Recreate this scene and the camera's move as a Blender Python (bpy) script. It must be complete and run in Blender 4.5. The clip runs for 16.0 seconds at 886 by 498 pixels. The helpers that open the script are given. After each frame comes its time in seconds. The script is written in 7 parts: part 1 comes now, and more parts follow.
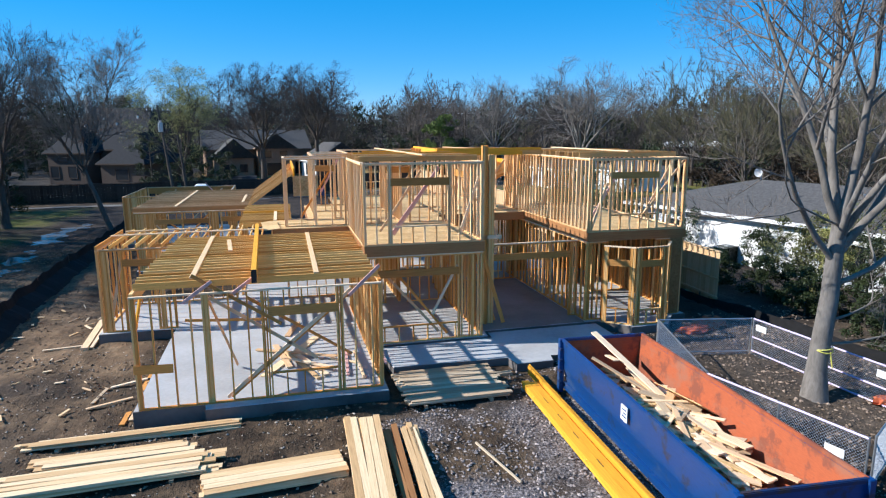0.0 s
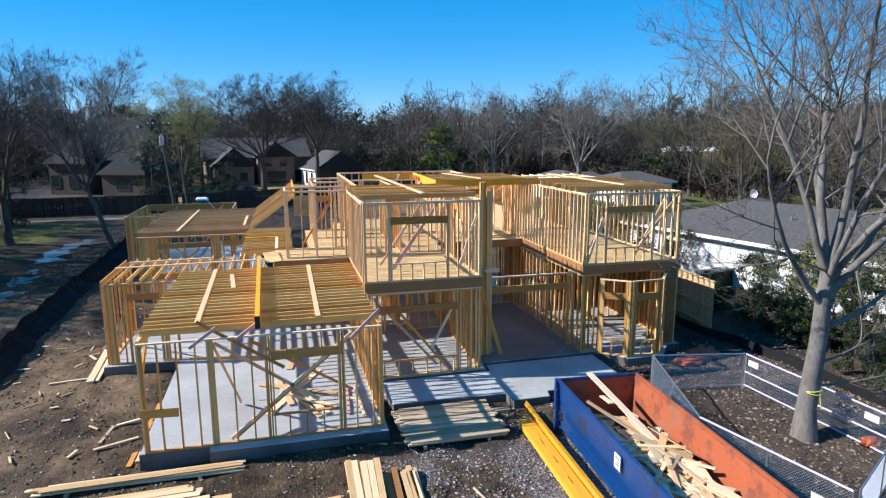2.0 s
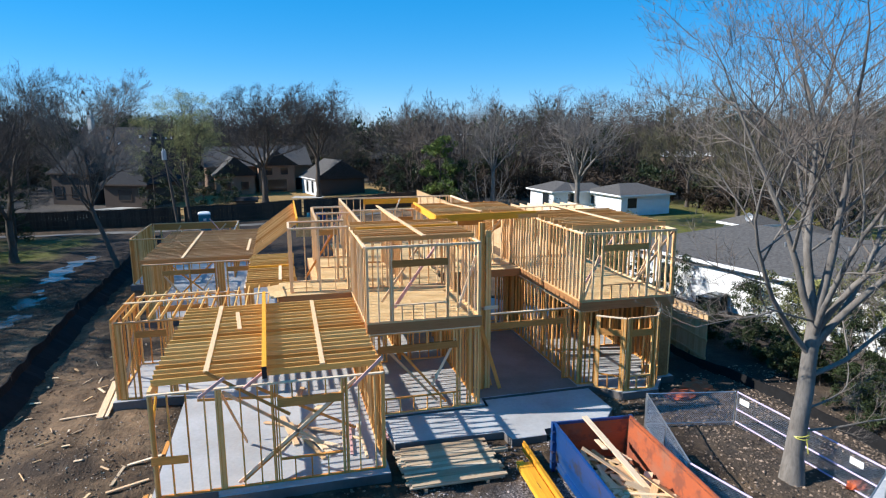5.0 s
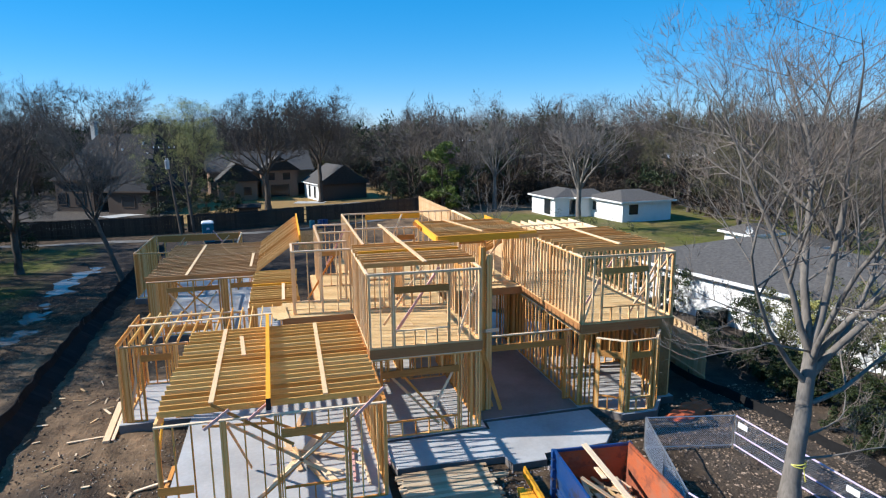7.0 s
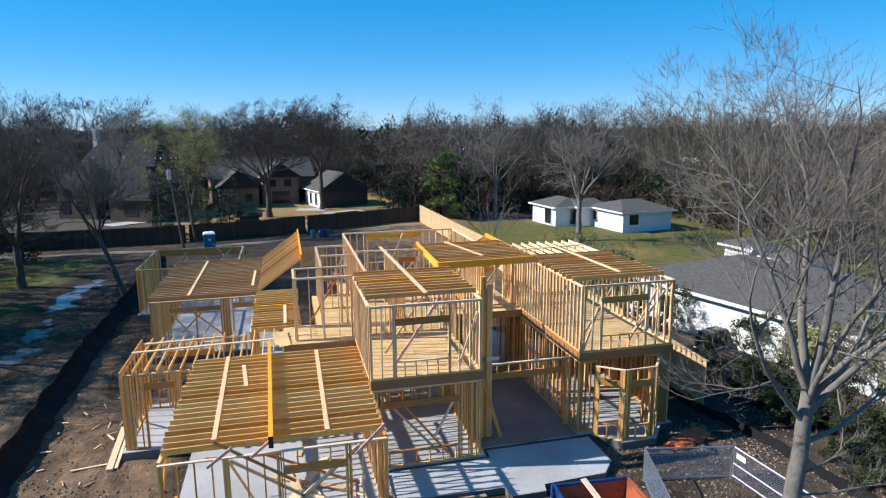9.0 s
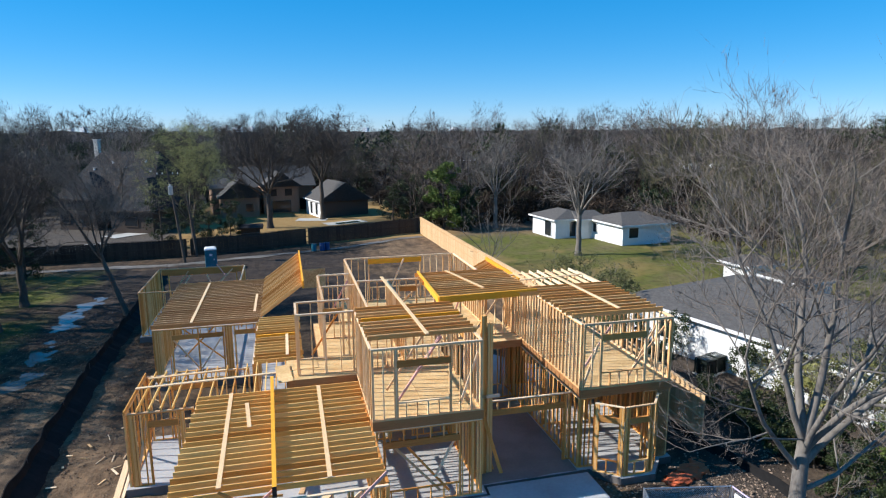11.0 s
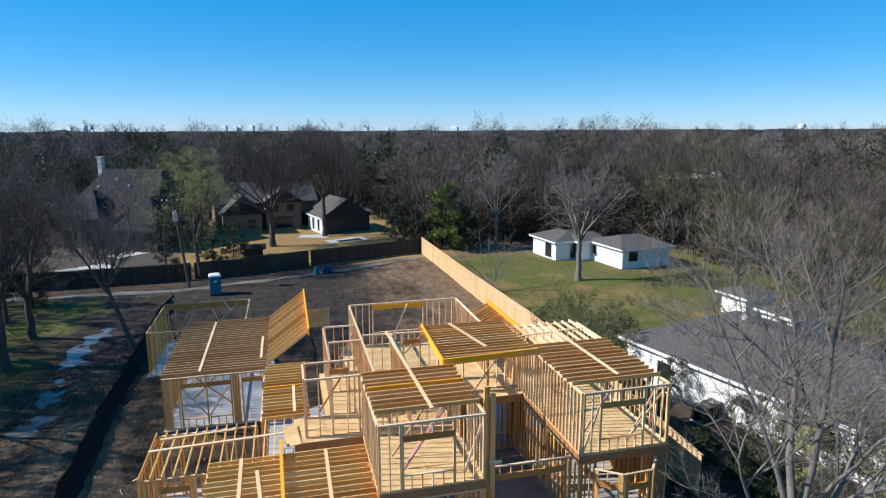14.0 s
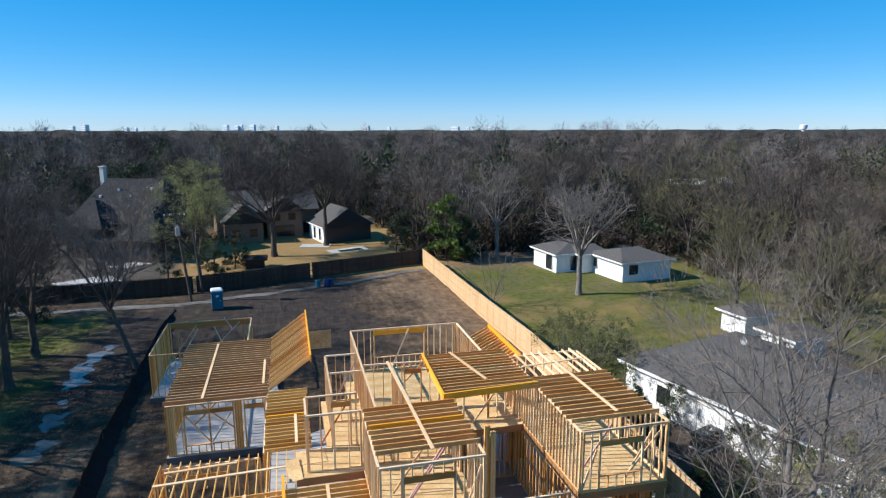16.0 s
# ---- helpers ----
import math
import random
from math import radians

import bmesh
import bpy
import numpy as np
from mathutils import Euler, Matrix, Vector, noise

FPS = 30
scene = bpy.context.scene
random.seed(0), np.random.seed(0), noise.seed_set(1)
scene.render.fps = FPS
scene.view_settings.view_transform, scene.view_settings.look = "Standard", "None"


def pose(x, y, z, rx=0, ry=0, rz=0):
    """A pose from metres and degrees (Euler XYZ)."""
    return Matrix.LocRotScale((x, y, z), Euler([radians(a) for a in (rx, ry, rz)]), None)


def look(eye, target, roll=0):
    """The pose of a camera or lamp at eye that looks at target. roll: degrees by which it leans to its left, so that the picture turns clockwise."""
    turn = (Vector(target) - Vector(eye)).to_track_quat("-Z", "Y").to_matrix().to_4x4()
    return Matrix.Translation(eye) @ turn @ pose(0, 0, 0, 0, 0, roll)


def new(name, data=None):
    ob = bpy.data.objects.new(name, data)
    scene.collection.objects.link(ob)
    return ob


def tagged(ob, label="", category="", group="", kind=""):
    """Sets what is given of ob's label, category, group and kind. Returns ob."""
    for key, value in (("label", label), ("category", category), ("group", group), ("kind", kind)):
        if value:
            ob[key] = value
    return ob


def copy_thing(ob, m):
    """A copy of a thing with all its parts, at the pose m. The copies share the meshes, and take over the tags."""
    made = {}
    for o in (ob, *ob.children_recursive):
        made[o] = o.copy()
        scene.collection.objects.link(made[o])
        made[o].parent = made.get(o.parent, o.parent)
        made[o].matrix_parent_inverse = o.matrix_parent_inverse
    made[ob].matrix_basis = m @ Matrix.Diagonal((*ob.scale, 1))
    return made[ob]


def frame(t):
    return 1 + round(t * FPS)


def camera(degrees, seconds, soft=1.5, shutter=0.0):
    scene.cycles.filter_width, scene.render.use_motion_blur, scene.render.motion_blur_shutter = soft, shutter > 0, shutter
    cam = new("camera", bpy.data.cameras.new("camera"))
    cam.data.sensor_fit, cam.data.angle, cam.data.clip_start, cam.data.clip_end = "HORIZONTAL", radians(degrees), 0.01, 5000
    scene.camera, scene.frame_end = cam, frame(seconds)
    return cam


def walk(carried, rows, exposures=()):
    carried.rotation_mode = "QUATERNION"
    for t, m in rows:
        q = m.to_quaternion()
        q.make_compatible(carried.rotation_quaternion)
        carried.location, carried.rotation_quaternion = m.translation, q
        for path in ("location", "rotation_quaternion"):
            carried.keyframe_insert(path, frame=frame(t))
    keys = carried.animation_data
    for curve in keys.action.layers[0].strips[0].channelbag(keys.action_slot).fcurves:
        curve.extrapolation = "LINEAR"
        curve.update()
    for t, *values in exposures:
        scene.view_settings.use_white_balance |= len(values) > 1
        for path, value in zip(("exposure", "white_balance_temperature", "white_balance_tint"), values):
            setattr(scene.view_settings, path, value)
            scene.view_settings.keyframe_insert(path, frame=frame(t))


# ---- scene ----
cam = camera(71.0, 16.0, 1.2)
PATH = [
    (0, (-2.488, -20.095, 7.119), (-1.999, -18.192, 6.747), -0.2),
    (0.5, (-2.511, -20.128, 7.494), (-2.021, -18.225, 7.122), -0.1),
    (1, (-2.529, -20.178, 7.846), (-2.038, -18.275, 7.475), -0.1),
    (1.5, (-2.534, -20.213, 8.129), (-2.043, -18.309, 7.761), -0.1),
    (2, (-2.513, -20.285, 8.404), (-2.022, -18.382, 8.034), -0.2),
    (2.5, (-2.485, -20.327, 8.642), (-1.995, -18.424, 8.273), -0.3),
    (3, (-2.51, -20.395, 8.852), (-2.018, -18.492, 8.482), -0.3),
    (3.5, (-2.541, -20.455, 9.116), (-2.05, -18.552, 8.746), -0.2),
    (4, (-2.586, -20.499, 9.415), (-2.094, -18.597, 9.044), -0.2),
    (6.5, (-2.607, -20.716, 10.704), (-2.12, -18.813, 10.33), -0.3),
    (7, (-2.575, -20.687, 10.955), (-2.091, -18.784, 10.579), -0.4),
    (7.5, (-2.575, -20.667, 11.185), (-2.091, -18.763, 10.809), -0.4),
    (8, (-2.571, -20.658, 11.428), (-2.088, -18.754, 11.053), -0.3),
    (8.5, (-2.596, -20.668, 11.7), (-2.112, -18.763, 11.329), -0.2),
    (9, (-2.569, -20.653, 12.089), (-2.087, -18.749, 11.714), -0.3),
    (11.5, (-2.603, -20.616, 14.014), (-2.121, -18.711, 13.641), -0.3),
    (12, (-2.62, -20.68, 14.459), (-2.14, -18.775, 14.086), -0.4),
    (12.5, (-2.629, -20.715, 14.908), (-2.15, -18.81, 14.536), -0.4),
    (13, (-2.667, -20.722, 15.431), (-2.187, -18.818, 15.053), -0.4),
    (13.5, (-2.712, -20.712, 16.006), (-2.235, -18.807, 15.629), -0.3),
    (14, (-2.787, -20.739, 16.627), (-2.305, -18.835, 16.249), -0.2),
    (14.5, (-2.776, -20.696, 17.247), (-2.297, -18.792, 16.869), -0.2),
    (15, (-2.777, -20.674, 17.865), (-2.298, -18.769, 17.486), -0.2),
    (15.5, (-2.775, -20.695, 18.111), (-2.296, -18.791, 17.732), -0.2),
    (16, (-2.775, -20.685, 18.299), (-2.296, -18.781, 17.919), -0.1),
]
walk(cam, [(t, look(eye, target, roll)) for t, eye, target, roll in PATH], [(0, 0.56, 5280, 11), (4, 0.56, 5420, 11), (9, 0.50, 5480, 11), (16, 0.42, 5480, 11)])

# ---- world and sun ----
SUN_TO = Vector((-0.86, 0.17, 0.60)).normalized()
world = bpy.data.worlds.new("sky")
scene.world = world
world.use_nodes = True
wn = world.node_tree.nodes
sky = wn.new("ShaderNodeTexSky")
sky.sky_type = "NISHITA"
sky.sun_disc = False
sky.sun_elevation = math.asin(SUN_TO.z)
sky.sun_rotation = math.atan2(SUN_TO.x, SUN_TO.y)
sky.altitude = 1200
sky.air_density, sky.dust_density, sky.ozone_density = 0.8, 0.0, 3.2
tone = wn.new("ShaderNodeHueSaturation")
tone.inputs["Saturation"].default_value = 1.78
tone.inputs["Hue"].default_value = 0.4895
soften = wn.new("ShaderNodeGamma")
soften.inputs["Gamma"].default_value = 0.65
world.node_tree.links.new(sky.outputs[0], soften.inputs["Color"])
world.node_tree.links.new(soften.outputs[0], tone.inputs["Color"])
blue = wn.new("ShaderNodeMixRGB")
blue.inputs[0].default_value = 0.25
blue.inputs[2].default_value = (0.42, 1.85, 3.8, 1.0)
world.node_tree.links.new(tone.outputs[0], blue.inputs[1])
world.node_tree.links.new(blue.outputs[0], wn["Background"].inputs[0])
wn["Background"].inputs[1].default_value = 0.165
sun_data = bpy.data.lights.new("sun", "SUN")
sun_data.energy, sun_data.angle, sun_data.color = 5.6, radians(0.53), (1.0, 0.86, 0.66)
sun = new("sun", sun_data)
sun.matrix_world = look(SUN_TO * 50, (0, 0, 0))


# ---- materials ----
class Nodes:
    """A short way to write node materials."""

    def __init__(self, name):
        self.mat = bpy.data.materials.new(name)
        self.mat.use_nodes = True
        self.tree = self.mat.node_tree
        self.bsdf = self.tree.nodes["Principled BSDF"]

    def add(self, kind, **inputs):
        n = self.tree.nodes.new(kind)
        for key, value in inputs.items():
            self.put(n.inputs[key.replace("_", " ")], value)
        return n

    def put(self, socket, value):
        if isinstance(value, bpy.types.NodeSocket):
            self.tree.links.new(value, socket)
        else:
            socket.default_value = value

    def coord(self, which="Object", scale=(1, 1, 1)):
        tc = self.add("ShaderNodeTexCoord")
        mp = self.add("ShaderNodeMapping")
        self.put(mp.inputs["Vector"], tc.outputs[which])
        mp.inputs["Scale"].default_value = scale
        return mp.outputs[0]

    def noise(self, vec, scale, detail=4.0, rough=0.6):
        n = self.add("ShaderNodeTexNoise")
        self.put(n.inputs["Vector"], vec)
        n.inputs["Scale"].default_value, n.inputs["Detail"].default_value = scale, detail
        n.inputs["Roughness"].default_value = rough
        return n.outputs["Fac"]

    def ramp(self, fac, *stops):
        r = self.add("ShaderNodeValToRGB")
        self.put(r.inputs[0], fac)
        els = r.color_ramp.elements
        while len(els) < len(stops):
            els.new(0.5)
        for e, (p, c) in zip(els, stops):
            e.position, e.color = p, (*c, 1.0) if len(c) == 3 else c
        return r.outputs[0]

    def mix(self, fac, a, b, mode="MIX"):
        m = self.add("ShaderNodeMix")
        m.data_type, m.blend_type = "RGBA", mode
        self.put(m.inputs[0], fac)
        self.put(m.inputs[6], (*a, 1.0) if isinstance(a, tuple) else a)
        self.put(m.inputs[7], (*b, 1.0) if isinstance(b, tuple) else b)
        return m.outputs[2]

    def math(self, op, a, b=0.5):
        m = self.add("ShaderNodeMath")
        m.operation = op
        self.put(m.inputs[0], a)
        self.put(m.inputs[1], b)
        return m.outputs[0]

    def bump(self, height, strength=0.4, distance=0.01):
        b = self.add("ShaderNodeBump")
        self.put(b.inputs["Height"], height)
        self.put(b.inputs["Strength"], strength)
        b.inputs["Distance"].default_value = distance
        self.put(self.bsdf.inputs["Normal"], b.outputs[0])

    def done(self, color=None, rough=0.7, metal=0.0, spec=0.5):
        if color is not None:
            self.put(self.bsdf.inputs["Base Color"], (*color, 1.0) if isinstance(color, tuple) else color)
        self.put(self.bsdf.inputs["Roughness"], rough)
        self.put(self.bsdf.inputs["Metallic"], metal)
        self.put(self.bsdf.inputs["Specular IOR Level"], spec)
        return self.mat


def lumber(name, dark, light, pale, spec=0.3):
    """Sawn softwood: each board its own tone, grain along its length (local x)."""
    n = Nodes(name)
    info = n.add("ShaderNodeObjectInfo").outputs["Random"]
    vec = n.coord("Object", (0.6, 14, 14))
    shift = n.add("ShaderNodeVectorMath")
    shift.operation = "ADD"
    n.put(shift.inputs[0], vec)
    rnd = n.add("ShaderNodeCombineXYZ")
    n.put(rnd.inputs[0], n.math("MULTIPLY", info, 57.0))
    n.put(rnd.inputs[1], n.math("MULTIPLY", info, 31.0))
    n.put(shift.inputs[1], rnd.outputs[0])
    grain = n.noise(shift.outputs[0], 3.0, 6.0, 0.65)
    tone = n.ramp(info, (0.0, dark), (0.45, light), (0.8, pale), (1.0, light))
    streak = n.ramp(grain, (0.25, (0.62, 0.55, 0.48)), (0.6, (1.0, 1.0, 1.0)))
    col = n.mix(0.8, tone, streak, "MULTIPLY")
    knots = n.ramp(n.noise(n.coord("Object", (3, 7, 7)), 2.2, 2.0), (0.24, (0.45, 0.3, 0.18)), (0.3, (1, 1, 1)))
    col = n.mix(0.5, col, knots, "MULTIPLY")
    n.bump(grain, 0.25, 0.004)
    return n.done(col, 0.75, spec=spec)


WOOD = lumber("framing_lumber", (0.620, 0.258, 0.051), (0.850, 0.435, 0.112), (0.940, 0.616, 0.256))
WOOD_PALE = lumber("fresh_lumber", (0.64, 0.418, 0.225), (0.85, 0.62, 0.375), (0.92, 0.74, 0.51))
# upper storey framing: paler copy of WOOD with sunlight put into its colour
WOOD_UPPER = lumber("sunlit_upper_framing", (0.680, 0.377, 0.144), (0.880, 0.573, 0.274), (0.950, 0.716, 0.428))
WOOD_GOLD = lumber("golden_joist", (0.62, 0.300, 0.060), (0.84, 0.485, 0.125), (0.92, 0.63, 0.22))
WOOD_STACK = lumber("stacked_lumber", (0.60, 0.385, 0.18), (0.82, 0.575, 0.305), (0.90, 0.705, 0.435))
WOOD_GREY = lumber("weathered_lumber", (0.38, 0.27, 0.165), (0.52, 0.40, 0.26), (0.66, 0.54, 0.375))
JOIST_WEB = lumber("joist_web", (0.40, 0.185, 0.060), (0.50, 0.250, 0.085), (0.58, 0.325, 0.13))
JOIST_WARM = lumber("warm_joist_web", (0.54, 0.27, 0.080), (0.68, 0.375, 0.120), (0.78, 0.48, 0.19))
JOIST_CAP = lumber("joist_flange", (0.54, 0.305, 0.120), (0.70, 0.43, 0.19), (0.80, 0.54, 0.28))
WOOD_BROWN = lumber("header_timber", (0.45, 0.205, 0.050), (0.53, 0.26, 0.066), (0.61, 0.34, 0.10))
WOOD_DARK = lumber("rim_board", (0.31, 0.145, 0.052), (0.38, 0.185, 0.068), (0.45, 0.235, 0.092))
LVL = lumber("yellow_coated_beam", (0.80, 0.35, 0.008), (0.86, 0.405, 0.010), (0.90, 0.455, 0.018), 0.5)
PINK = lumber("pink_marked_lumber", (0.62, 0.33, 0.30), (0.68, 0.40, 0.36), (0.72, 0.48, 0.44))
FENCE_NEW = lumber("cedar_picket", (0.53, 0.345, 0.17), (0.60, 0.415, 0.225), (0.67, 0.485, 0.285))
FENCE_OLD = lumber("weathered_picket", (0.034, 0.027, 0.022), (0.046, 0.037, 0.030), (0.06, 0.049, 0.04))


def osb(name, low, high):
    n = Nodes(name)
    vec = n.coord("Object")
    v = n.add("ShaderNodeTexVoronoi")
    n.put(v.inputs["Vector"], n.coord("Object", (14, 40, 14)))
    v.inputs["Scale"].default_value = 1.0
    flakes = n.ramp(v.outputs["Color"], (0.0, low), (1.0, high))
    stain = n.ramp(n.noise(vec, 0.7), (0.35, (0.78, 0.72, 0.64)), (0.6, (1, 1, 1)))
    return n.done(n.mix(1.0, flakes, stain, "MULTIPLY"), 0.8, spec=0.25)


OSB = osb("oriented_strand_board", (0.56, 0.365, 0.15), (0.80, 0.59, 0.30))
SHEATHING = osb("brown_sheathing_board", (0.25, 0.135, 0.05), (0.38, 0.215, 0.088))


def concrete(name, base, darker):
    n = Nodes(name)
    vec = n.coord("Object")
    big = n.noise(vec, 0.35, 5.0)
    fine = n.noise(vec, 9.0, 6.0)
    col = n.ramp(big, (0.3, darker), (0.62, base))
    col = n.mix(0.35, col, n.ramp(fine, (0.3, (0.6, 0.6, 0.6)), (0.7, (1, 1, 1))), "MULTIPLY")
    n.bump(fine, 0.2, 0.004)
    return n.done(col, 0.75, spec=0.3)


SLAB = concrete("slab_concrete", (0.48, 0.485, 0.49), (0.345, 0.335, 0.325))
# slab side faces: darker copy of SLAB with shade put into its colour
SLAB_EDGE = concrete("shade_dark_slab_concrete", (0.19, 0.172, 0.16), (0.07, 0.064, 0.06))
PAVING = concrete("pale_paving", (0.52, 0.51, 0.48), (0.40, 0.39, 0.37))
LANE = concrete("gravel_lane_surface", (0.22, 0.205, 0.185), (0.06, 0.052, 0.043))


def plain(name, color, rough=0.6, metal=0.0, vary=0.25, scale=3.0, spec=0.5, bump=0.0):
    n = Nodes(name)
    vec = n.coord("Object")
    f = n.noise(vec, scale, 5.0)
    low = tuple(c * (1 - vary) for c in color)
    col = n.ramp(f, (0.3, low), (0.65, color))
    if bump:
        n.bump(n.noise(vec, scale * 12, 4.0), bump, 0.01)
    return n.done(col, rough, metal, spec)


def painted_steel(name, paint, rust, amount, rough=0.45, scuff=None, worn=0.56):
    n = Nodes(name)
    vec = n.coord("Object")
    f = n.noise(vec, 1.6, 8.0, 0.7)
    fine = n.noise(n.coord("Object", (1, 1, 6)), 7.0, 5.0)
    col = n.mix(0.35, paint, n.ramp(fine, (0.3, tuple(c * 0.5 for c in paint)), (0.6, paint)))
    mask = n.ramp(f, (amount, (1, 1, 1)), (amount + 0.08, (0, 0, 0)))
    n.bump(f, 0.15, 0.01)
    col = n.mix(mask, col, rust)
    if scuff:
        # broad rubbed patches and long thin scrapes
        rub = n.noise(n.coord("Object", (0.8, 0.8, 1.3)), 0.9, 9.0, 0.72)
        scrape = n.noise(n.coord("Object", (1.2, 1.2, 14.0)), 1.4, 6.0, 0.75)
        col = n.mix(n.ramp(rub, (worn, (0, 0, 0)), (worn + 0.12, (0.75, 0.75, 0.75))), col, scuff)
        col = n.mix(n.ramp(scrape, (0.60, (0, 0, 0)), (0.68, (0.6, 0.6, 0.6))), col, tuple(0.5 * c + 0.05 for c in scuff))
    return n.done(col, rough, 0.0)


BLUE = painted_steel("blue_painted_steel", (0.009, 0.052, 0.20), (0.022, 0.03, 0.06), 0.36, 0.4, (0.05, 0.085, 0.17), 0.55)
BLUE_DARK = painted_steel("dark_blue_rim", (0.012, 0.03, 0.10), (0.05, 0.03, 0.025), 0.40)
RUST = painted_steel("rusty_inside", (0.40, 0.098, 0.032), (0.22, 0.065, 0.032), 0.42, 0.7, (0.27, 0.125, 0.075), 0.52)
STEEL = plain("galvanised_steel", (0.55, 0.57, 0.60), 0.4, 0.85, 0.2, 8.0)
RAIL = plain("pale_violet_tube", (0.64, 0.55, 0.80), 0.35, 0.1, 0.1)
WHITE = plain("white_plastic", (0.78, 0.78, 0.78), 0.5, 0.0, 0.08)
YELLOW_TAPE = plain("yellow_tape", (0.75, 0.68, 0.12), 0.5)
TEAL = plain("teal_plastic", (0.02, 0.17, 0.24), 0.4, 0.0, 0.2)
BARREL = plain("blue_plastic", (0.02, 0.07, 0.22), 0.35)
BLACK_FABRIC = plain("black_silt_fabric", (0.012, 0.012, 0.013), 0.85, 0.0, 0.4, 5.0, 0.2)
ORANGE = plain("orange_mesh_fabric", (0.50, 0.11, 0.035), 0.7)
BLACK_END = plain("black_end_seal", (0.015, 0.015, 0.017), 0.7)


def bark(name, dark, light):
    n = Nodes(name)
    f = n.noise(n.coord("Object", (1, 1, 0.25)), 9.0, 6.0, 0.7)
    g = n.noise(n.coord("Object"), 0.8, 3.0)
    col = n.mix(0.4, n.ramp(f, (0.3, dark), (0.7, light)), n.ramp(g, (0.3, dark), (0.7, light)))
    n.bump(f, 0.6, 0.02)
    return n.done(col, 0.9, spec=0.2)


BARK = bark("grey_bark", (0.088, 0.078, 0.068), (0.27, 0.245, 0.218))
TWIG = bark("twig_bark", (0.122, 0.102, 0.086), (0.258, 0.219, 0.187))
BARK_DARK = bark("dark_bark", (0.05, 0.042, 0.036), (0.13, 0.11, 0.092))
TWIG_DARK = bark("brown_twig_bark", (0.052, 0.044, 0.039), (0.112, 0.096, 0.085))
TWIG_PALE = bark("pale_twig_bark", (0.14, 0.12, 0.105), (0.26, 0.23, 0.21))
TWIG_RED = bark("reddish_twig_bark", (0.085, 0.068, 0.055), (0.18, 0.150, 0.126))
TWIG_OLIVE = bark("olive_twig_bark", (0.075, 0.068, 0.038), (0.15, 0.138, 0.08))


def far_twigs():
    """Bare crowns far off: each tree has its own tone."""
    n = Nodes("woodland_twigs")
    tone = n.add("ShaderNodeAttribute")
    tone.attribute_name = "tone"
    grain = n.ramp(n.noise(n.coord("Object"), 0.9, 4.0), (0.3, (0.6, 0.6, 0.6)), (0.7, (1.2, 1.2, 1.2)))
    return n.done(n.mix(1.0, tone.outputs["Color"], grain, "MULTIPLY"), 0.9, spec=0.1)


TWIG_FAR = far_twigs()


def leafy(name, dark, light):
    n = Nodes(name)
    isle = n.add("ShaderNodeNewGeometry").outputs["Random Per Island"]
    col = n.ramp(isle, (0.0, dark), (1.0, light))
    n.bsdf.inputs["Subsurface Weight"].default_value = 0.0
    return n.done(col, 0.6, spec=0.3)


LEAF = leafy("evergreen_leaf", (0.013, 0.020, 0.007), (0.046, 0.064, 0.019))
LEAF_BRIGHT = leafy("bright_leaf", (0.045, 0.08, 0.012), (0.14, 0.18, 0.03))
LEAF_SCRUB = leafy("scrub_leaf", (0.036, 0.043, 0.014), (0.165, 0.165, 0.056))
LEAF_OLIVE = leafy("budding_leaf", (0.17, 0.17, 0.05), (0.40, 0.38, 0.13))

SHINGLE = plain("grey_shingle", (0.125, 0.117, 0.11), 0.9, 0.0, 0.45, 6.0, 0.2, 0.5)
SHINGLE_DARK = plain("dark_shingle", (0.030, 0.031, 0.035), 0.9, 0.0, 0.4, 5.0, 0.2, 0.5)
SHINGLE_PALE = plain("pale_shingle", (0.105, 0.10, 0.097), 0.9, 0.0, 0.4, 5.0, 0.2, 0.5)
SIDING = plain("white_siding", (0.78, 0.79, 0.80), 0.6, 0.0, 0.07, 2.0)
BRICK_TAN = plain("tan_masonry", (0.30, 0.205, 0.145), 0.9, 0.0, 0.3, 9.0, 0.2, 0.4)
CONDENSER = plain("dark_green_enamel", (0.022, 0.030, 0.027), 0.45, 0.0, 0.2, 9.0, 0.1, 0.3)
STEEL_GUARD = plain("pale_wire", (0.42, 0.44, 0.45), 0.4, 0.6, 0.15)
BRICK_DARK = plain("dark_masonry", (0.10, 0.075, 0.06), 0.9, 0.0, 0.3, 9.0, 0.2, 0.4)
GLASS = plain("dark_window_glass", (0.02, 0.025, 0.03), 0.08, 0.0, 0.1)
GRANITE = plain("pale_stone", (0.68, 0.63, 0.56), 0.85, 0.0, 0.3, 8.0, 0.3, 0.4)
# skyline colours are lightened: distance haze is put into them
FAR_WALL = plain("haze_pale_concrete", (0.86, 0.88, 0.90), 0.8, 0.0, 0.05)
FAR_GLASS = plain("haze_blue_glazing", (0.42, 0.50, 0.60), 0.5, 0.0, 0.05)


# ---- ground ----
def smooth(a, b, v):
    t = np.clip((v - a) / (b - a), 0.0, 1.0)
    return t * t * (3 - 2 * t)


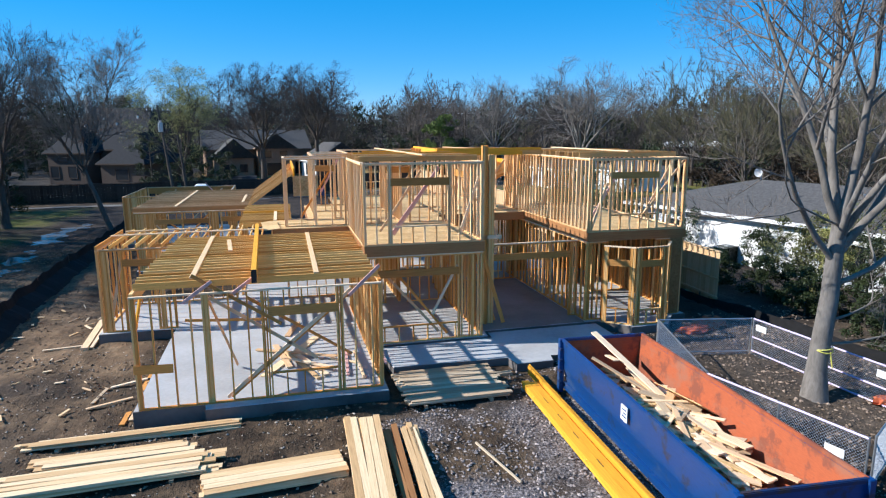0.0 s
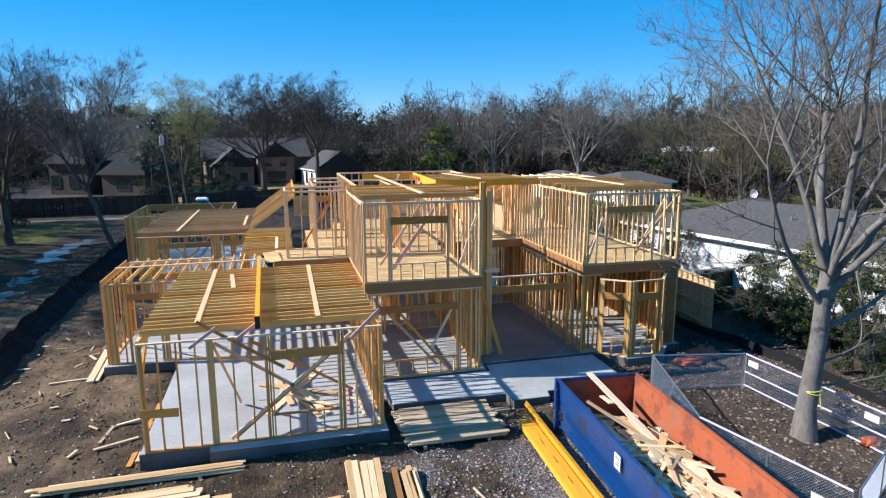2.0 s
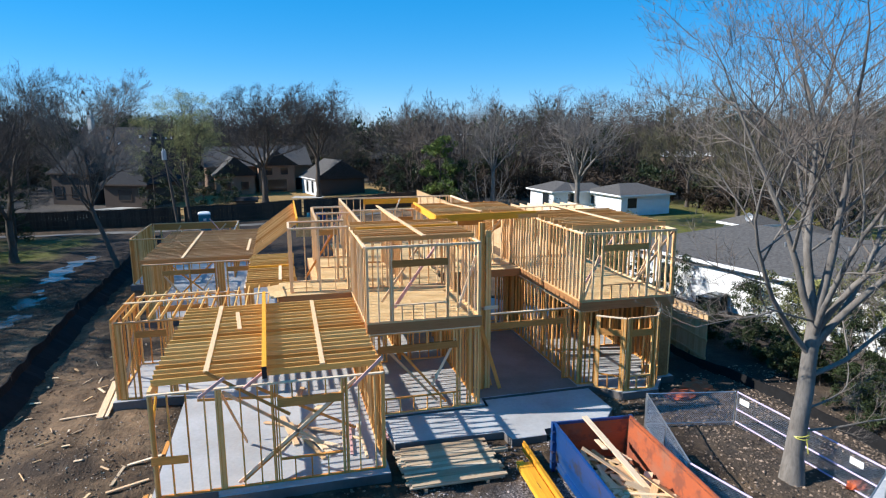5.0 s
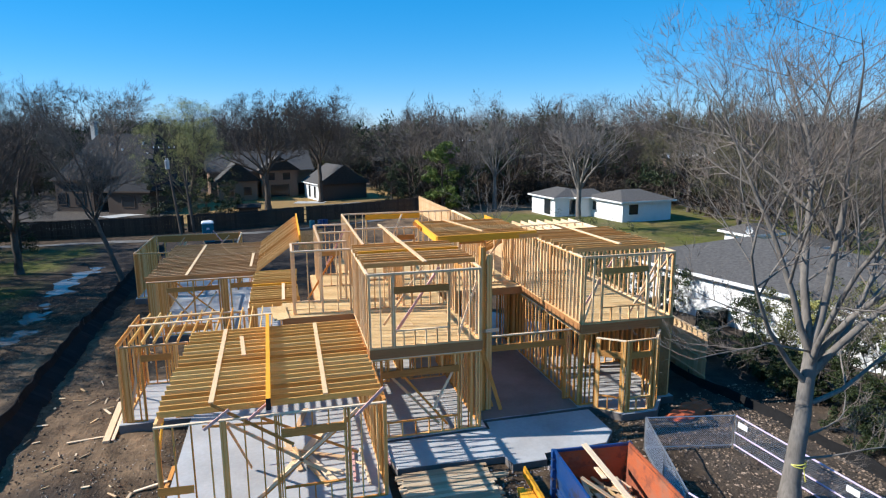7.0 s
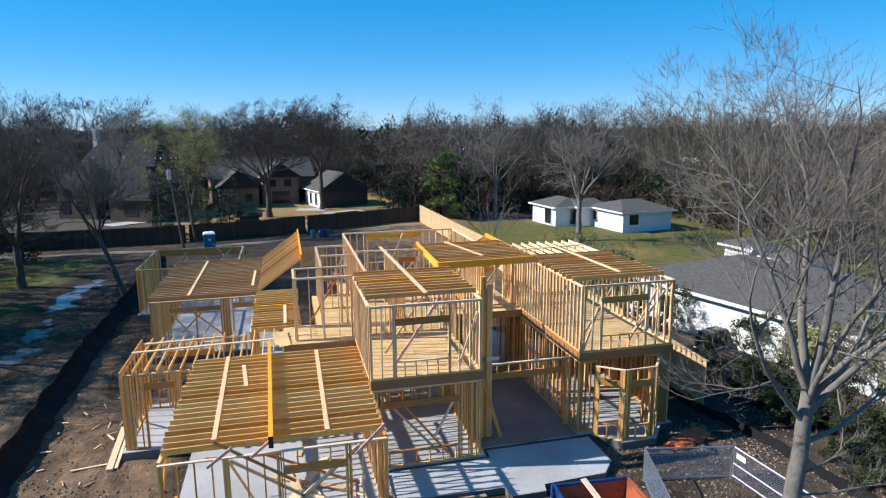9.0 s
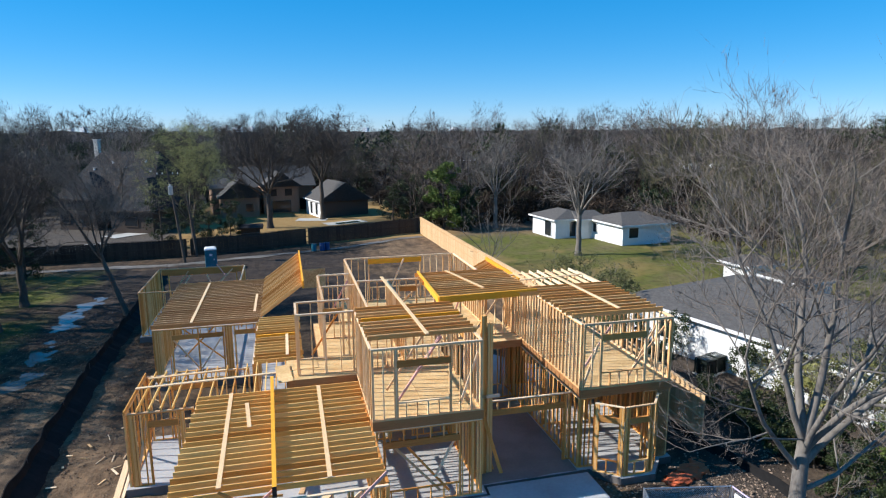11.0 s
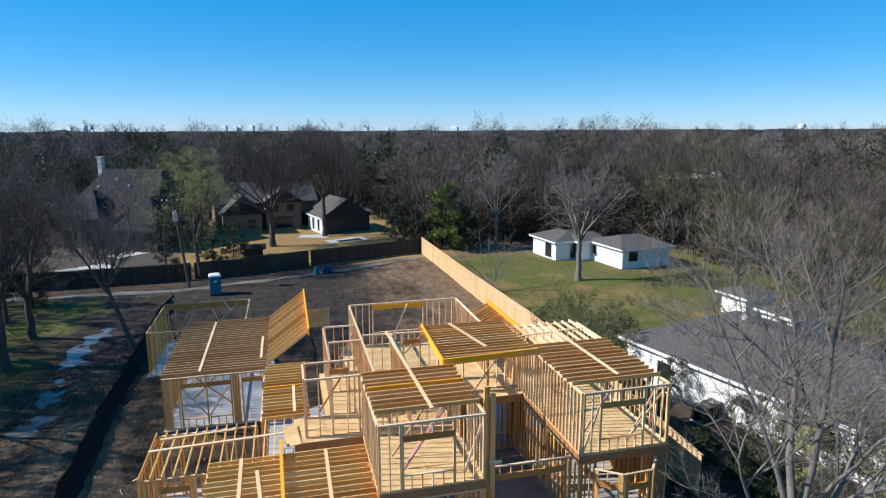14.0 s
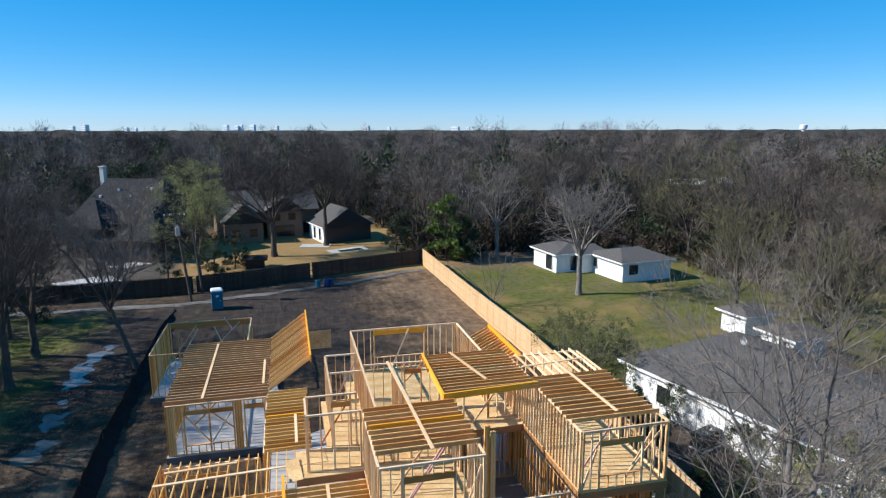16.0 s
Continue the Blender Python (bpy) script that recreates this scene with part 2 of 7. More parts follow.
def ripple(x, y, seed, size, octaves=4):
    """Cheap smooth noise on arrays, about -1 to 1."""
    rng = np.random.RandomState(seed)
    out, amp, total = np.zeros_like(x), 1.0, 0.0
    for o in range(octaves):
        grid = rng.rand(64, 64) * 2 - 1
        u, v = x / size * 2 ** o + 13.7, y / size * 2 ** o + 5.1
        i, j = np.floor(u).astype(int), np.floor(v).astype(int)
        fu, fv = u - i, v - j
        fu, fv = fu * fu * (3 - 2 * fu), fv * fv * (3 - 2 * fv)
        g = lambda a, b: grid[a % 64, b % 64]
        out += amp * ((g(i, j) * (1 - fu) + g(i + 1, j) * fu) * (1 - fv) + (g(i, j + 1) * (1 - fu) + g(i + 1, j + 1) * fu) * fv)
        total += amp
        amp *= 0.5
    return out / total * 1.5


def ground_height(x, y):
    """The lie of the land, in metres."""
    x, y = np.asarray(x, float), np.asarray(y, float)
    z = -0.42 + 0.22 * smooth(4, 14, x) * smooth(-16, 2, y) + 0.2 * smooth(20, 45, y)
    z = z + 0.15 * ripple(x, y, 3, 14.0)
    lot = smooth(-30, -12, x) * (1 - smooth(14, 17, x)) * (1 - smooth(46, 56, y))
    z = z + lot * (0.09 * ripple(x, y, 5, 1.6) + 0.06 * ripple(x, y, 7, 0.5))
    # a shallow wheel rut with standing water beside the silt fence
    rut = np.exp(-((x + 18.6 + 0.5 * np.sin(y * 0.25)) / 1.3) ** 2) * smooth(12, 17, y) * (1 - smooth(34, 41, y))
    z = z - 0.14 * rut
    # kept low under the slabs
    under = smooth(-13.6, -13.0, x) * (1 - smooth(13.0, 13.6, x)) * smooth(-4.4, -3.9, y) * (1 - smooth(31.0, 31.6, y))
    z = z * (1 - under) + under * np.minimum(z, -0.3)
    return z + 1.5 * smooth(120, 600, np.hypot(x, y))


def water_level(x, y):
    """The level of standing water in the rut."""
    return float(-0.42 + 0.2 * smooth(20, 45, np.asarray(y, float)) + 0.15 * ripple(np.asarray(x, float), np.asarray(y, float), 3, 14.0)) - 0.118


def axis(stops):
    """Coordinates with the given steps: (to, step) from a start."""
    out = [stops[0]]
    for to, step in stops[1:]:
        n = max(1, round((to - out[-1]) / step))
        out += list(np.linspace(out[-1], to, n + 1)[1:])
    return np.array(out)


def build_ground():
    xs = axis([-3200, (-1200, 250), (-300, 60), (-80, 10), (-36, 1.5), (-24, 0.5), (20, 0.22), (46, 0.8), (90, 8), (300, 40), (1200, 150), (3400, 250)])
    ys = axis([-500, (-100, 60), (-40, 10), (-20, 1.5), (-13, 0.5), (8, 0.2), (36, 0.35), (66, 0.8), (110, 6), (320, 30), (1200, 120), (3600, 250)])
    X, Y = np.meshgrid(xs, ys)
    Z = ground_height(X, Y)
    nx, ny = len(xs), len(ys)
    co = np.stack([X, Y, Z], -1).reshape(-1, 3)
    idx = np.arange(nx * ny).reshape(ny, nx)
    faces = np.stack([idx[:-1, :-1], idx[:-1, 1:], idx[1:, 1:], idx[1:, :-1]], -1).reshape(-1, 4)
    me = bpy.data.meshes.new("ground")
    me.from_pydata(co.tolist(), [], faces.tolist())
    me.polygons.foreach_set("use_smooth", np.ones(len(faces), bool))
    # what grows or lies where: red green grass, green dry grass, blue gravel and chips
    n1, n2 = ripple(X, Y, 11, 6.0), ripple(X, Y, 12, 1.8)
    edge = n1 * 0.8 + n2 * 0.4
    grass = smooth(0.0, 0.7, edge + 1.1 * (smooth(17.0, 22.0, -X) - 0.4)) * smooth(16.5, 18.5, -X) * smooth(8, 22, Y) * (1 - smooth(44, 49, Y)) * (1 - smooth(45, 70, -X))
    rut = np.exp(-((X + 18.6 + 0.5 * np.sin(Y * 0.25)) / 1.9) ** 2)
    grass = grass * (1 - 0.95 * rut)
    lawn_r = smooth(-0.3, 0.6, X - (17.6 - 0.05 * (Y - 25)) + 0.2 * edge) * smooth(14, 18, Y + 2 * edge) * (1 - smooth(54, 60, Y)) * (1 - smooth(60, 75, X))
    lawn_b = smooth(57, 58, Y) * (1 - smooth(96, 110, Y)) * smooth(-19, -16, X) * (1 - smooth(16, 22, X))
    wood = np.clip(smooth(60, 66, Y) + smooth(45, 60, X) + smooth(34, 40, -X), 0, 1)
    gravel = smooth(-0.2, 0.5, n2 + 0.3 * n1 + 0.1) * (1 - smooth(-6.2, -3.6, Y)) * smooth(-1.0, 1.0, X) * (1 - smooth(5.5, 8, X)) * smooth(-16, -13, Y)
    litter = np.clip(smooth(9.5, 11.5, X) * (1 - smooth(14, 18, Y)), 0, 1) * 0.6
    side_yard = smooth(12.8, 13.6, X + 0.3 * n2) * (1 - smooth(18.5, 20.5, X + 0.8 * n1)) * smooth(-2.5, -0.5, Y + 0.9 * n1) * (1 - smooth(15, 22, Y))
    litter = litter * (1 - 0.85 * side_yard)
    col = np.zeros((ny, nx, 4))
    col[..., 0] = np.clip(grass + lawn_r, 0, 1)
    col[..., 1] = np.clip(lawn_b + 0.5 * lawn_r * smooth(-0.05, 0.6, 0.7 * n1 + 0.5 * n2), 0, 1)
    col[..., 2] = gravel
    col[..., 3] = np.clip(np.maximum(wood * (1 - lawn_b) * (1 - np.clip(lawn_r, 0, 1)), litter), 0, 1)
    layer = me.color_attributes.new("cover", "FLOAT_COLOR", "POINT")
    layer.data.foreach_set("color", col.reshape(-1))
    tracks = 0.5 + 0.5 * np.sin(2.2 * (X + 0.12 * Y) + 1.3 * n1)
    bare = smooth(1, 13, X) * smooth(20, 34, Y) * (0.75 + 0.5 * tracks * n2) + (0.2 + 0.45 * tracks + 0.15 * (1 - smooth(4, 12, Y))) * smooth(-20, -16, X) * (1 - smooth(-9, -6, X)) * smooth(-14, -6, Y) * (1 - smooth(14, 26, Y))
    me.attributes.new("bare", "FLOAT", "POINT").data.foreach_set("value", np.clip(bare, 0, 1).reshape(-1))
    # damp, levelled topsoil behind the house; tree shade painted in on the left
    damp_shade = smooth(-0.25, 0.35, 0.5 * n1 + 0.25 * n2 + 1.1 * smooth(-15, -11, X) * (1 - smooth(-2, 9, X)) * smooth(24, 31, Y) * (1 - smooth(50, 56, Y)) + 0.8 * smooth(-27, -23, X) * (1 - smooth(-13.5, -12.5, X)) * smooth(20, 27, Y) * (1 - smooth(46, 52, Y)) - 0.36)
    # building shade of the side yard is painted through the same mask
    damp_shade = np.maximum(damp_shade, side_yard)
    me.attributes.new("damp_shade", "FLOAT", "POINT").data.foreach_set("value", damp_shade.reshape(-1))
    n = Nodes("site_ground")
    vec = n.coord("Object")
    big, mid, fine = n.noise(vec, 0.18, 5.0), n.noise(vec, 1.1, 6.0, 0.65), n.noise(vec, 7.0, 6.0, 0.7)
    dirt = n.ramp(mid, (0.30, (0.031, 0.022, 0.015)), (0.48, (0.068, 0.047, 0.030)), (0.68, (0.165, 0.112, 0.066)))
    pale = n.ramp(mid, (0.3, (0.125, 0.084, 0.051)), (0.68, (0.26, 0.175, 0.102)))
    ruts = n.noise(n.coord("Object", (1.7, 0.33, 1.0)), 1.0, 6.0, 0.7)
    bare = n.add("ShaderNodeAttribute")
    bare.attribute_name = "bare"
    patch = n.math("ADD", n.math("MULTIPLY", bare.outputs["Fac"], 0.42), n.math("MULTIPLY", big, 0.75))
    dirt = n.mix(n.ramp(patch, (0.42, (0, 0, 0)), (0.66, (1, 1, 1))), dirt, pale)
    dirt = n.mix(0.55, dirt, n.ramp(fine, (0.3, (0.35, 0.35, 0.35)), (0.62, (1.15, 1.15, 1.15))), "MULTIPLY")
    dirt = n.mix(0.5, dirt, n.ramp(ruts, (0.36, (0.42, 0.41, 0.40)), (0.52, (0.9, 0.9, 0.9)), (0.66, (1.5, 1.45, 1.38))), "MULTIPLY")
    darker = n.add("ShaderNodeAttribute")
    darker.attribute_name = "damp_shade"
    dirt = n.mix(n.math("MULTIPLY", darker.outputs["Fac"], 0.9), dirt, n.ramp(mid, (0.3, (0.021, 0.017, 0.015)), (0.7, (0.056, 0.043, 0.035))))
    cover = n.add("ShaderNodeAttribute")
    cover.attribute_name = "cover"
    sep = n.add("ShaderNodeSeparateColor")
    n.put(sep.inputs[0], cover.outputs["Color"])
    blades = n.noise(vec, 22.0, 4.0, 0.7)
    green = n.mix(blades, (0.050, 0.059, 0.010), (0.168, 0.172, 0.031))
    thatch = n.ramp(n.noise(vec, 1.3, 7.0, 0.75), (0.34, (0.55, 0.52, 0.46)), (0.56, (1.08, 1.08, 1.08)))
    green = n.mix(n.ramp(n.noise(vec, 0.22, 6.0, 0.7), (0.43, (0, 0, 0)), (0.66, (1, 1, 1))), green, n.mix(blades, (0.085, 0.074, 0.029), (0.20, 0.168, 0.072)))
    green = n.mix(0.85, green, thatch, "MULTIPLY")
    straw = n.mix(n.noise(vec, 3.0, 6.0), (0.20, 0.125, 0.045), (0.37, 0.25, 0.10))
    chips = n.ramp(n.noise(vec, 16.0, 3.0, 0.8), (0.42, (0.05, 0.045, 0.045)), (0.58, (0.28, 0.25, 0.245)), (0.72, (0.46, 0.42, 0.41)))
    leaves = n.ramp(n.noise(vec, 5.0, 6.0, 0.75), (0.3, (0.034, 0.030, 0.026)), (0.7, (0.135, 0.112, 0.092)))
    col = n.mix(cover.outputs["Alpha"], dirt, leaves)
    col = n.mix(sep.outputs[0], col, green)
    col = n.mix(sep.outputs[1], col, straw)
    col = n.mix(sep.outputs[2], col, chips)
    n.bump(n.math("ADD", n.math("MULTIPLY", n.math("ADD", mid, ruts), 0.8), n.math("MULTIPLY", fine, 0.5)), n.math("SUBTRACT", 1.0, n.math("MULTIPLY", bare.outputs["Fac"], 0.6)), 0.14)
    mat = n.done(col, 0.92, spec=0.2)
    me.materials.append(mat)
    ob = new("ground", me)
    return tagged(ob, "churned dark soil of a building site with grass and straw patches", "ground", kind="structure")


ground = build_ground()


def gz(x, y):
    return float(ground_height(x, y))


# ---- helpers for things ----
def thing(name, at, label, category, group="", kind="", turn=0.0):
    """An empty at the base of a thing, which carries its parts."""
    ob = new(name)
    ob.matrix_world = pose(*at, 0, 0, turn)
    ob.empty_display_size = 0.2
    return tagged(ob, label, category, group, kind)


MESHES = {}


def box_mesh(l, w, h, material, chamfer=0.0):
    """A box l x w x h about its middle, with lightly broken edges; alike ones are shared."""
    key = (round(l, 2), round(w, 3), round(h, 3), material.name, chamfer)
    if key not in MESHES:
        bm = bmesh.new()
        bmesh.ops.create_cube(bm, size=1.0)
        bmesh.ops.scale(bm, vec=(l, w, h), verts=bm.verts)
        if chamfer:
            bmesh.ops.bevel(bm, geom=bm.edges[:], offset=chamfer, segments=1, affect="EDGES")
        me = bpy.data.meshes.new("board")
        bm.to_mesh(me)
        bm.free()
        me.materials.append(material)
        MESHES[key] = me
    return MESHES[key]


def board_pose(a, b, up=(0, 0, 1)):
    """The pose of a board whose length runs from a to b."""
    a, b = Vector(a), Vector(b)
    x = (b - a).normalized()
    u = Vector(up)
    if abs(x.dot(u)) > 0.99:
        u = Vector((0, 1, 0))
    y = u.cross(x).normalized()
    z = x.cross(y)
    return Matrix.Translation((a + b) / 2) @ Matrix((x, y, z)).transposed().to_4x4()


def board(name, parent, a, b, w, h, material, label="", up=(0, 0, 1)):
    """A board from a to b (in the parent's space): w across, h along up."""
    ob = new(name, box_mesh((Vector(b) - Vector(a)).length, w, h, material))
    ob.parent = parent
    ob.matrix_local = board_pose(a, b, up)
    return tagged(ob, label)


def part(name, bm, material, parent, label="", smooth_faces=False):
    me = bpy.data.meshes.new(name)
    bm.to_mesh(me)
    bm.free()
    me.materials.append(material)
    if smooth_faces:
        me.polygons.foreach_set("use_smooth", np.ones(len(me.polygons), bool))
    ob = new(name, me)
    ob.parent = parent
    return tagged(ob, label)


def add_box(bm, lo, hi):
    """Adds a box between two corners to a bmesh."""
    vs = [bm.verts.new((x, y, z)) for z in (lo[2], hi[2]) for x, y in ((lo[0], lo[1]), (hi[0], lo[1]), (hi[0], hi[1]), (lo[0], hi[1]))]
    for f in ((3, 2, 1, 0), (4, 5, 6, 7), (0, 1, 5, 4), (1, 2, 6, 5), (2, 3, 7, 6), (3, 0, 4, 7)):
        bm.faces.new([vs[i] for i in f])
    return vs


def box_part(name, lo, hi, material, parent, label="", chamfer=0.0):
    bm = bmesh.new()
    add_box(bm, lo, hi)
    if chamfer:
        bmesh.ops.bevel(bm, geom=bm.edges[:], offset=chamfer, segments=2, affect="EDGES")
    return part(name, bm, material, parent, label)


def prism(bm, outline, z0, z1):
    """Adds an upright prism over a flat outline (anticlockwise)."""
    lo = [bm.verts.new((x, y, z0)) for x, y in outline]
    hi = [bm.verts.new((x, y, z1)) for x, y in outline]
    n = len(outline)
    bm.faces.new(lo[::-1])
    bm.faces.new(hi)
    for i in range(n):
        bm.faces.new((lo[i], lo[(i + 1) % n], hi[(i + 1) % n], hi[i]))


def tube(bm, pts, r, sides=8):
    """Adds a round bar along points; r is one radius or one for each point."""
    pts = [Vector(p) for p in pts]
    rs = r if isinstance(r, (list, tuple)) else [r] * len(pts)
    rings = []
    for i, p in enumerate(pts):
        d = (pts[min(i + 1, len(pts) - 1)] - pts[max(i - 1, 0)]).normalized()
        s = d.cross(Vector((0, 0, 1)) if abs(d.z) < 0.9 else Vector((1, 0, 0))).normalized()
        t = s.cross(d)
        rings.append([bm.verts.new(p + rs[i] * (math.cos(k * math.tau / sides) * s + math.sin(k * math.tau / sides) * t)) for k in range(sides)])
    for a, b in zip(rings, rings[1:]):
        for k in range(sides):
            bm.faces.new((a[k], a[(k + 1) % sides], b[(k + 1) % sides], b[k]))
    bm.faces.new(rings[0][::-1])
    bm.faces.new(rings[-1])


# ---- slabs ----
def slab(name, outline, top, label, bottom=-0.62, material=SLAB):
    bm = bmesh.new()
    prism(bm, outline, bottom, top)
    bmesh.ops.bevel(bm, geom=[e for e in bm.edges if all(v.co.z > top - 0.01 for v in e.verts)], offset=0.02, segments=1, affect="EDGES")
    me = bpy.data.meshes.new(name)
    bm.to_mesh(me)
    bm.free()
    me.materials.append(material)
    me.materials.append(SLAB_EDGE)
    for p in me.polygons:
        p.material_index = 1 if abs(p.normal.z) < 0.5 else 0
    return tagged(new(name, me), label, "slab", kind="structure")


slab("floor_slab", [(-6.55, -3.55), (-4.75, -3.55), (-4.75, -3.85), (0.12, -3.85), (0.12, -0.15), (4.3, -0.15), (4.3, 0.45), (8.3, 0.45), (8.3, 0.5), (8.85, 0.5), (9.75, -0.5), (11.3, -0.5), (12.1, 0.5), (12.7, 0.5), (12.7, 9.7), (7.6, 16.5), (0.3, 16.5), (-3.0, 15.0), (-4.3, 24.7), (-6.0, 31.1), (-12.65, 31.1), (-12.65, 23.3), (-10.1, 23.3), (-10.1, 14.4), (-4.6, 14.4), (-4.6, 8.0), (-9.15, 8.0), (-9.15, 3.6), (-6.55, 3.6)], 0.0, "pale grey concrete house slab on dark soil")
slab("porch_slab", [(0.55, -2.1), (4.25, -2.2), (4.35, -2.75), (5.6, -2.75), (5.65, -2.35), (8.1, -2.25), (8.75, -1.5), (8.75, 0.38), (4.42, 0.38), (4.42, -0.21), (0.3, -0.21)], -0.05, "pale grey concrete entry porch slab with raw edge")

# thin brown sheet that puts the entry hall's shade into colour
mud = bmesh.new()
prism(mud, [(4.2, 0.47), (5.2, 0.52), (6.4, 0.46), (7.3, 0.55), (8.35, 0.5), (8.36, 3.0), (8.35, 7.9), (4.2, 7.9)], 0.001, 0.006)
shade_sheet_me = bpy.data.meshes.new("mud_film")
mud.to_mesh(shade_sheet_me)
mud.free()
shade_sheet_me.materials.append(concrete("shade_brown_concrete", (0.27, 0.232, 0.20), (0.17, 0.14, 0.115)))
tagged(new("mud_film", shade_sheet_me), "thin brown sheet over an entry floor carrying its shade", "mud", kind="structure")

# ---- framed walls ----
STUD, DEPTH = 0.042, 0.092
THIRD = 0.405


def framed_wall(p0, p1, z0, z1, label, openings=(), gap=THIRD, doubles=(), skip=(), braces=(), material=None, double_top=True, group="framed walls"):
    """A stud wall from p0 to p1. openings: (from, to, sill, head) along it, head and sill as heights over z0;
    braces: (s0, h0, s1, h1) let-in diagonals."""
    p0, p1 = Vector((*p0, 0)), Vector((*p1, 0))
    d = p1 - p0
    length = d.length
    base = thing("framed_wall", (p0.x, p0.y, z0), label, "stud wall", group, "structure", math.degrees(math.atan2(d.y, d.x)))
    material = material or (WOOD_UPPER if z0 > 1 else WOOD)
    H = z1 - z0
    tops = 2 if double_top else 1
    gaps = [(a, b) for a, b, sill, head in openings if sill <= 0.01]
    runs, s = [], 0.0
    for a, b in sorted(gaps):
        if a > s:
            runs.append((s, a))
        s = b
    runs.append((s, length))
    for a, b in runs:
        if b - a > 0.05:
            board("bottom_plate", base, (a, 0, STUD / 2), (b, 0, STUD / 2), DEPTH, STUD, material)
    for k in range(tops):
        board("top_plate", base, (0 + (0 if k == 0 else 0.001), 0, H - STUD * (k + 0.5)), (length, 0, H - STUD * (k + 0.5)), DEPTH - 0.004 * k, STUD - 0.001, WOOD_PALE if k == 0 else material)
    foot, head_z = STUD, H - STUD * tops
    spots = [0.02 + i * gap for i in range(int((length - 0.04) / gap) + 1)] + [length - 0.021] + list(doubles)
    spots += [0.02 + STUD + 0.003, length - 0.021 - STUD - 0.003]
    for a, b, sill, head in openings:
        spots += [a - STUD * 0.5, b + STUD * 0.5, a - STUD * 1.55, b + STUD * 1.55]
    done = []
    for s in sorted(spots):
        if s < 0.0 or s > length or any(abs(s - q) < STUD for q in done) or any(a < s < b for a, b in skip):
            continue
        inside = [(a, b, sill, head) for a, b, sill, head in openings if a < s < b]
        done.append(s)
        if not inside:
            board("stud", base, (s, 0, foot), (s, 0, head_z), DEPTH - 0.006, STUD - 0.002, material, up=(1, 0, 0))
        for a, b, sill, head in inside:
            if sill > 0.1:
                board("cripple_stud", base, (s, 0, foot), (s, 0, sill - STUD), DEPTH - 0.006, STUD - 0.002, material, up=(1, 0, 0))
            if head + 0.25 < head_z - 0.05:
                board("cripple_stud", base, (s, 0, head + 0.25), (s, 0, head_z), DEPTH - 0.006, STUD - 0.002, material, up=(1, 0, 0))
    for a, b, sill, head in openings:
        top = min(head + 0.25, head_z)
        board("header", base, (a - STUD, 0.004, (head + top) / 2), (b + STUD, 0.004, (head + top) / 2), DEPTH + 0.004, top - head, WOOD_BROWN)
        if sill > 0.1:
            board("window_sill", base, (a, 0, sill - STUD / 2), (b, 0, sill - STUD / 2), DEPTH, STUD, material)
    for s0, h0, s1, h1 in braces:
        board("brace", base, (s0, DEPTH * 0.5 + 0.022, h0), (s1, DEPTH * 0.5 + 0.022, h1), 0.038, 0.09, WOOD_PALE)
    return base


P1, DECK, P2 = 3.05, 3.42, 6.13


def joist_field(x0, x1, y0, y1, z, label, gap=0.405, h=0.235, along="x", boards=(), material=WOOD, skip=(), flange=False):
    """Rows of joists on edge; flange: a pale strip along the top of a brown web, with flat stiffener boards lying over them."""
    base = thing("ceiling_joists", (x0, y0, z), label, "joists", "ceiling joist fields", "structure")
    L, W = x1 - x0, y1 - y0
    span, run = (L, W) if along == "x" else (W, L)
    n = int(run / gap)
    for i in range(n + 1):
        s = min(0.02 + i * gap, run - 0.02)
        if any(a < s < b for a, b in skip):
            continue
        jog = random.uniform(-0.06, 0.06)
        a, b = ((jog - 0.05, s, h / 2), (span + jog, s, h / 2)) if along == "x" else ((s, jog - 0.05, h / 2), (s, span + jog, h / 2))
        if flange:
            a, b = Vector(a), Vector(b)
            low, lift = Vector((0, 0, -0.017)), Vector((0, 0, h / 2 - 0.017))
            board("joist", base, a + low, b + low, 0.03, h - 0.036, material)
            board("flange", base, a + lift, b + lift, 0.043, 0.034, WOOD if z > 5 else JOIST_CAP)
        else:
            board("joist", base, a, b, 0.04, h, material)
    for a, b in boards:
        board("stiffener", base, (a[0] - x0, a[1] - y0, h + 0.024), (b[0] - x0, b[1] - y0, h + 0.024), 0.14, 0.042, WOOD_STACK)
    return base


# garage, single storey
def sheathe(wall, length, height, side, start=0.0):
    """Strand board panels on one face of a stud wall."""
    n = max(1, round((length - start) / 1.22))
    w = (length - start) / n
    y = side * (DEPTH / 2 + 0.011)
    for k in range(n):
        for z0, z1 in ((0.03, 2.44), (2.445, height + 0.30)):
            box_part("sheathing_panel", (start + k * w + 0.002, y - 0.006, z0), (start + (k + 1) * w - 0.002, y + 0.006, z1), SHEATHING, wall)


framed_wall((-6.4, -3.5), (0.0, -3.5), 0.0, P1, "open stud front wall of a garage bay on a slab edge", openings=[(3.4, 5.15, 0.72, 2.3)], gap=0.47, doubles=(0.065, 0.11, 1.735, 1.78, 1.825, 1.87, 3.205, 3.25, 5.28, 5.325), braces=[(1.9, 2.9, 4.6, 1.0), (2.2, 0.1, 5.6, 2.9)], double_top=False)
framed_wall((0.0, -3.44), (0.0, -0.1), 0.0, P1, "closely spaced stud side wall of a garage bay")
framed_wall((0.0, 0.1), (0.0, 5.0), 0.0, P1, "stud wall between garage bay and front room")
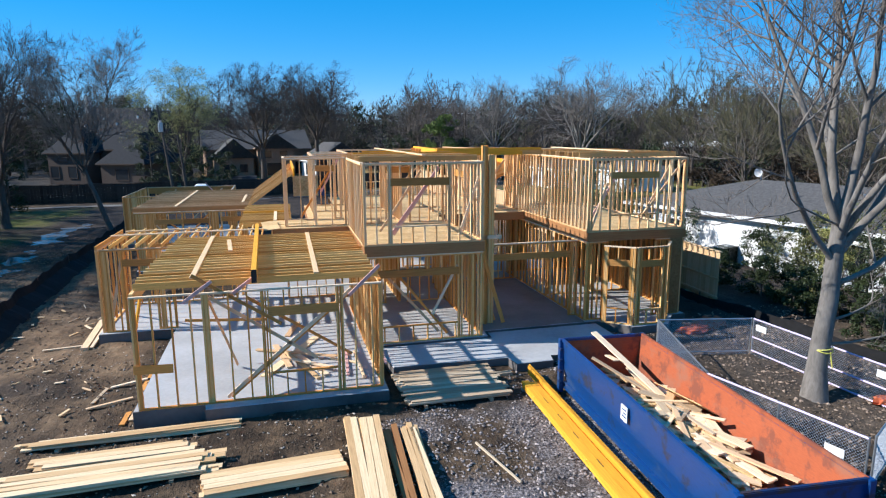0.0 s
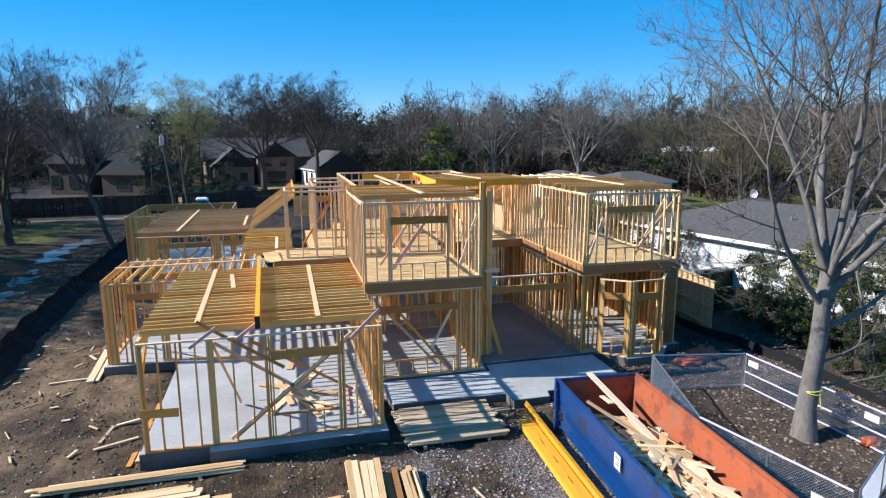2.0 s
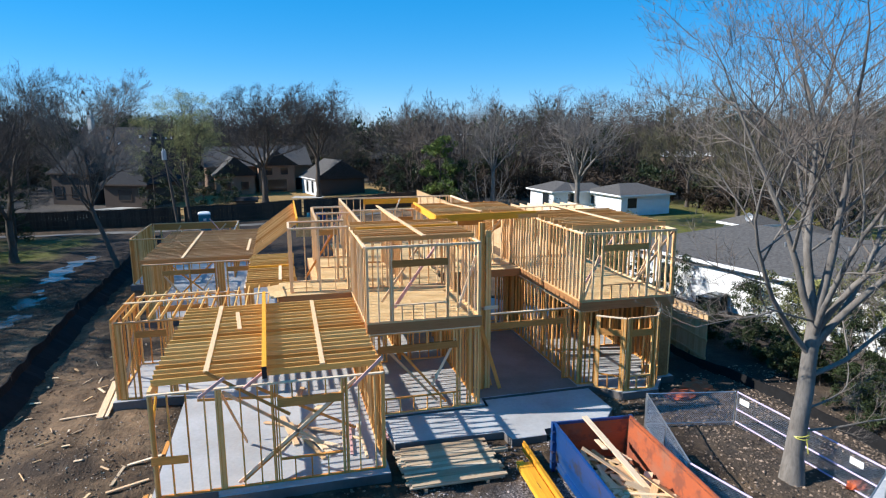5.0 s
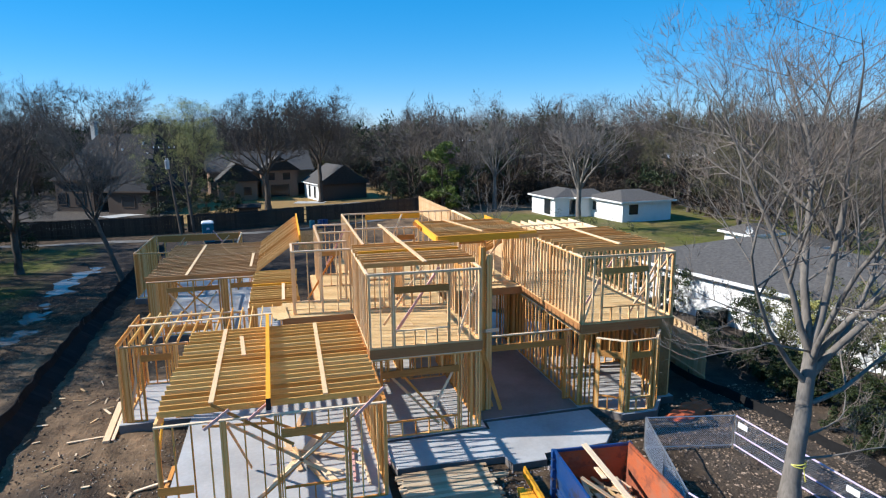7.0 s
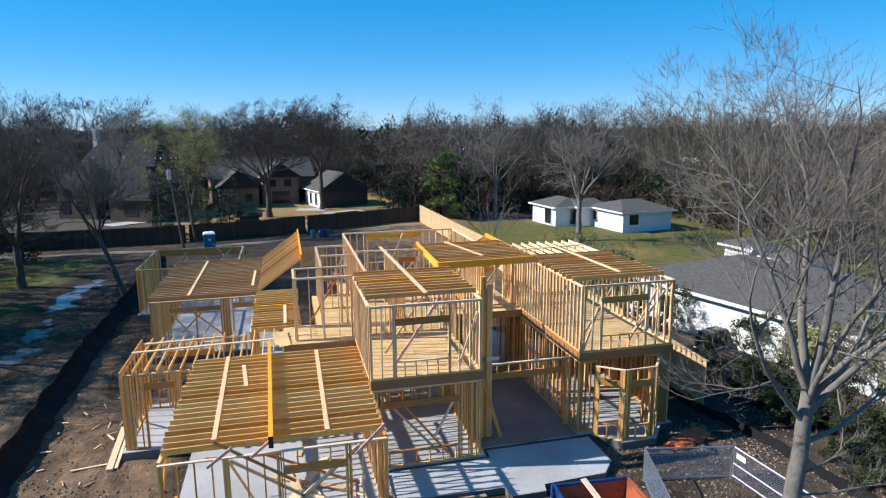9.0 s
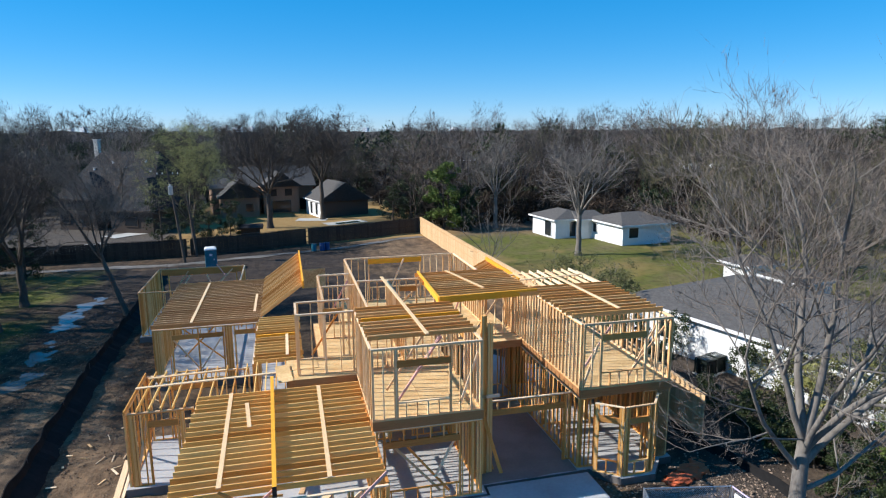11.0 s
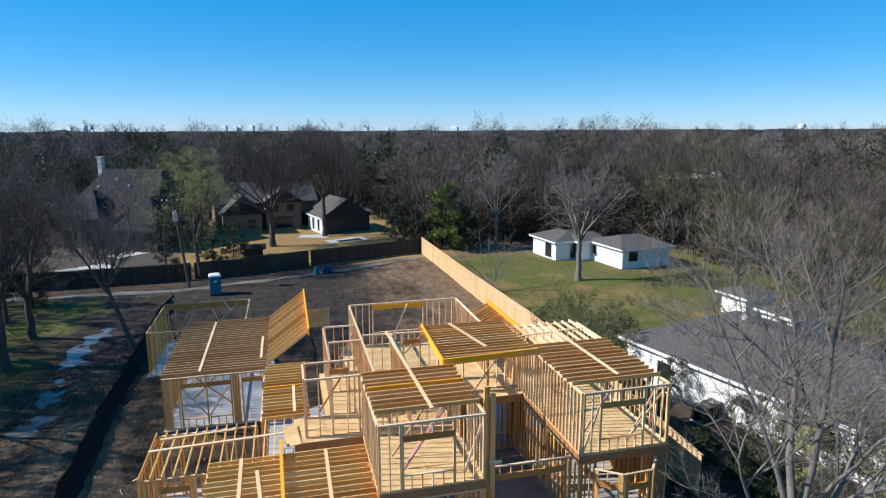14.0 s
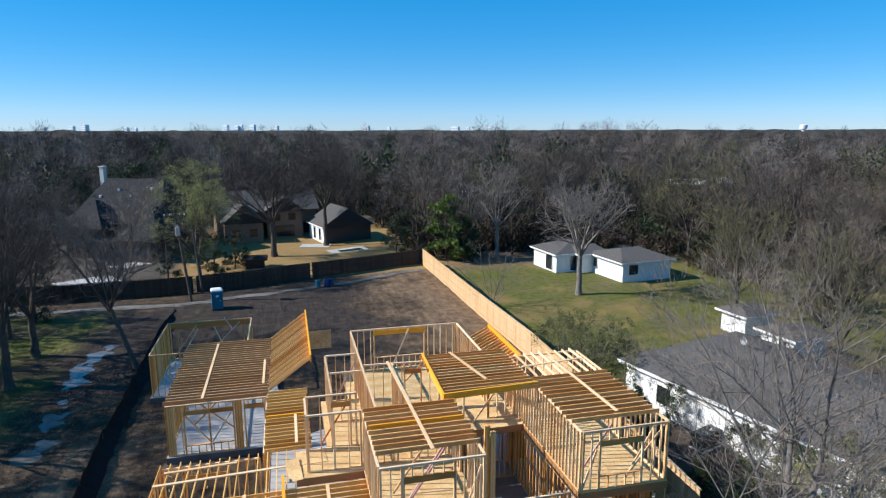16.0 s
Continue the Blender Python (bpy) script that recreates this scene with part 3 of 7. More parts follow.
joist_field(-6.35, -0.06, -3.1, 4.15, P1 + 0.06, "yellow-brown joists spanning an open garage bay", along="x", h=0.185, gap=0.378, material=WOOD_GOLD, boards=[((-4.95, -2.9), (-5.1, 4.1)), ((-1.72, -3.1), (-1.69, 4.0)), ((-4.25, 0.9), (-4.45, 3.0))])
def plain_beam(a, b, w, h, label):
    a, b = Vector(a), Vector(b)
    base = thing("timber_beam", a, label, "beam", "timber beams", "structure")
    board("beam_body", base, (0, 0, 0), b - a, w, h, WOOD)
    return base


plain_beam((-6.36, -3.44, 2.94), (-6.36, 3.74, 2.94), 0.09, 0.24, "sawn edge beam along an open garage side")
plain_beam((-6.36, -3.44, 3.085), (-6.36, 4.15, 3.085), 0.09, 0.046, "raised plate under garage joists")
plain_beam((-0.02, -3.44, 3.08), (-0.02, 4.5, 3.08), 0.088, 0.052, "raised plate under garage joists")
# left bay
framed_wall((-9.0, 3.8), (-9.0, 7.7), 0.0, P1, "open stud end wall of a side bay", gap=0.6, doubles=(0.11, 0.155, 0.2, 0.245), braces=[(0.3, 2.7, 2.4, 0.2)])
framed_wall((-8.9, 3.8), (-6.5, 3.8), 0.0, P1, "open stud front wall of a side bay", openings=[(0.75, 1.75, 0.0, 2.4)], braces=[(0.1, 0.1, 0.7, 2.8)], gap=0.5, doubles=(0.065, 0.11, 0.155, 0.2, 0.245, 1.84, 1.885, 1.93, 1.975, 2.02))
framed_wall((-8.9, 7.6), (-4.6, 7.6), 0.0, P1, "open stud rear wall of a side bay", openings=[(1.0, 2.8, 0.9, 2.3)])
joist_field(-9.0, -2.98, 3.75, 7.75, P1, "sawn joists lying across a side bay", along="y", gap=0.43, h=0.14, material=WOOD_GOLD, boards=[((-9.0, 5.9), (-3.2, 6.2)), ((-8.7, 6.9), (-5.6, 7.1))])
# back wing
framed_wall((-10.0, 14.6), (-4.5, 14.6), 0.0, P1, "open stud wall with wide opening of a rear wing", openings=[(1.0, 2.28, 0.55, 2.4), (2.4, 3.6, 0.55, 2.4), (4.3, 5.3, 0.0, 2.45)], doubles=[0.065 + 0.045 * k for k in range(8)] + [3.69 + 0.045 * k for k in range(10)], braces=[(1.0, 2.4, 2.3, 0.6), (2.4, 0.6, 3.5, 2.3)])
framed_wall((-10.0, 14.7), (-10.0, 23.4), 0.0, P1, "stud side wall of a rear wing", gap=0.405)
framed_wall((-12.5, 23.5), (-10.0, 23.5), 0.0, P1, "stud return wall of a rear wing")
framed_wall((-12.5, 23.6), (-12.5, 30.9), 0.0, P1, "stud outer wall of a rear wing")
framed_wall((-12.4, 30.9), (-6.1, 30.9), 0.0, P1, "open stud rear wall with wide header of a rear wing", openings=[(0.6, 5.6, 0.0, 2.5)], gap=0.6, braces=[(0.8, 0.2, 2.2, 2.6), (3.2, 2.9, 4.2, 0.3)])
framed_wall((-6.1, 24.0), (-6.1, 30.8), 0.0, P1, "stud inner wall of a rear wing", gap=0.6)
joist_field(-10.0, -4.4, 14.7, 24.6, P1, "brown joists over a rear wing", along="x", flange=True, material=JOIST_WEB, gap=0.405, boards=[((-8.0, 14.6), (-8.0, 24.0)), ((-4.7, 16.0), (-4.7, 20.0))])
# link roof between the side bay and the upper storey
joist_field(-4.4, -2.2, 7.9, 14.9, P1, "golden joists over a narrow link roof", along="x", material=WOOD_GOLD, gap=0.405, h=0.2, boards=[((-2.9, 8.2), (-2.9, 11.5))])
framed_wall((-4.45, 8.0), (-4.45, 14.5), 0.0, P1, "stud wall of a link passage", gap=0.6)

# front room and entry, ground storey
framed_wall((0.1, 0.0), (4.1, 0.0), 0.0, P1, "stud front wall with wide window opening under a deck", openings=[(0.35, 3.1, 0.6, 2.3)], doubles=(3.2, 3.245, 3.56, 3.605, 3.65, 3.82), braces=[(0.5, 2.5, 2.4, 0.3), (2.2, 0.9, 3.1, 2.6)], gap=0.5)
framed_wall((4.1, 0.1), (4.1, 7.0), 0.0, P1, "stud wall beside an entry hall")
framed_wall((4.2, 1.45), (8.4, 1.45), 0.0, P1 - 0.05, "tall entry opening under a header", openings=[(0.35, 3.9, 0.0, 2.35)], gap=0.5)
framed_wall((8.45, 0.7), (8.45, 9.4), 0.0, P1, "close stud wall beside an entry hall")
framed_wall((4.2, 8.0), (8.4, 8.0), 0.0, P1, "stud wall behind an entry hall", gap=0.3)
framed_wall((4.2, 9.6), (8.3, 9.6), 0.0, P1, "inner ground floor stud cross wall", gap=0.35)
side = framed_wall((12.5, 0.7), (12.5, 9.5), 0.0, P1, "stud side wall of a right wing sheathed outside")
sheathe(side, 8.8, P1, -1)
framed_wall((8.5, 0.7), (9.2, 0.7), 0.0, P1, "stud return wall beside a bay window", gap=0.2)
nook = framed_wall((11.3, 0.7), (12.45, 0.7), 0.0, P1, "sheathed stud return wall beside a bay window", gap=0.2)
sheathe(nook, 1.15, P1, -1, 0.62)
framed_wall((8.95, 0.35), (9.85, -0.35), 0.0, P1 - 0.1, "angled bay window side framing", openings=[(0.18, 0.95, 0.6, 2.2)], gap=0.5, double_top=False)
framed_wall((9.9, -0.36), (11.2, -0.3), 0.0, P1 - 0.1, "bay window front framing", openings=[(0.2, 1.1, 0.6, 2.2)], gap=0.5, double_top=False)
framed_wall((11.25, -0.25), (11.9, 0.55), 0.0, P1 - 0.1, "angled bay window side framing", openings=[(0.18, 0.85, 0.6, 2.2)], gap=0.5, double_top=False)
framed_wall((0.1, 5.1), (4.0, 5.1), 0.0, P1, "inner stud wall of a front room", openings=[(1.4, 2.3, 0.0, 2.1)])
framed_wall((0.4, 16.2), (7.4, 16.2), 0.0, P1, "rear stud wall of a house")
framed_wall((-2.5, 7.0), (-0.1, 7.0), 0.0, P1, "inner stud wall under a deck")


framed_wall((2.1, 5.2), (2.1, 12.0), 0.0, P1, "inner ground floor stud partition", gap=0.5)
framed_wall((0.5, 12.0), (7.5, 12.0), 0.0, P1, "inner ground floor stud cross wall", gap=0.5, openings=[(2.0, 3.0, 0.0, 2.1)])
framed_wall((8.6, 4.6), (12.4, 4.6), 0.0, P1, "inner ground floor stud cross wall", gap=0.45, openings=[(1.2, 2.1, 0.0, 2.1)])
framed_wall((6.2, 8.1), (6.2, 11.9), 0.0, P1, "inner ground floor stud partition", gap=0.5)
rear = framed_wall((8.6, 9.45), (12.4, 9.45), 0.0, P1, "rear ground floor stud wall sheathed outside", gap=0.5, openings=[(1.0, 2.6, 0.8, 2.2)])
sheathe(rear, 0.96, P1, 1)
sheathe(rear, 3.8, P1, 1, 2.64)

# decks of the upper storey
def deck(name, x0, x1, y0, y1, label, rims):
    base = thing(name, (x0, y0, P1), label, "floor deck", "upper floor decks", "structure")
    t = 0.02
    nx, ny = max(1, round((x1 - x0) / 2.44)), max(1, round((y1 - y0) / 1.22))
    for i in range(nx):
        for j in range(ny):
            a, b = (x1 - x0) / nx, (y1 - y0) / ny
            ob = new("deck_panel", box_mesh(a - 0.006, b - 0.006, t, OSB))
            ob.parent = base
            ob.matrix_local = pose((i + 0.5) * a, (j + 0.5) * b, DECK - P1 - t / 2)
    h = DECK - P1 - t
    for (ax, ay), (bx, by) in rims:
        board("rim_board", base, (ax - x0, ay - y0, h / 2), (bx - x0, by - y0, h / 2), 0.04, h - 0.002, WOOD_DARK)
    n = int((y1 - y0) / 0.6)
    for j in range(1, n):
        y = j * (y1 - y0) / n
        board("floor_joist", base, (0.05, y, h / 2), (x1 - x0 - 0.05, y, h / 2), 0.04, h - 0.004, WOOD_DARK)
    return base


deck("upper_deck_front", 0.0, 4.15, -0.05, 8.0, "strand board deck with dark rim over a front room", [((0.0, -0.03), (4.15, -0.03)), ((0.02, 0.0), (0.02, 8.0)), ((4.13, 0.0), (4.13, 8.0))])
deck("upper_deck_side", -2.95, -0.02, 4.6, 7.0, "strand board deck beside garage joists", [((-2.95, 4.62), (-0.02, 4.62)), ((-2.93, 4.65), (-2.93, 7.0))])
deck("upper_deck_passage", -1.5, -0.02, 7.02, 12.3, "strand board deck of a narrow passage", [((-1.48, 7.05), (-1.48, 12.3)), ((-1.5, 12.28), (-0.02, 12.28))])
deck("upper_deck_rear", 0.0, 8.4, 8.02, 16.3, "strand board deck of rear rooms", [((0.0, 16.28), (8.4, 16.28))])
deck("upper_deck_landing", 4.17, 8.4, 7.0, 8.0, "strand board stair landing over an entry hall", [((4.17, 7.02), (8.4, 7.02))])
deck("upper_deck_right", 8.42, 12.55, 0.6, 9.6, "strand board deck with dark rim over a right wing", [((8.42, 0.62), (12.55, 0.62)), ((8.44, 0.65), (8.44, 9.6)), ((12.53, 0.65), (12.53, 9.6))])

# upper storey walls
framed_wall((0.0, 0.0), (4.1, 0.0), DECK, P2, "upper stud front wall with window opening", openings=[(0.95, 2.85, 0.62, 1.95)])
framed_wall((0.0, 0.1), (0.0, 4.7), DECK, P2, "upper stud side wall")
framed_wall((4.08, 0.1), (4.08, 4.9), DECK, P2, "upper stud side wall", openings=[(2.2, 3.3, 0.0, 2.0)])
framed_wall((0.6, 5.0), (0.6, 16.0), DECK, P2, "long inner upper stud wall")
framed_wall((0.1, 5.0), (4.0, 5.0), DECK, P2, "inner upper stud wall", openings=[(1.5, 2.4, 0.0, 2.05)])
framed_wall((2.2, 5.1), (2.2, 10.3), DECK, P2, "inner upper stud partition", gap=0.5)
framed_wall((0.7, 10.3), (5.0, 10.0), DECK, P2, "inner upper stud cross wall", gap=0.5, openings=[(2.2, 3.0, 0.0, 2.05)])
framed_wall((-2.45, 5.0), (-0.05, 5.0), DECK, P2, "upper stud front wall of a side room", gap=0.6, doubles=(0.08, 1.15, 1.2))
framed_wall((-2.45, 5.1), (-2.45, 6.9), DECK, P2, "upper stud side wall of a side room", gap=0.6)
framed_wall((-2.4, 6.95), (-0.05, 6.95), DECK, P2, "upper stud rear wall of a side room", gap=0.6, openings=[(1.2, 2.0, 0.0, 2.05)])
framed_wall((-1.2, 7.1), (-1.2, 12.05), DECK, P2, "upper stud side wall of a passage", gap=0.5)
framed_wall((-1.1, 9.6), (0.5, 9.6), DECK, P2, "upper stud cross wall", gap=0.5)
framed_wall((-1.15, 12.15), (0.5, 12.15), DECK, P2, "upper stud cross wall", gap=0.5)
framed_wall((0.6, 16.1), (7.3, 16.1), DECK, P2, "upper stud rear wall with wide window opening", openings=[(1.5, 4.6, 0.85, 2.3)])
framed_wall((7.35, 10.1), (7.35, 16.0), DECK, P2, "upper stud side wall at the rear")
framed_wall((8.45, 0.7), (8.45, 9.6), DECK, P2, "long upper stud side wall with close studs", gap=0.33)
framed_wall((8.5, 0.7), (12.5, 0.7), DECK, P2, "upper stud front wall with window opening", openings=[(0.85, 2.75, 0.62, 1.95)], braces=[(3.9, 2.6, 2.2, 0.5), (0.1, 0.1, 0.7, 1.8)])
framed_wall((12.5, 0.8), (12.5, 9.5), DECK, P2, "upper stud outer side wall")
framed_wall((8.5, 9.55), (12.4, 9.55), DECK, P2, "upper stud rear wall", gap=0.5)
framed_wall((4.2, 8.1), (8.4, 8.1), DECK, P2, "upper stud wall at a stair landing", openings=[(1.4, 2.6, 0.0, 2.05)], gap=0.45)

joist_field(0.0, 4.1, 0.9, 5.0, P2, "brown ceiling joists over an upper front room", along="x", flange=True, material=JOIST_WARM, gap=0.42, h=0.19, boards=[((2.15, 0.5), (1.9, 9.9))])
joist_field(3.8, 8.4, 5.25, 10.5, P2, "brown ceiling joists between yellow beams", along="x", flange=True, material=JOIST_WARM, gap=0.36, h=0.2, boards=[((6.2, 6.4), (5.4, 10.4))])
joist_field(8.4, 12.5, 1.5, 6.3, P2, "brown ceiling joists over an upper right room", along="x", flange=True, material=JOIST_WARM, gap=0.42, h=0.19, boards=[((10.6, 1.7), (10.4, 8.5))])
joist_field(8.4, 12.5, 6.4, 9.6, P2, "pale ceiling joists over an upper rear room", along="y", gap=0.46, h=0.14, boards=[((8.5, 7.6), (12.0, 8.0))], material=WOOD_PALE)


def tall_posts():
    base = thing("tall_stud_pack", (4.48, 1.3, 0.0), "pack of tall double-height studs beside an entry", "studs")
    for x, y, h in [(0.044 * k, 0.0, 6.62 - 0.02 * (k % 2)) for k in range(5)] + [(0.27 + 0.044 * k, 0.04, 6.28 + 0.02 * (k % 2)) for k in range(5)] + [(0.03 + 0.044 * k, 0.12, 6.1) for k in range(6)]:
        board("stud", base, (x, y, 0.002), (x, y, h), 0.042, 0.14, WOOD, up=(0, 1, 0))
    board("brace", base, (-0.05, -0.12, 2.9), (0.75, -0.35, 0.1), 0.04, 0.14, WOOD)
    board("cleat", base, (-0.3, -0.05, 3.3), (0.75, -0.05, 3.3), 0.04, 0.14, WOOD_PALE)
    return base


tall_posts()


def beam(a, b, h, label, w=0.09, material=LVL, name="yellow_beam", black_end=False):
    a, b = Vector(a), Vector(b)
    base = thing(name, a, label, "beam", "laminated beams")
    board("beam_body", base, (0, 0, 0), b - a, w, h, material)
    if black_end:
        d = (b - a).normalized()
        board("end_seal", base, -d * 0.012, d * 0.001, w + 0.006, h + 0.006, BLACK_END, "black sealed end")
    return base


beam((-3.33, -3.75, 3.465), (-3.53, 4.75, 3.465), 0.34, "long yellow coated beam lying over garage joists", 0.13, black_end=True)
beam((3.72, 5.08, 6.28), (8.45, 5.35, 6.28), 0.3, "yellow coated header beam on an upper storey")
beam((3.74, 5.14, 6.26), (3.92, 10.55, 6.26), 0.3, "yellow coated side beam on an upper storey")
beam((0.05, 3.0, 6.24), (4.05, 3.0, 6.24), 0.22, "yellow coated beam among ceiling joists")
beam((-4.4, 11.4, 3.2), (-2.3, 11.4, 3.2), 0.24, "yellow coated beam in a link roof")
beam((-12.3, 30.82, 2.78), (-6.2, 30.82, 2.78), 0.42, "deep brown timber header over a rear opening", 0.06, WOOD_BROWN, "timber_header")
beam((2.0, 16.02, 5.88), (5.3, 16.02, 5.88), 0.30, "deep yellow coated window header on an upper storey", 0.07)


# tilted roof planes with a yellow ridge
def shed_rafters(x_low, z_low, x_high, z_high, y0, y1, label, gap=0.405):
    base = thing("shed_roof_frame", (x_low, y0, z_low), label, "roof framing", "", "structure")
    n = int((y1 - y0) / gap)
    for i in range(n + 1):
        y = i * (y1 - y0) / n
        board("rafter", base, (0, y, 0.08), (x_high - x_low, y, z_high - z_low + 0.08), 0.04, 0.16, WOOD)
    board("ridge_beam", base, (x_high - x_low + 0.07, -0.1, z_high - z_low + 0.10), (x_high - x_low + 0.07, y1 - y0 + 0.15, z_high - z_low + 0.10), 0.09, 0.44, LVL, "yellow coated ridge beam")
    return base


shed_rafters(-4.35, 3.12, -1.95, 4.85, 15.2, 24.6, "close rafters rising to a yellow ridge beam")
shed_rafters(7.6, 4.2, 9.75, 5.25, 11.2, 16.9, "close rafters rising to a yellow ridge beam")
gable = bmesh.new()
add_box(gable, (-1.84, 22.4, 2.9), (-0.2, 22.43, 4.25))
me = bpy.data.meshes.new("gable_sheathing")
gable.to_mesh(me)
gable.free()
me.materials.append(OSB)
tagged(new("gable_sheathing", me), "brown strand board sheathing under a ridge beam", "sheathing", kind="structure")


# ---- site things: skip, fences, timber ----
def dumpster():
    base = thing("dumpster", (6.0, -8.5, -0.32), "long blue steel roll-off container full of timber scraps", "dumpster", turn=-4.0)
    L, W, H = 3.95, 1.23, 1.55
    bm = bmesh.new()
    # outer hull: sides lean in a little towards the floor
    ring = lambda w, l, z: [bm.verts.new(p) for p in ((-w, -l, z), (w, -l, z), (w, l, z), (-w, l, z))]
    a, b, c = ring(W - 0.16, L - 0.02, 0.22), ring(W - 0.05, L - 0.02, 0.75), ring(W, L, H)
    for lo, hi in ((a, b), (b, c)):
        for i in range(4):
            bm.faces.new((lo[i], lo[(i + 1) % 4], hi[(i + 1) % 4], hi[i]))
    bm.faces.new(a[::-1])
    part("hull", bm, BLUE, base, "blue painted steel hull")
    bm = bmesh.new()
    a, c = ring(W - 0.2, L - 0.07, 0.30), ring(W - 0.06, L - 0.06, H - 0.02)
    for i in range(4):
        bm.faces.new((a[(i + 1) % 4], a[i], c[i], c[(i + 1) % 4]))
    bm.faces.new(a)
    part("lining", bm, RUST, base, "orange rusty inner faces")
    for i, (lo, hi) in enumerate((((-W - 0.035, -L, H - 0.03), (-W + 0.05, L, H + 0.06)), ((W - 0.05, -L, H - 0.03), (W + 0.035, L, H + 0.06)), ((-W, -L - 0.035, H - 0.03), (W, -L + 0.05, H + 0.06)), ((-W, L - 0.05, H - 0.03), (W, L + 0.035, H + 0.06)))):
        box_part("rim", lo, hi, BLUE_DARK if i == 2 else RUST if i == 1 else BLUE, base, chamfer=0.015)
    for s in (-1, 1):
        for e in (-1, 1):
            box_part("corner_post", (s * W - 0.07 + s * 0.02, e * L - 0.08, 0.0), (s * W + 0.07 + s * 0.02, e * L + 0.08, H + 0.05), BLUE, base, chamfer=0.012)
        box_part("lower_rail", (s * (W - 0.12) - 0.06, -L, 0.12), (s * (W - 0.12) + 0.06, L, 0.30), BLUE, base)
    for k in range(-2, 3):
        box_part("floor_beam", (-W + 0.2, k * 1.5 - 0.06, 0.02), (W - 0.2, k * 1.5 + 0.06, 0.22), BLUE_DARK, base)
    for k in range(4):
        box_part("hinge_plate", (-W - 0.10, L - 0.16, 0.3 + 0.33 * k), (-W - 0.03, L + 0.04, 0.36 + 0.33 * k), BLUE_DARK, base)
    for e in (-1, 1):
        for s in (-1, 1):
            bm = bmesh.new()
            tube(bm, [(s * 0.75 - 0.08, e * (L - 0.5), 0.11), (s * 0.75 + 0.08, e * (L - 0.5), 0.11)], 0.11, 14)
            part("roller", bm, BLACK_END, base, "black steel roller")
    sign = box_part("sign_plate", (-W - 0.055, -0.16, 0.98), (-W - 0.035, 0.14, 1.34), WHITE, base, "white sign plate with unreadable lines")
    for k, w in enumerate((0.2, 0.12, 0.18)):
        box_part("sign_line", (-W - 0.062, -0.12, 1.24 - 0.08 * k), (-W - 0.056, -0.12 + w, 1.27 - 0.08 * k), BLUE, sign)
    return base


def in_skip(u, v, z):
    """A place in the skip, from its middle: u across, v along."""
    return pose(6.0, -8.5, -0.32, 0, 0, -4.0) @ Vector((u, v, z))


dumpster()
rng = random.Random(4)


def loose_board(name, a, b, w, h, material, label, group=""):
    """One loose board as a thing of its own."""
    a, b = Vector(a), Vector(b)
    d = b - a
    x = d.normalized()
    y = Vector((0, 0, 1)).cross(x).normalized()
    z = x.cross(y)
    ob = new(name, box_mesh(d.length, w, h, material, 0.004))
    ob.matrix_world = Matrix.Translation((a + b) / 2) @ Matrix((x, y, z)).transposed().to_4x4()
    return tagged(ob, label, "board", group)


# debris bed in the skip: a low heap of broken bits under the boards
bm = bmesh.new()
heap_n = (13, 40)
hv = {}
for i in range(heap_n[0] + 1):
    for j in range(heap_n[1] + 1):
        u, v = -0.98 + 1.96 * i / heap_n[0], -3.8 + 7.6 * j / heap_n[1]
        h = 0.34 + 0.34 * math.exp(-((v - 0.3) / 2.6) ** 2) * (1 - 0.5 * (u / 1.0) ** 2) + 0.05 * noise.noise((u * 3, v * 3, 0))
        hv[i, j] = bm.verts.new((u, v, h))
for i in range(heap_n[0]):
    for j in range(heap_n[1]):
        bm.faces.new((hv[i, j], hv[i + 1, j], hv[i + 1, j + 1], hv[i, j + 1]))
me = bpy.data.meshes.new("debris_heap")
bm.to_mesh(me)
bm.free()
me.materials.append(plain("dark_debris", (0.14, 0.09, 0.055), 0.9, 0.0, 0.7, 9.0, 0.2, 0.8))
heap = tagged(new("debris_heap", me), "dark heap of sawdust and broken bits in a container", "debris", kind="stuff")
heap.matrix_world = pose(6.0, -8.5, -0.32, 0, 0, -4.0)

for k in range(240):
    L = rng.choice((0.3, 0.45, 0.6, 0.8, 1.1, 1.5))
    u, v = rng.uniform(-0.62, 0.75), rng.gauss(-0.3, 1.8)
    v = max(-3.1, min(3.1, v))
    hb = 0.42 + 0.34 * math.exp(-((v - 0.3) / 2.6) ** 2) * (1 - 0.5 * u * u) + rng.uniform(0, 0.24)
    ang = rng.gauss(1.75, 0.7)
    dx, dy, dz = math.cos(ang) * L / 2, math.sin(ang) * L / 2, rng.uniform(-0.1, 0.1) * L
    if abs(u) + abs(dx) > 0.98:
        dx *= 0.3
    loose_board("scrap_board", in_skip(u - dx, v - dy, hb - dz), in_skip(u + dx, v + dy, hb + dz), rng.choice((0.09, 0.12, 0.14, 0.19, 0.24)), 0.038, rng.choice((WOOD_PALE, WOOD_PALE, WOOD_PALE, WOOD_PALE, WOOD_GREY, OSB)), "sawn timber offcut lying in a waste container", "timber scraps in the container")
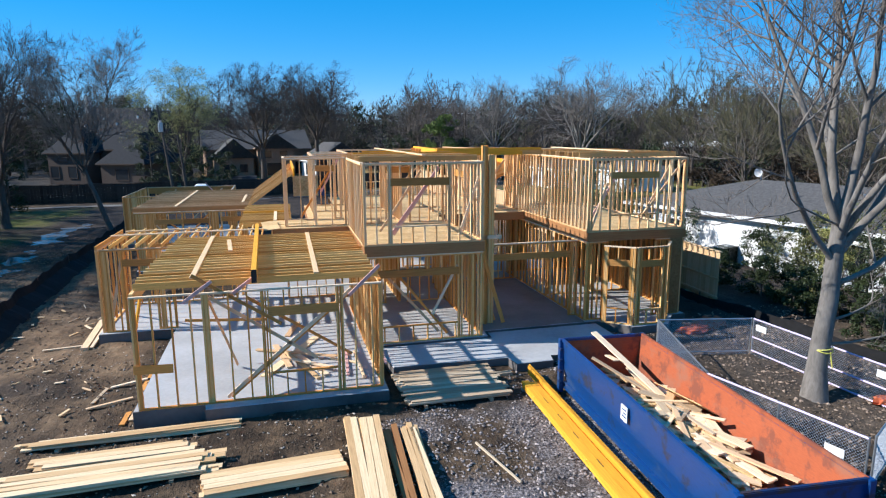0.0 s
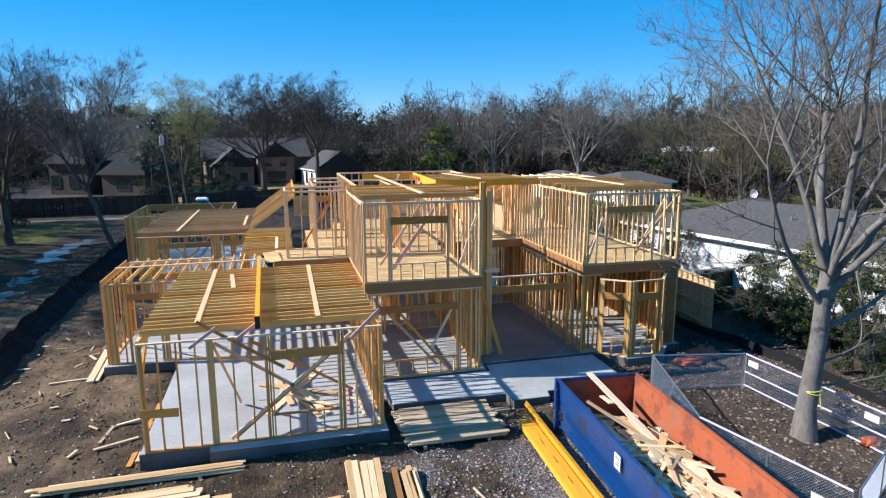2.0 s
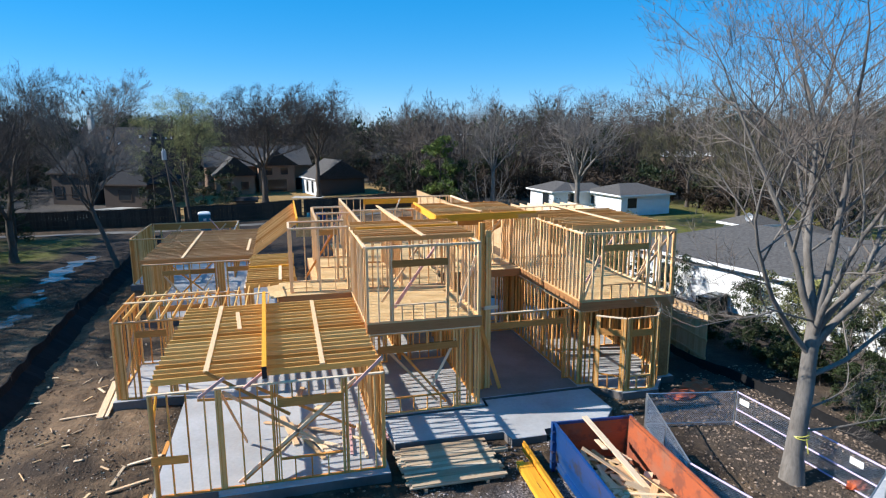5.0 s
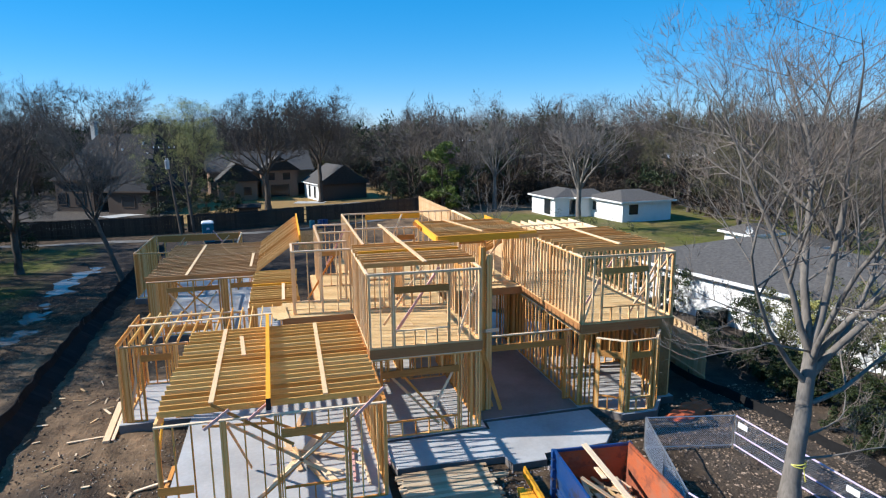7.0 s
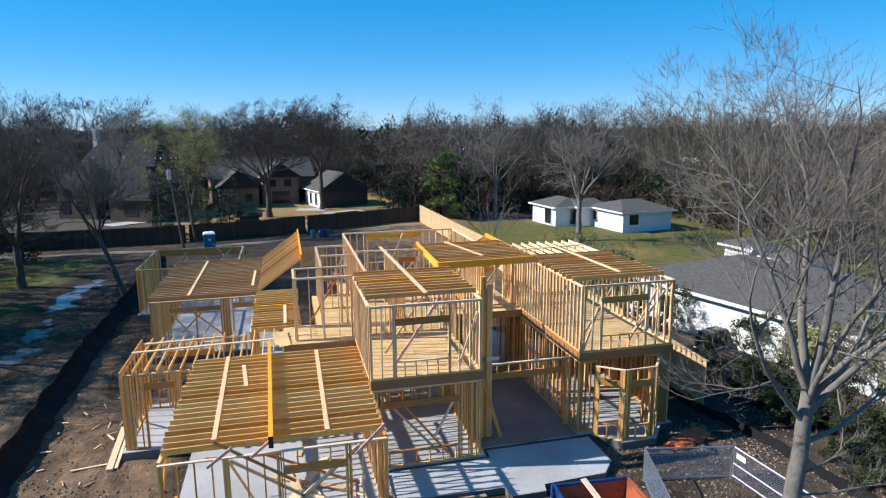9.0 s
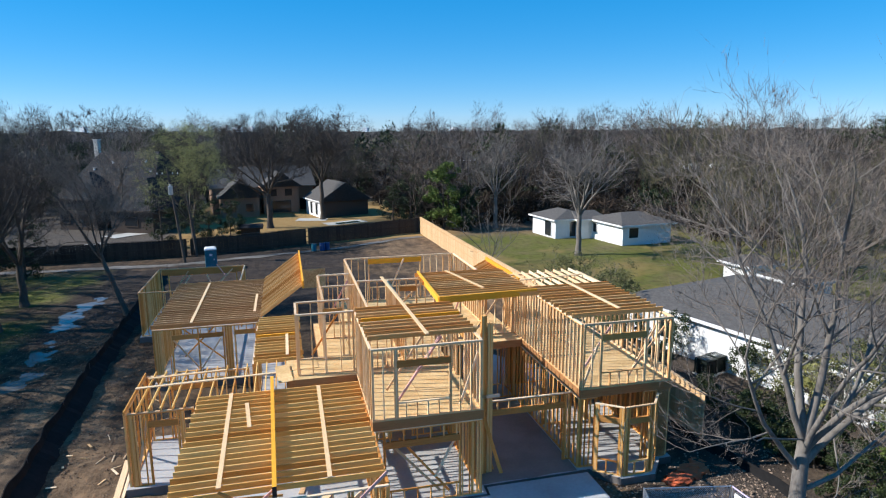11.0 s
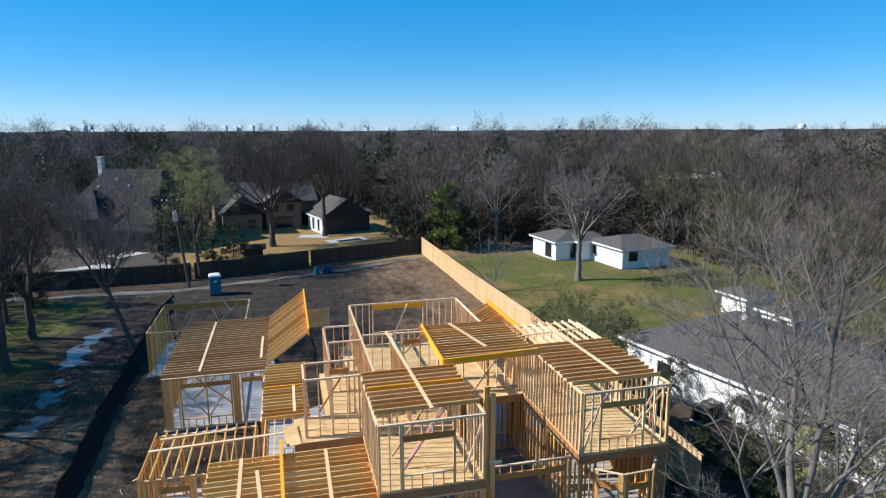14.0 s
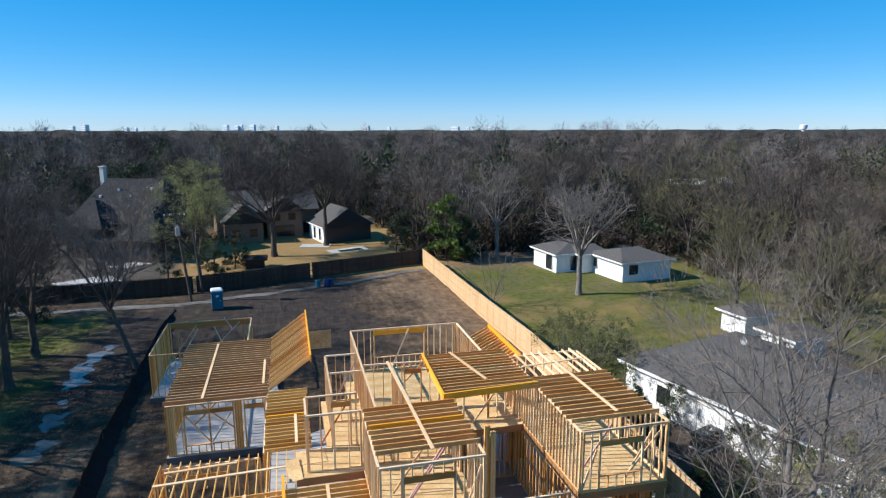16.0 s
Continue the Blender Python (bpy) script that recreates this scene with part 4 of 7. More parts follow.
for a, b, w in (((-0.35, 3.8, 1.78), (0.35, 0.9, 0.9), 0.19), ((-0.15, 3.3, 1.25), (-0.3, 2.4, 1.45), 0.14), ((-1.05, 2.3, 1.62), (0.3, 1.2, 0.85), 0.12), ((0.2, 2.2, 1.0), (0.5, -0.4, 0.75), 0.2), ((0.3, 0.5, 0.8), (0.75, -1.6, 0.95), 0.24), ((-0.1, -0.3, 0.9), (0.5, -2.6, 0.8), 0.2), ((0.1, -1.0, 0.86), (0.85, -2.9, 0.95), 0.14), ((-0.4, 1.0, 0.95), (0.85, 0.6, 0.98), 0.1)):
    loose_board("scrap_board", in_skip(*a), in_skip(*b), w, 0.04, WOOD_PALE, "long sawn board leaning in a waste container", "timber scraps in the container")
ob = new("scrap_sheet", box_mesh(0.8, 1.5, 0.02, OSB))
ob.matrix_world = pose(6.0, -8.5, -0.32, 0, 0, -4.0) @ pose(0.72, 0.7, 1.02, 0, 32, 14)
tagged(ob, "brown strand board offcut leaning in a container", "panel")


def chain_link(p, q, h, panel_label, rails, sign_at=()):
    """One panel of a temporary fence: posts, rails, diamond wire."""
    p, q = Vector((*p, gz(*p))), Vector((*q, gz(*q)))
    d = q - p
    L = d.length
    base = thing("chain_link_panel", p, panel_label, "fence", "tree protection fence", turn=math.degrees(math.atan2(d.y, d.x)))
    n = max(1, round(L / 2.6))
    for i in range(n + 1):
        bm = bmesh.new()
        x = L * i / n
        tube(bm, [(x, 0, -0.1), (x, 0, h + 0.03)], 0.024, 8)
        part("post", bm, STEEL, base)
    for z, m in rails:
        bm = bmesh.new()
        tube(bm, [(0, 0, z), (L, 0, z)], 0.028 if m is RAIL else 0.022, 8)
        part("rail", bm, m, base)
    vs, fs = [], []
    pitch, r = 0.075, 0.0044
    count = int((L + h) / pitch)
    for sgn in (1, -1):
        for k in range(count):
            s = k * pitch - (h if sgn == 1 else 0)
            a, b = (s, 0.0), (s + sgn * h, h)
            pts = []
            for (x, z), (x2, z2) in (((a), (b)), ((b), (a))):
                if x < 0:
                    t = (0 - x) / (x2 - x) if x2 != x else 2
                    x, z = 0, z + (z2 - z) * t
                if x > L:
                    t = (L - x) / (x2 - x) if x2 != x else 2
                    x, z = L, z + (z2 - z) * t
                pts.append((x, z))
            (x, z), (x2, z2) = pts
            if z2 <= z or not (-0.01 <= x <= L + 0.01 and -0.01 <= x2 <= L + 0.01) or z2 - z < 0.02:
                continue
            o = len(vs)
            for X, Z in ((x, z), (x2, z2)):
                vs += [(X - r, sgn * 0.002, Z), (X + r, sgn * 0.002 - r, Z), (X + r, sgn * 0.002 + r, Z)]
            fs += [(o, o + 1, o + 4, o + 3), (o + 1, o + 2, o + 5, o + 4), (o + 2, o, o + 3, o + 5)]
    me = bpy.data.meshes.new("wire_mesh")
    me.from_pydata(vs, [], fs)
    me.materials.append(STEEL)
    ob = new("wire_mesh", me)
    ob.parent = base
    for s, z in sign_at:
        board("sign_plate", base, (s, -0.035, z), (s + 0.42, -0.035, z), 0.012, 0.2, WHITE, "white sign plate")
    return base


TALL = 1.25
chain_link((9.34, -2.7), (12.45, -3.35), TALL, "grey wire mesh fence panel round a tree", [(TALL, STEEL), (0.12, STEEL)])
chain_link((9.34, -2.75), (7.95, -7.0), TALL, "grey wire mesh fence panel round a tree", [(TALL, STEEL), (0.12, STEEL)], [(4.0, 1.0)])
chain_link((7.95, -7.06), (8.85, -10.9), TALL, "wire mesh fence panel with pale violet top rail", [(TALL, RAIL), (0.15, RAIL)], [(3.1, 0.7)])
chain_link((12.5, -3.4), (12.85, -8.7), TALL, "wire mesh fence panel with three pale violet rails", [(TALL, RAIL), (0.62, RAIL), (0.15, RAIL)], [(0.15, 1.0), (4.3, 1.0)])
chain_link((12.85, -8.76), (8.95, -10.96), TALL, "grey wire mesh fence panel round a tree", [(TALL, STEEL), (0.12, STEEL)])


def stack(name, at, turn, length, width, courses, label, material=WOOD_STACK, bw=0.19, bh=0.038, ragged=0.25, seed=1, bearers=True):
    """A stack of boards, each one a part."""
    r = random.Random(seed)
    x, y = at
    z0 = gz(x, y) + 0.03
    base = thing(name, (x, y, z0), label, "lumber stack", "lumber stacks", turn=turn)
    if bearers:
        for s in (-0.35, 0.3):
            board("bearer", base, (s * length, -width / 2 - 0.05, 0.02), (s * length, width / 2 + 0.05, 0.02), 0.09, 0.09, WOOD_GREY)
    zz = 0.07 if bearers else 0.0
    n = max(1, round(width / bw))
    for c in range(courses):
        m = n if c < courses - 1 else max(1, n - r.randint(0, max(0, n // 3)))
        for i in range(m):
            yy = -width / 2 + (i + 0.5) * width / n + r.uniform(-0.01, 0.01)
            sh = r.uniform(-ragged, ragged)
            tw = r.uniform(-0.012, 0.012)
            board("plank", base, (-length / 2 + sh, yy - tw * length, zz + bh / 2), (length / 2 + sh * r.uniform(0.6, 1.0), yy + tw * length, zz + bh / 2), bw * 0.96, bh * 0.94, material)
        zz += bh
    return base


stack("lumber_stack", (-6.4, -4.2), 0.4, 4.8, 0.36, 4, "low stack of long pale boards on dark soil", seed=2, bw=0.12)
stack("lumber_stack", (-6.55, -5.35), 1.5, 3.2, 0.62, 3, "stack of short pale boards on dark soil", seed=3, bw=0.2)
stack("lumber_stack", (-6.35, -6.35), 2.0, 4.0, 0.95, 4, "stack of long pale boards on dark soil", seed=5, bw=0.2, ragged=0.35)
stack("lumber_stack", (-2.95, -7.1), 4.0, 3.0, 1.0, 5, "stack of brown boards on dark soil", material=WOOD_STACK, seed=6, bw=0.2, ragged=0.06)
stack("lumber_stack", (-0.95, -7.8), 88.0, 4.9, 0.8, 6, "tall stack of pale boards beside another", seed=7, bw=0.16, ragged=0.12)
stack("lumber_stack", (0.18, -8.1), 87.5, 4.7, 0.36, 4, "narrow stack of pale boards on dark soil", seed=8, bw=0.14)
stack("lumber_stack", (-0.28, -8.0), 88.0, 4.4, 0.3, 2, "narrow stack of dark weathered boards", material=WOOD_DARK, seed=18, bw=0.15)
stack("lumber_stack", (2.0, -3.45), 0.5, 2.9, 2.35, 3, "broad low stack of weathered boards before a porch", material=WOOD_GREY, seed=9, bw=0.17, ragged=0.14)


def beam_bundle():
    base = thing("beam_bundle", (4.17, -6.6, gz(4.17, -6.6) + 0.02), "bundle of long yellow coated beams lying on gravel", "beams", turn=87.2)
    for s in (-2.4, 0.2, 2.4):
        board("bearer", base, (s, -0.33, 0.04), (s, 0.33, 0.04), 0.09, 0.08, WOOD_GREY)
    r = random.Random(3)
    for i in range(2):
        for c in range(2):
            y = 0.0 + 0.215 * i
            board("beam_body", base, (-3.8 + r.uniform(-0.1, 0.1), y, 0.12 + 0.09 * c), (2.35 + 0.08 * i + r.uniform(-0.05, 0.05), y, 0.12 + 0.09 * c), 0.21, 0.085, LVL)
    for i in range(3):
        y = -0.28 + 0.05 * i
        board("beam_body", base, (-3.9, y, 0.2 + 0.02 * i), (3.5 - 0.1 * i, y, 0.2 + 0.02 * i), 0.045, 0.26, LVL)
    for s in (0.9, -0.1, -1.1, -2.4):
        board("print_bar", base, (s, 0.11, 0.254), (s + 0.34, 0.11, 0.254), 0.02, 0.002, BLACK_END, "dark unreadable printed line")
    for s in (1.4, -2.0):
        board("strap", base, (s, -0.36, 0.225), (s, 0.38, 0.225), 0.035, 0.006, YELLOW_TAPE, "pale banding strap")
    return base


beam_bundle()

# loose boards on the soil
LOOSE = "sawn board lying loose on dark soil"
for a, b, w, m in (((-9.45, 2.9, -0.17), (-9.75, 6.6, -0.12), 0.24, WOOD_PALE), ((-9.25, 3.0, -0.2), (-9.5, 6.4, -0.15), 0.12, WOOD_PALE), ((-6.9, -3.3, -0.25), (-6.75, 0.6, -0.2), 0.14, WOOD), ((-6.72, -3.1, -0.2), (-6.6, 0.9, -0.16), 0.12, WOOD_PALE), ((-8.0, -2.3, -0.3), (-6.9, -1.9, -0.28), 0.1, WOOD_PALE), ((-7.8, -0.6, -0.3), (-6.8, -0.4, -0.28), 0.1, WOOD_PALE), ((-7.95, -1.9, -0.3), (-7.85, -0.7, -0.3), 0.1, WOOD_GREY), ((-10.9, 3.4, -0.32), (-9.7, 3.6, -0.3), 0.09, WOOD_PALE), ((2.2, -8.6, -0.34), (1.7, -6.9, -0.33), 0.05, WOOD_GREY), ((3.4, -2.9, -0.3), (4.1, -2.95, -0.28), 0.2, WOOD_GREY)):
    zs = [gz(p[0], p[1]) + 0.05 for p in (a, b)]
    loose_board("loose_board", (a[0], a[1], zs[0]), (b[0], b[1], zs[1]), w, 0.04 if w < 0.2 else 0.1, m, LOOSE, "loose boards on the soil")
r = random.Random(12)
for k in range(60):
    x, y = r.uniform(-12.5, -7.5), r.uniform(-9, 14)
    if x > -9.4 and 3.4 < y < 8.2 or x > -8.8 and y < -3.4:
        continue
    L, t = r.choice((0.15, 0.25, 0.4, 0.6)), r.uniform(0, 3.14)
    z = gz(x, y) + 0.035
    loose_board("wood_offcut", (x - math.cos(t) * L / 2, y - math.sin(t) * L / 2, z), (x + math.cos(t) * L / 2, y + math.sin(t) * L / 2, z + 0.01), r.choice((0.03, 0.06, 0.09)), 0.03, r.choice((WOOD_PALE, WOOD_STACK, WOOD_GREY)), "small sawn offcut on churned soil", "offcuts on the soil")

# boards on the garage slab and braces
SHEETS = ((-3.05, 5.35, 3.46, 0.6, 1.7, 3, -4, 6), (-2.2, 6.3, 3.435, 1.2, 1.1, 0, 0, 4))
for a, b, w, m in (((-3.3, -2.0, 0.03), (-1.6, 1.3, 0.03), 0.28, WOOD_STACK), ((-3.6, 0.4, 0.05), (-1.1, -1.2, 0.16), 0.14, WOOD_PALE), ((-0.9, -2.6, 0.06), (-0.75, -0.4, 0.06), 0.09, PINK), ((-2.6, 1.6, 0.03), (-2.2, 3.2, 0.03), 0.2, WOOD_PALE), ((0.35, -1.9, 0.04), (0.38, -0.4, 0.06), 0.07, PINK), ((-2.3, -0.6, 0.10), (-1.5, -2.4, 0.05), 0.19, WOOD_PALE), ((-2.75, -0.1, 0.16), (-1.75, -2.6, 0.05), 0.14, WOOD_STACK), ((-2.5, -1.2, 0.20), (-1.2, -2.1, 0.12), 0.14, WOOD_PALE), ((-3.0, 0.7, 0.05), (-2.55, -1.5, 0.05), 0.19, WOOD_PALE), ((-1.3, -1.0, 0.04), (-0.5, -1.6, 0.04), 0.09, WOOD_STACK), ((-0.45, -2.9, 0.05), (-0.5, -0.6, 0.07), 0.09, WOOD_PALE)):
    loose_board("loose_board", a, b, w, 0.045, m, "sawn board lying on a concrete slab", "boards on the slab")


def prop(a, b, material, label, w=0.09):
    return loose_board("brace_board", a, b, 0.038, w, material, label, "temporary braces")


PINKB = "pink-marked temporary diagonal brace board on framing"
PALEB = "temporary diagonal brace board nailed to framing"
for a, b, m in (((-4.9, -3.4, 3.5), (-2.7, -3.62, 2.1), WOOD_BROWN), ((-5.1, -3.6, 2.85), (-4.4, -3.56, 3.35), PINK), ((-3.9, -3.6, 3.0), (-3.3, -3.4, 3.4), PINK), ((-0.9, -3.62, 2.75), (-0.05, -3.62, 3.55), PINK), ((-4.1, -3.40, 0.1), (-0.9, -3.40, 2.75), WOOD), ((-4.1, -1.0, 0.1), (-4.55, -3.4, 2.9), WOOD_PALE), ((-5.6, -0.4, 1.45), (-3.2, -0.4, 1.3), WOOD_BROWN), ((-3.6, -2.9, 2.7), (-0.6, -0.9, 0.1), WOOD_BROWN),
                ((1.0, 1.0, 3.5), (2.9, 1.4, 5.9), PINK), ((1.25, 1.5, 3.5), (3.0, 1.9, 5.8), PINK), ((0.9, 2.4, 3.5), (2.5, 2.6, 5.7), WOOD_PALE), ((3.3, 0.2, 3.6), (4.0, 0.2, 5.6), WOOD_PALE), ((9.0, 1.8, 3.6), (10.3, 1.6, 5.8), PINK), ((9.2, 2.6, 3.5), (8.6, 2.6, 5.7), WOOD_PALE), ((11.9, 0.85, 5.9), (10.6, 0.85, 3.6), WOOD_PALE),
                ((2.9, 0.3, 0.1), (1.0, 0.3, 2.5), WOOD), ((5.0, 1.3, 0.1), (4.3, 1.6, 2.7), WOOD), ((5.9, 7.6, 3.5), (7.6, 7.6, 5.8), WOOD_PALE), ((3.0, 15.6, 3.6), (4.2, 15.95, 6.0), WOOD_PALE), ((2.6, 12.2, 3.5), (4.4, 12.4, 5.2), WOOD_PALE), ((6.3, 12.0, 3.5), (7.2, 12.0, 5.9), PINK), ((-1.8, 7.2, 3.5), (-0.3, 7.2, 5.8), WOOD), ((-0.7, 11.0, 4.2), (0.3, 11.0, 6.0), PINK), ((-9.6, 30.6, 0.3), (-7.0, 30.5, 2.9), WOOD_PALE), ((-8.2, 30.6, 3.3), (-7.4, 29.2, 2.6), PINK), ((-12.2, 30.4, 0.2), (-10.3, 30.4, 2.9), WOOD_PALE), ((-9.0, 18.0, 0.2), (-6.5, 18.0, 2.7), WOOD), ((-6.6, 17.0, 0.2), (-9.3, 17.0, 2.7), WOOD)):
    prop(a, b, m, PINKB if m is PINK else PALEB)

# a yellow knee brace under the garage edge beam
loose_board("brace_board", (-6.36, -3.3, 2.05), (-6.36, -2.3, 2.84), 0.04, 0.19, LVL, "yellow coated knee brace under a garage edge beam", "temporary braces")
# strand board offcuts lying on the upper side deck
for x, y, z, w, l, rx, ry, rz in SHEETS:
    ob = new("board_offcut", box_mesh(w, l, 0.018, OSB))
    ob.matrix_world = pose(x, y, z, rx, ry, rz)
    tagged(ob, "pale strand board offcut resting on an upper deck", "panel", "strand board offcuts")
ob = new("blocking_sheet", box_mesh(0.95, 0.02, 0.24, WOOD))
ob.matrix_world = pose(-5.95, -3.57, 1.12, 0, 2, 0)
tagged(ob, "brown sheathing offcut nailed across garage studs", "board")


def rubble(name, label, count, spots, size, material, seed):
    """Many small broken stones, too many to count, as one mesh. spots: (x0, x1, y0, y1)."""
    q = np.random.RandomState(seed)
    shape = np.array([(1, 0, 0), (0, 1, 0), (-1, 0, 0), (0, -1, 0), (0, 0, 0.8), (0, 0, -0.6)], float)
    tri = [(0, 1, 4), (1, 2, 4), (2, 3, 4), (3, 0, 4), (1, 0, 5), (2, 1, 5), (3, 2, 5), (0, 3, 5)]
    area = np.array([(b - a) * (d - e) for a, b, e, d in spots], float)
    pick = q.choice(len(spots), count, p=area / area.sum())
    lo = np.array([(s[0], s[2]) for s in spots])[pick]
    hi = np.array([(s[1], s[3]) for s in spots])[pick]
    xy = lo + (hi - lo) * q.rand(count, 2)
    keep = ripple(xy[:, 0], xy[:, 1], seed + 1, 2.2) + 0.9 * q.rand(count) > 0.15
    xy = xy[keep]
    n = len(xy)
    s = size * (0.35 + 1.3 * q.rand(n, 1) ** 2.5)
    ang = q.rand(n) * math.tau
    ca, sa = np.cos(ang), np.sin(ang)
    pts = shape[None] * (0.6 + 0.8 * q.rand(n, 6, 1)) * s[:, None] * np.array([1.0, 0.75, 0.7])
    co = np.empty_like(pts)
    co[..., 0] = pts[..., 0] * ca[:, None] - pts[..., 1] * sa[:, None] + xy[:, :1]
    co[..., 1] = pts[..., 0] * sa[:, None] + pts[..., 1] * ca[:, None] + xy[:, 1:]
    co[..., 2] = pts[..., 2] + ground_height(xy[:, 0], xy[:, 1])[:, None] + s * 0.25
    faces = (np.arange(n)[:, None, None] * 6 + np.array(tri)[None]).reshape(-1, 3)
    me = bpy.data.meshes.new(name)
    me.from_pydata(co.reshape(-1, 3).tolist(), [], faces.tolist())
    me.materials.append(material)
    return tagged(new(name, me), label, "rubble", kind="stuff")


def pebble(name, dark, light):
    n = Nodes(name)
    isle = n.add("ShaderNodeNewGeometry").outputs["Random Per Island"]
    return n.done(n.ramp(isle, (0.0, dark), (1.0, light)), 0.9, spec=0.2)


rubble("gravel", "pale broken gravel scattered on dark soil", 11000, [(-1.0, 5.2, -13.0, -4.9), (0.6, 4.6, -5.0, -2.4), (4.8, 9.0, -3.6, -1.6)], 0.04, pebble("broken_stone", (0.07, 0.06, 0.055), (0.44, 0.375, 0.34)), 61)
rubble("soil_clods", "dark lumps of churned soil", 20000, [(-13.2, -6.6, -13.0, 3.4), (-13.2, -9.3, 3.4, 14.0), (-7.0, 1.0, -13.0, -3.9), (9.0, 15.0, -12.0, 0.4), (-13.0, -10.2, 14.0, 23.0), (-24.0, -14.5, 2.0, 30.0)], 0.045, pebble("soil_lump", (0.05, 0.037, 0.026), (0.24, 0.175, 0.12)), 63)

rubble("leaf_litter", "dry leaves and chips on soil beneath a tree", 9000, [(8.8, 15.6, -13.0, 0.6), (13.0, 17.5, -10.0, 1.0)], 0.05, pebble("dry_leaf", (0.05, 0.040, 0.032), (0.36, 0.27, 0.20)), 67)
rubble("pale_chips", "pale wood chips trodden into churned soil", 2600, [(-13.0, -6.6, -13.0, 3.2), (-7.0, 0.5, -13.0, -4.2)], 0.035, pebble("wood_chip", (0.20, 0.165, 0.13), (0.55, 0.47, 0.38)), 69)

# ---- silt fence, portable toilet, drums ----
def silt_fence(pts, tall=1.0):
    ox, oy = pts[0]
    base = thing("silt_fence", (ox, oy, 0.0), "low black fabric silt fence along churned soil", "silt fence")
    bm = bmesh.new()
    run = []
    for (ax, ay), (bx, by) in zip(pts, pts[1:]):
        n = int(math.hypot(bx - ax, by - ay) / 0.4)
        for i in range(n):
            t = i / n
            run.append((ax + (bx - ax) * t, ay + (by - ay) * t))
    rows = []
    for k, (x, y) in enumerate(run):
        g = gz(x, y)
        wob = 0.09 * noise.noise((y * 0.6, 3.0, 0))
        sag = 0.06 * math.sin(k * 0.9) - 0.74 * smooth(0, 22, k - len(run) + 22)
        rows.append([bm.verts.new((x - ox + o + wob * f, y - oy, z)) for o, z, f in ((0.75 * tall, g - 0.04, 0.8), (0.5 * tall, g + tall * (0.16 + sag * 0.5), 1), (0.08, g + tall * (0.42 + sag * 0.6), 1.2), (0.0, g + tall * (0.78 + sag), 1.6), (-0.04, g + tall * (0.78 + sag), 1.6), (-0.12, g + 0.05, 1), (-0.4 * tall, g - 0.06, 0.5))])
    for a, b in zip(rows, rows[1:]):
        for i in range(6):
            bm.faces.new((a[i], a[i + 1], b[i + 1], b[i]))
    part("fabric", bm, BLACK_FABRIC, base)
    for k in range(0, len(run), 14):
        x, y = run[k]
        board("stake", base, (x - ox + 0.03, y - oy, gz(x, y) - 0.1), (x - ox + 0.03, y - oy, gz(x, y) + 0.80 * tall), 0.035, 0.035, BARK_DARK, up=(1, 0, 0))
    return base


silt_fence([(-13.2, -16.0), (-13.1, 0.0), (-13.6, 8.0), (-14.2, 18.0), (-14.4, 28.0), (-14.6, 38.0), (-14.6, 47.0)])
# its stretch beyond y -1.2 is added in black to stand for shade
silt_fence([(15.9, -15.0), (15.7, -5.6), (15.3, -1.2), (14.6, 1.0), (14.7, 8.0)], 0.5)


def toilet():
    x, y = -10.35, 45.8
    base = thing("portable_toilet", (x, y, gz(x, y)), "teal plastic portable toilet with white domed roof", "portable toilet", turn=8)
    box_part("body", (-0.55, -0.55, 0.12), (0.55, 0.55, 2.02), TEAL, base, chamfer=0.03)
    box_part("skid", (-0.58, -0.58, 0.0), (0.58, 0.58, 0.14), BLACK_END, base, "black plastic skid")
    bm = bmesh.new()
    for z0, w0, z1, w1 in ((2.02, 0.6, 2.14, 0.57), (2.14, 0.57, 2.26, 0.4)):
        lo = [bm.verts.new((a * w0, b * w0, z0)) for a, b in ((-1, -1), (1, -1), (1, 1), (-1, 1))]
        hi = [bm.verts.new((a * w1, b * w1, z1)) for a, b in ((-1, -1), (1, -1), (1, 1), (-1, 1))]
        for i in range(4):
            bm.faces.new((lo[i], lo[(i + 1) % 4], hi[(i + 1) % 4], hi[i]))
    bm.faces.new(hi)
    part("roof", bm, WHITE, base, "white translucent roof")
    door = box_part("door", (-0.36, -0.585, 0.2), (0.36, -0.555, 1.9), TEAL, base, chamfer=0.01)
    box_part("latch", (0.24, -0.61, 1.0), (0.32, -0.586, 1.12), WHITE, door)
    box_part("door_sign", (-0.14, -0.6, 1.45), (0.14, -0.586, 1.65), WHITE, door)
    for z in (0.6, 1.1, 1.6):
        for s in (-1, 1):
            box_part("rib", (s * 0.56 - 0.012, -0.45, z), (s * 0.56 + 0.012, 0.45, z + 0.05), TEAL, base)
    bm = bmesh.new()
    tube(bm, [(0.42, 0.42, 2.0), (0.42, 0.42, 2.45)], 0.05, 10)
    part("vent_pipe", bm, BLACK_END, base)
    return base


toilet()


def drum(x, y, material, label):
    base = thing("plastic_drum", (x, y, gz(x, y)), label, "drum", "plastic drums")
    bm = bmesh.new()
    tube(bm, [(0, 0, 0), (0, 0, 0.04), (0, 0, 0.28), (0, 0, 0.31), (0, 0, 0.34), (0, 0, 0.58), (0, 0, 0.61), (0, 0, 0.64), (0, 0, 0.88), (0, 0, 0.92)], [0.27, 0.3, 0.3, 0.32, 0.3, 0.3, 0.32, 0.3, 0.3, 0.26], 18)
    part("body", bm, material, base)
    bm = bmesh.new()
    tube(bm, [(0, 0, 0.92), (0, 0, 0.94)], 0.24, 18)
    part("lid", bm, BLACK_END, base)
    return base


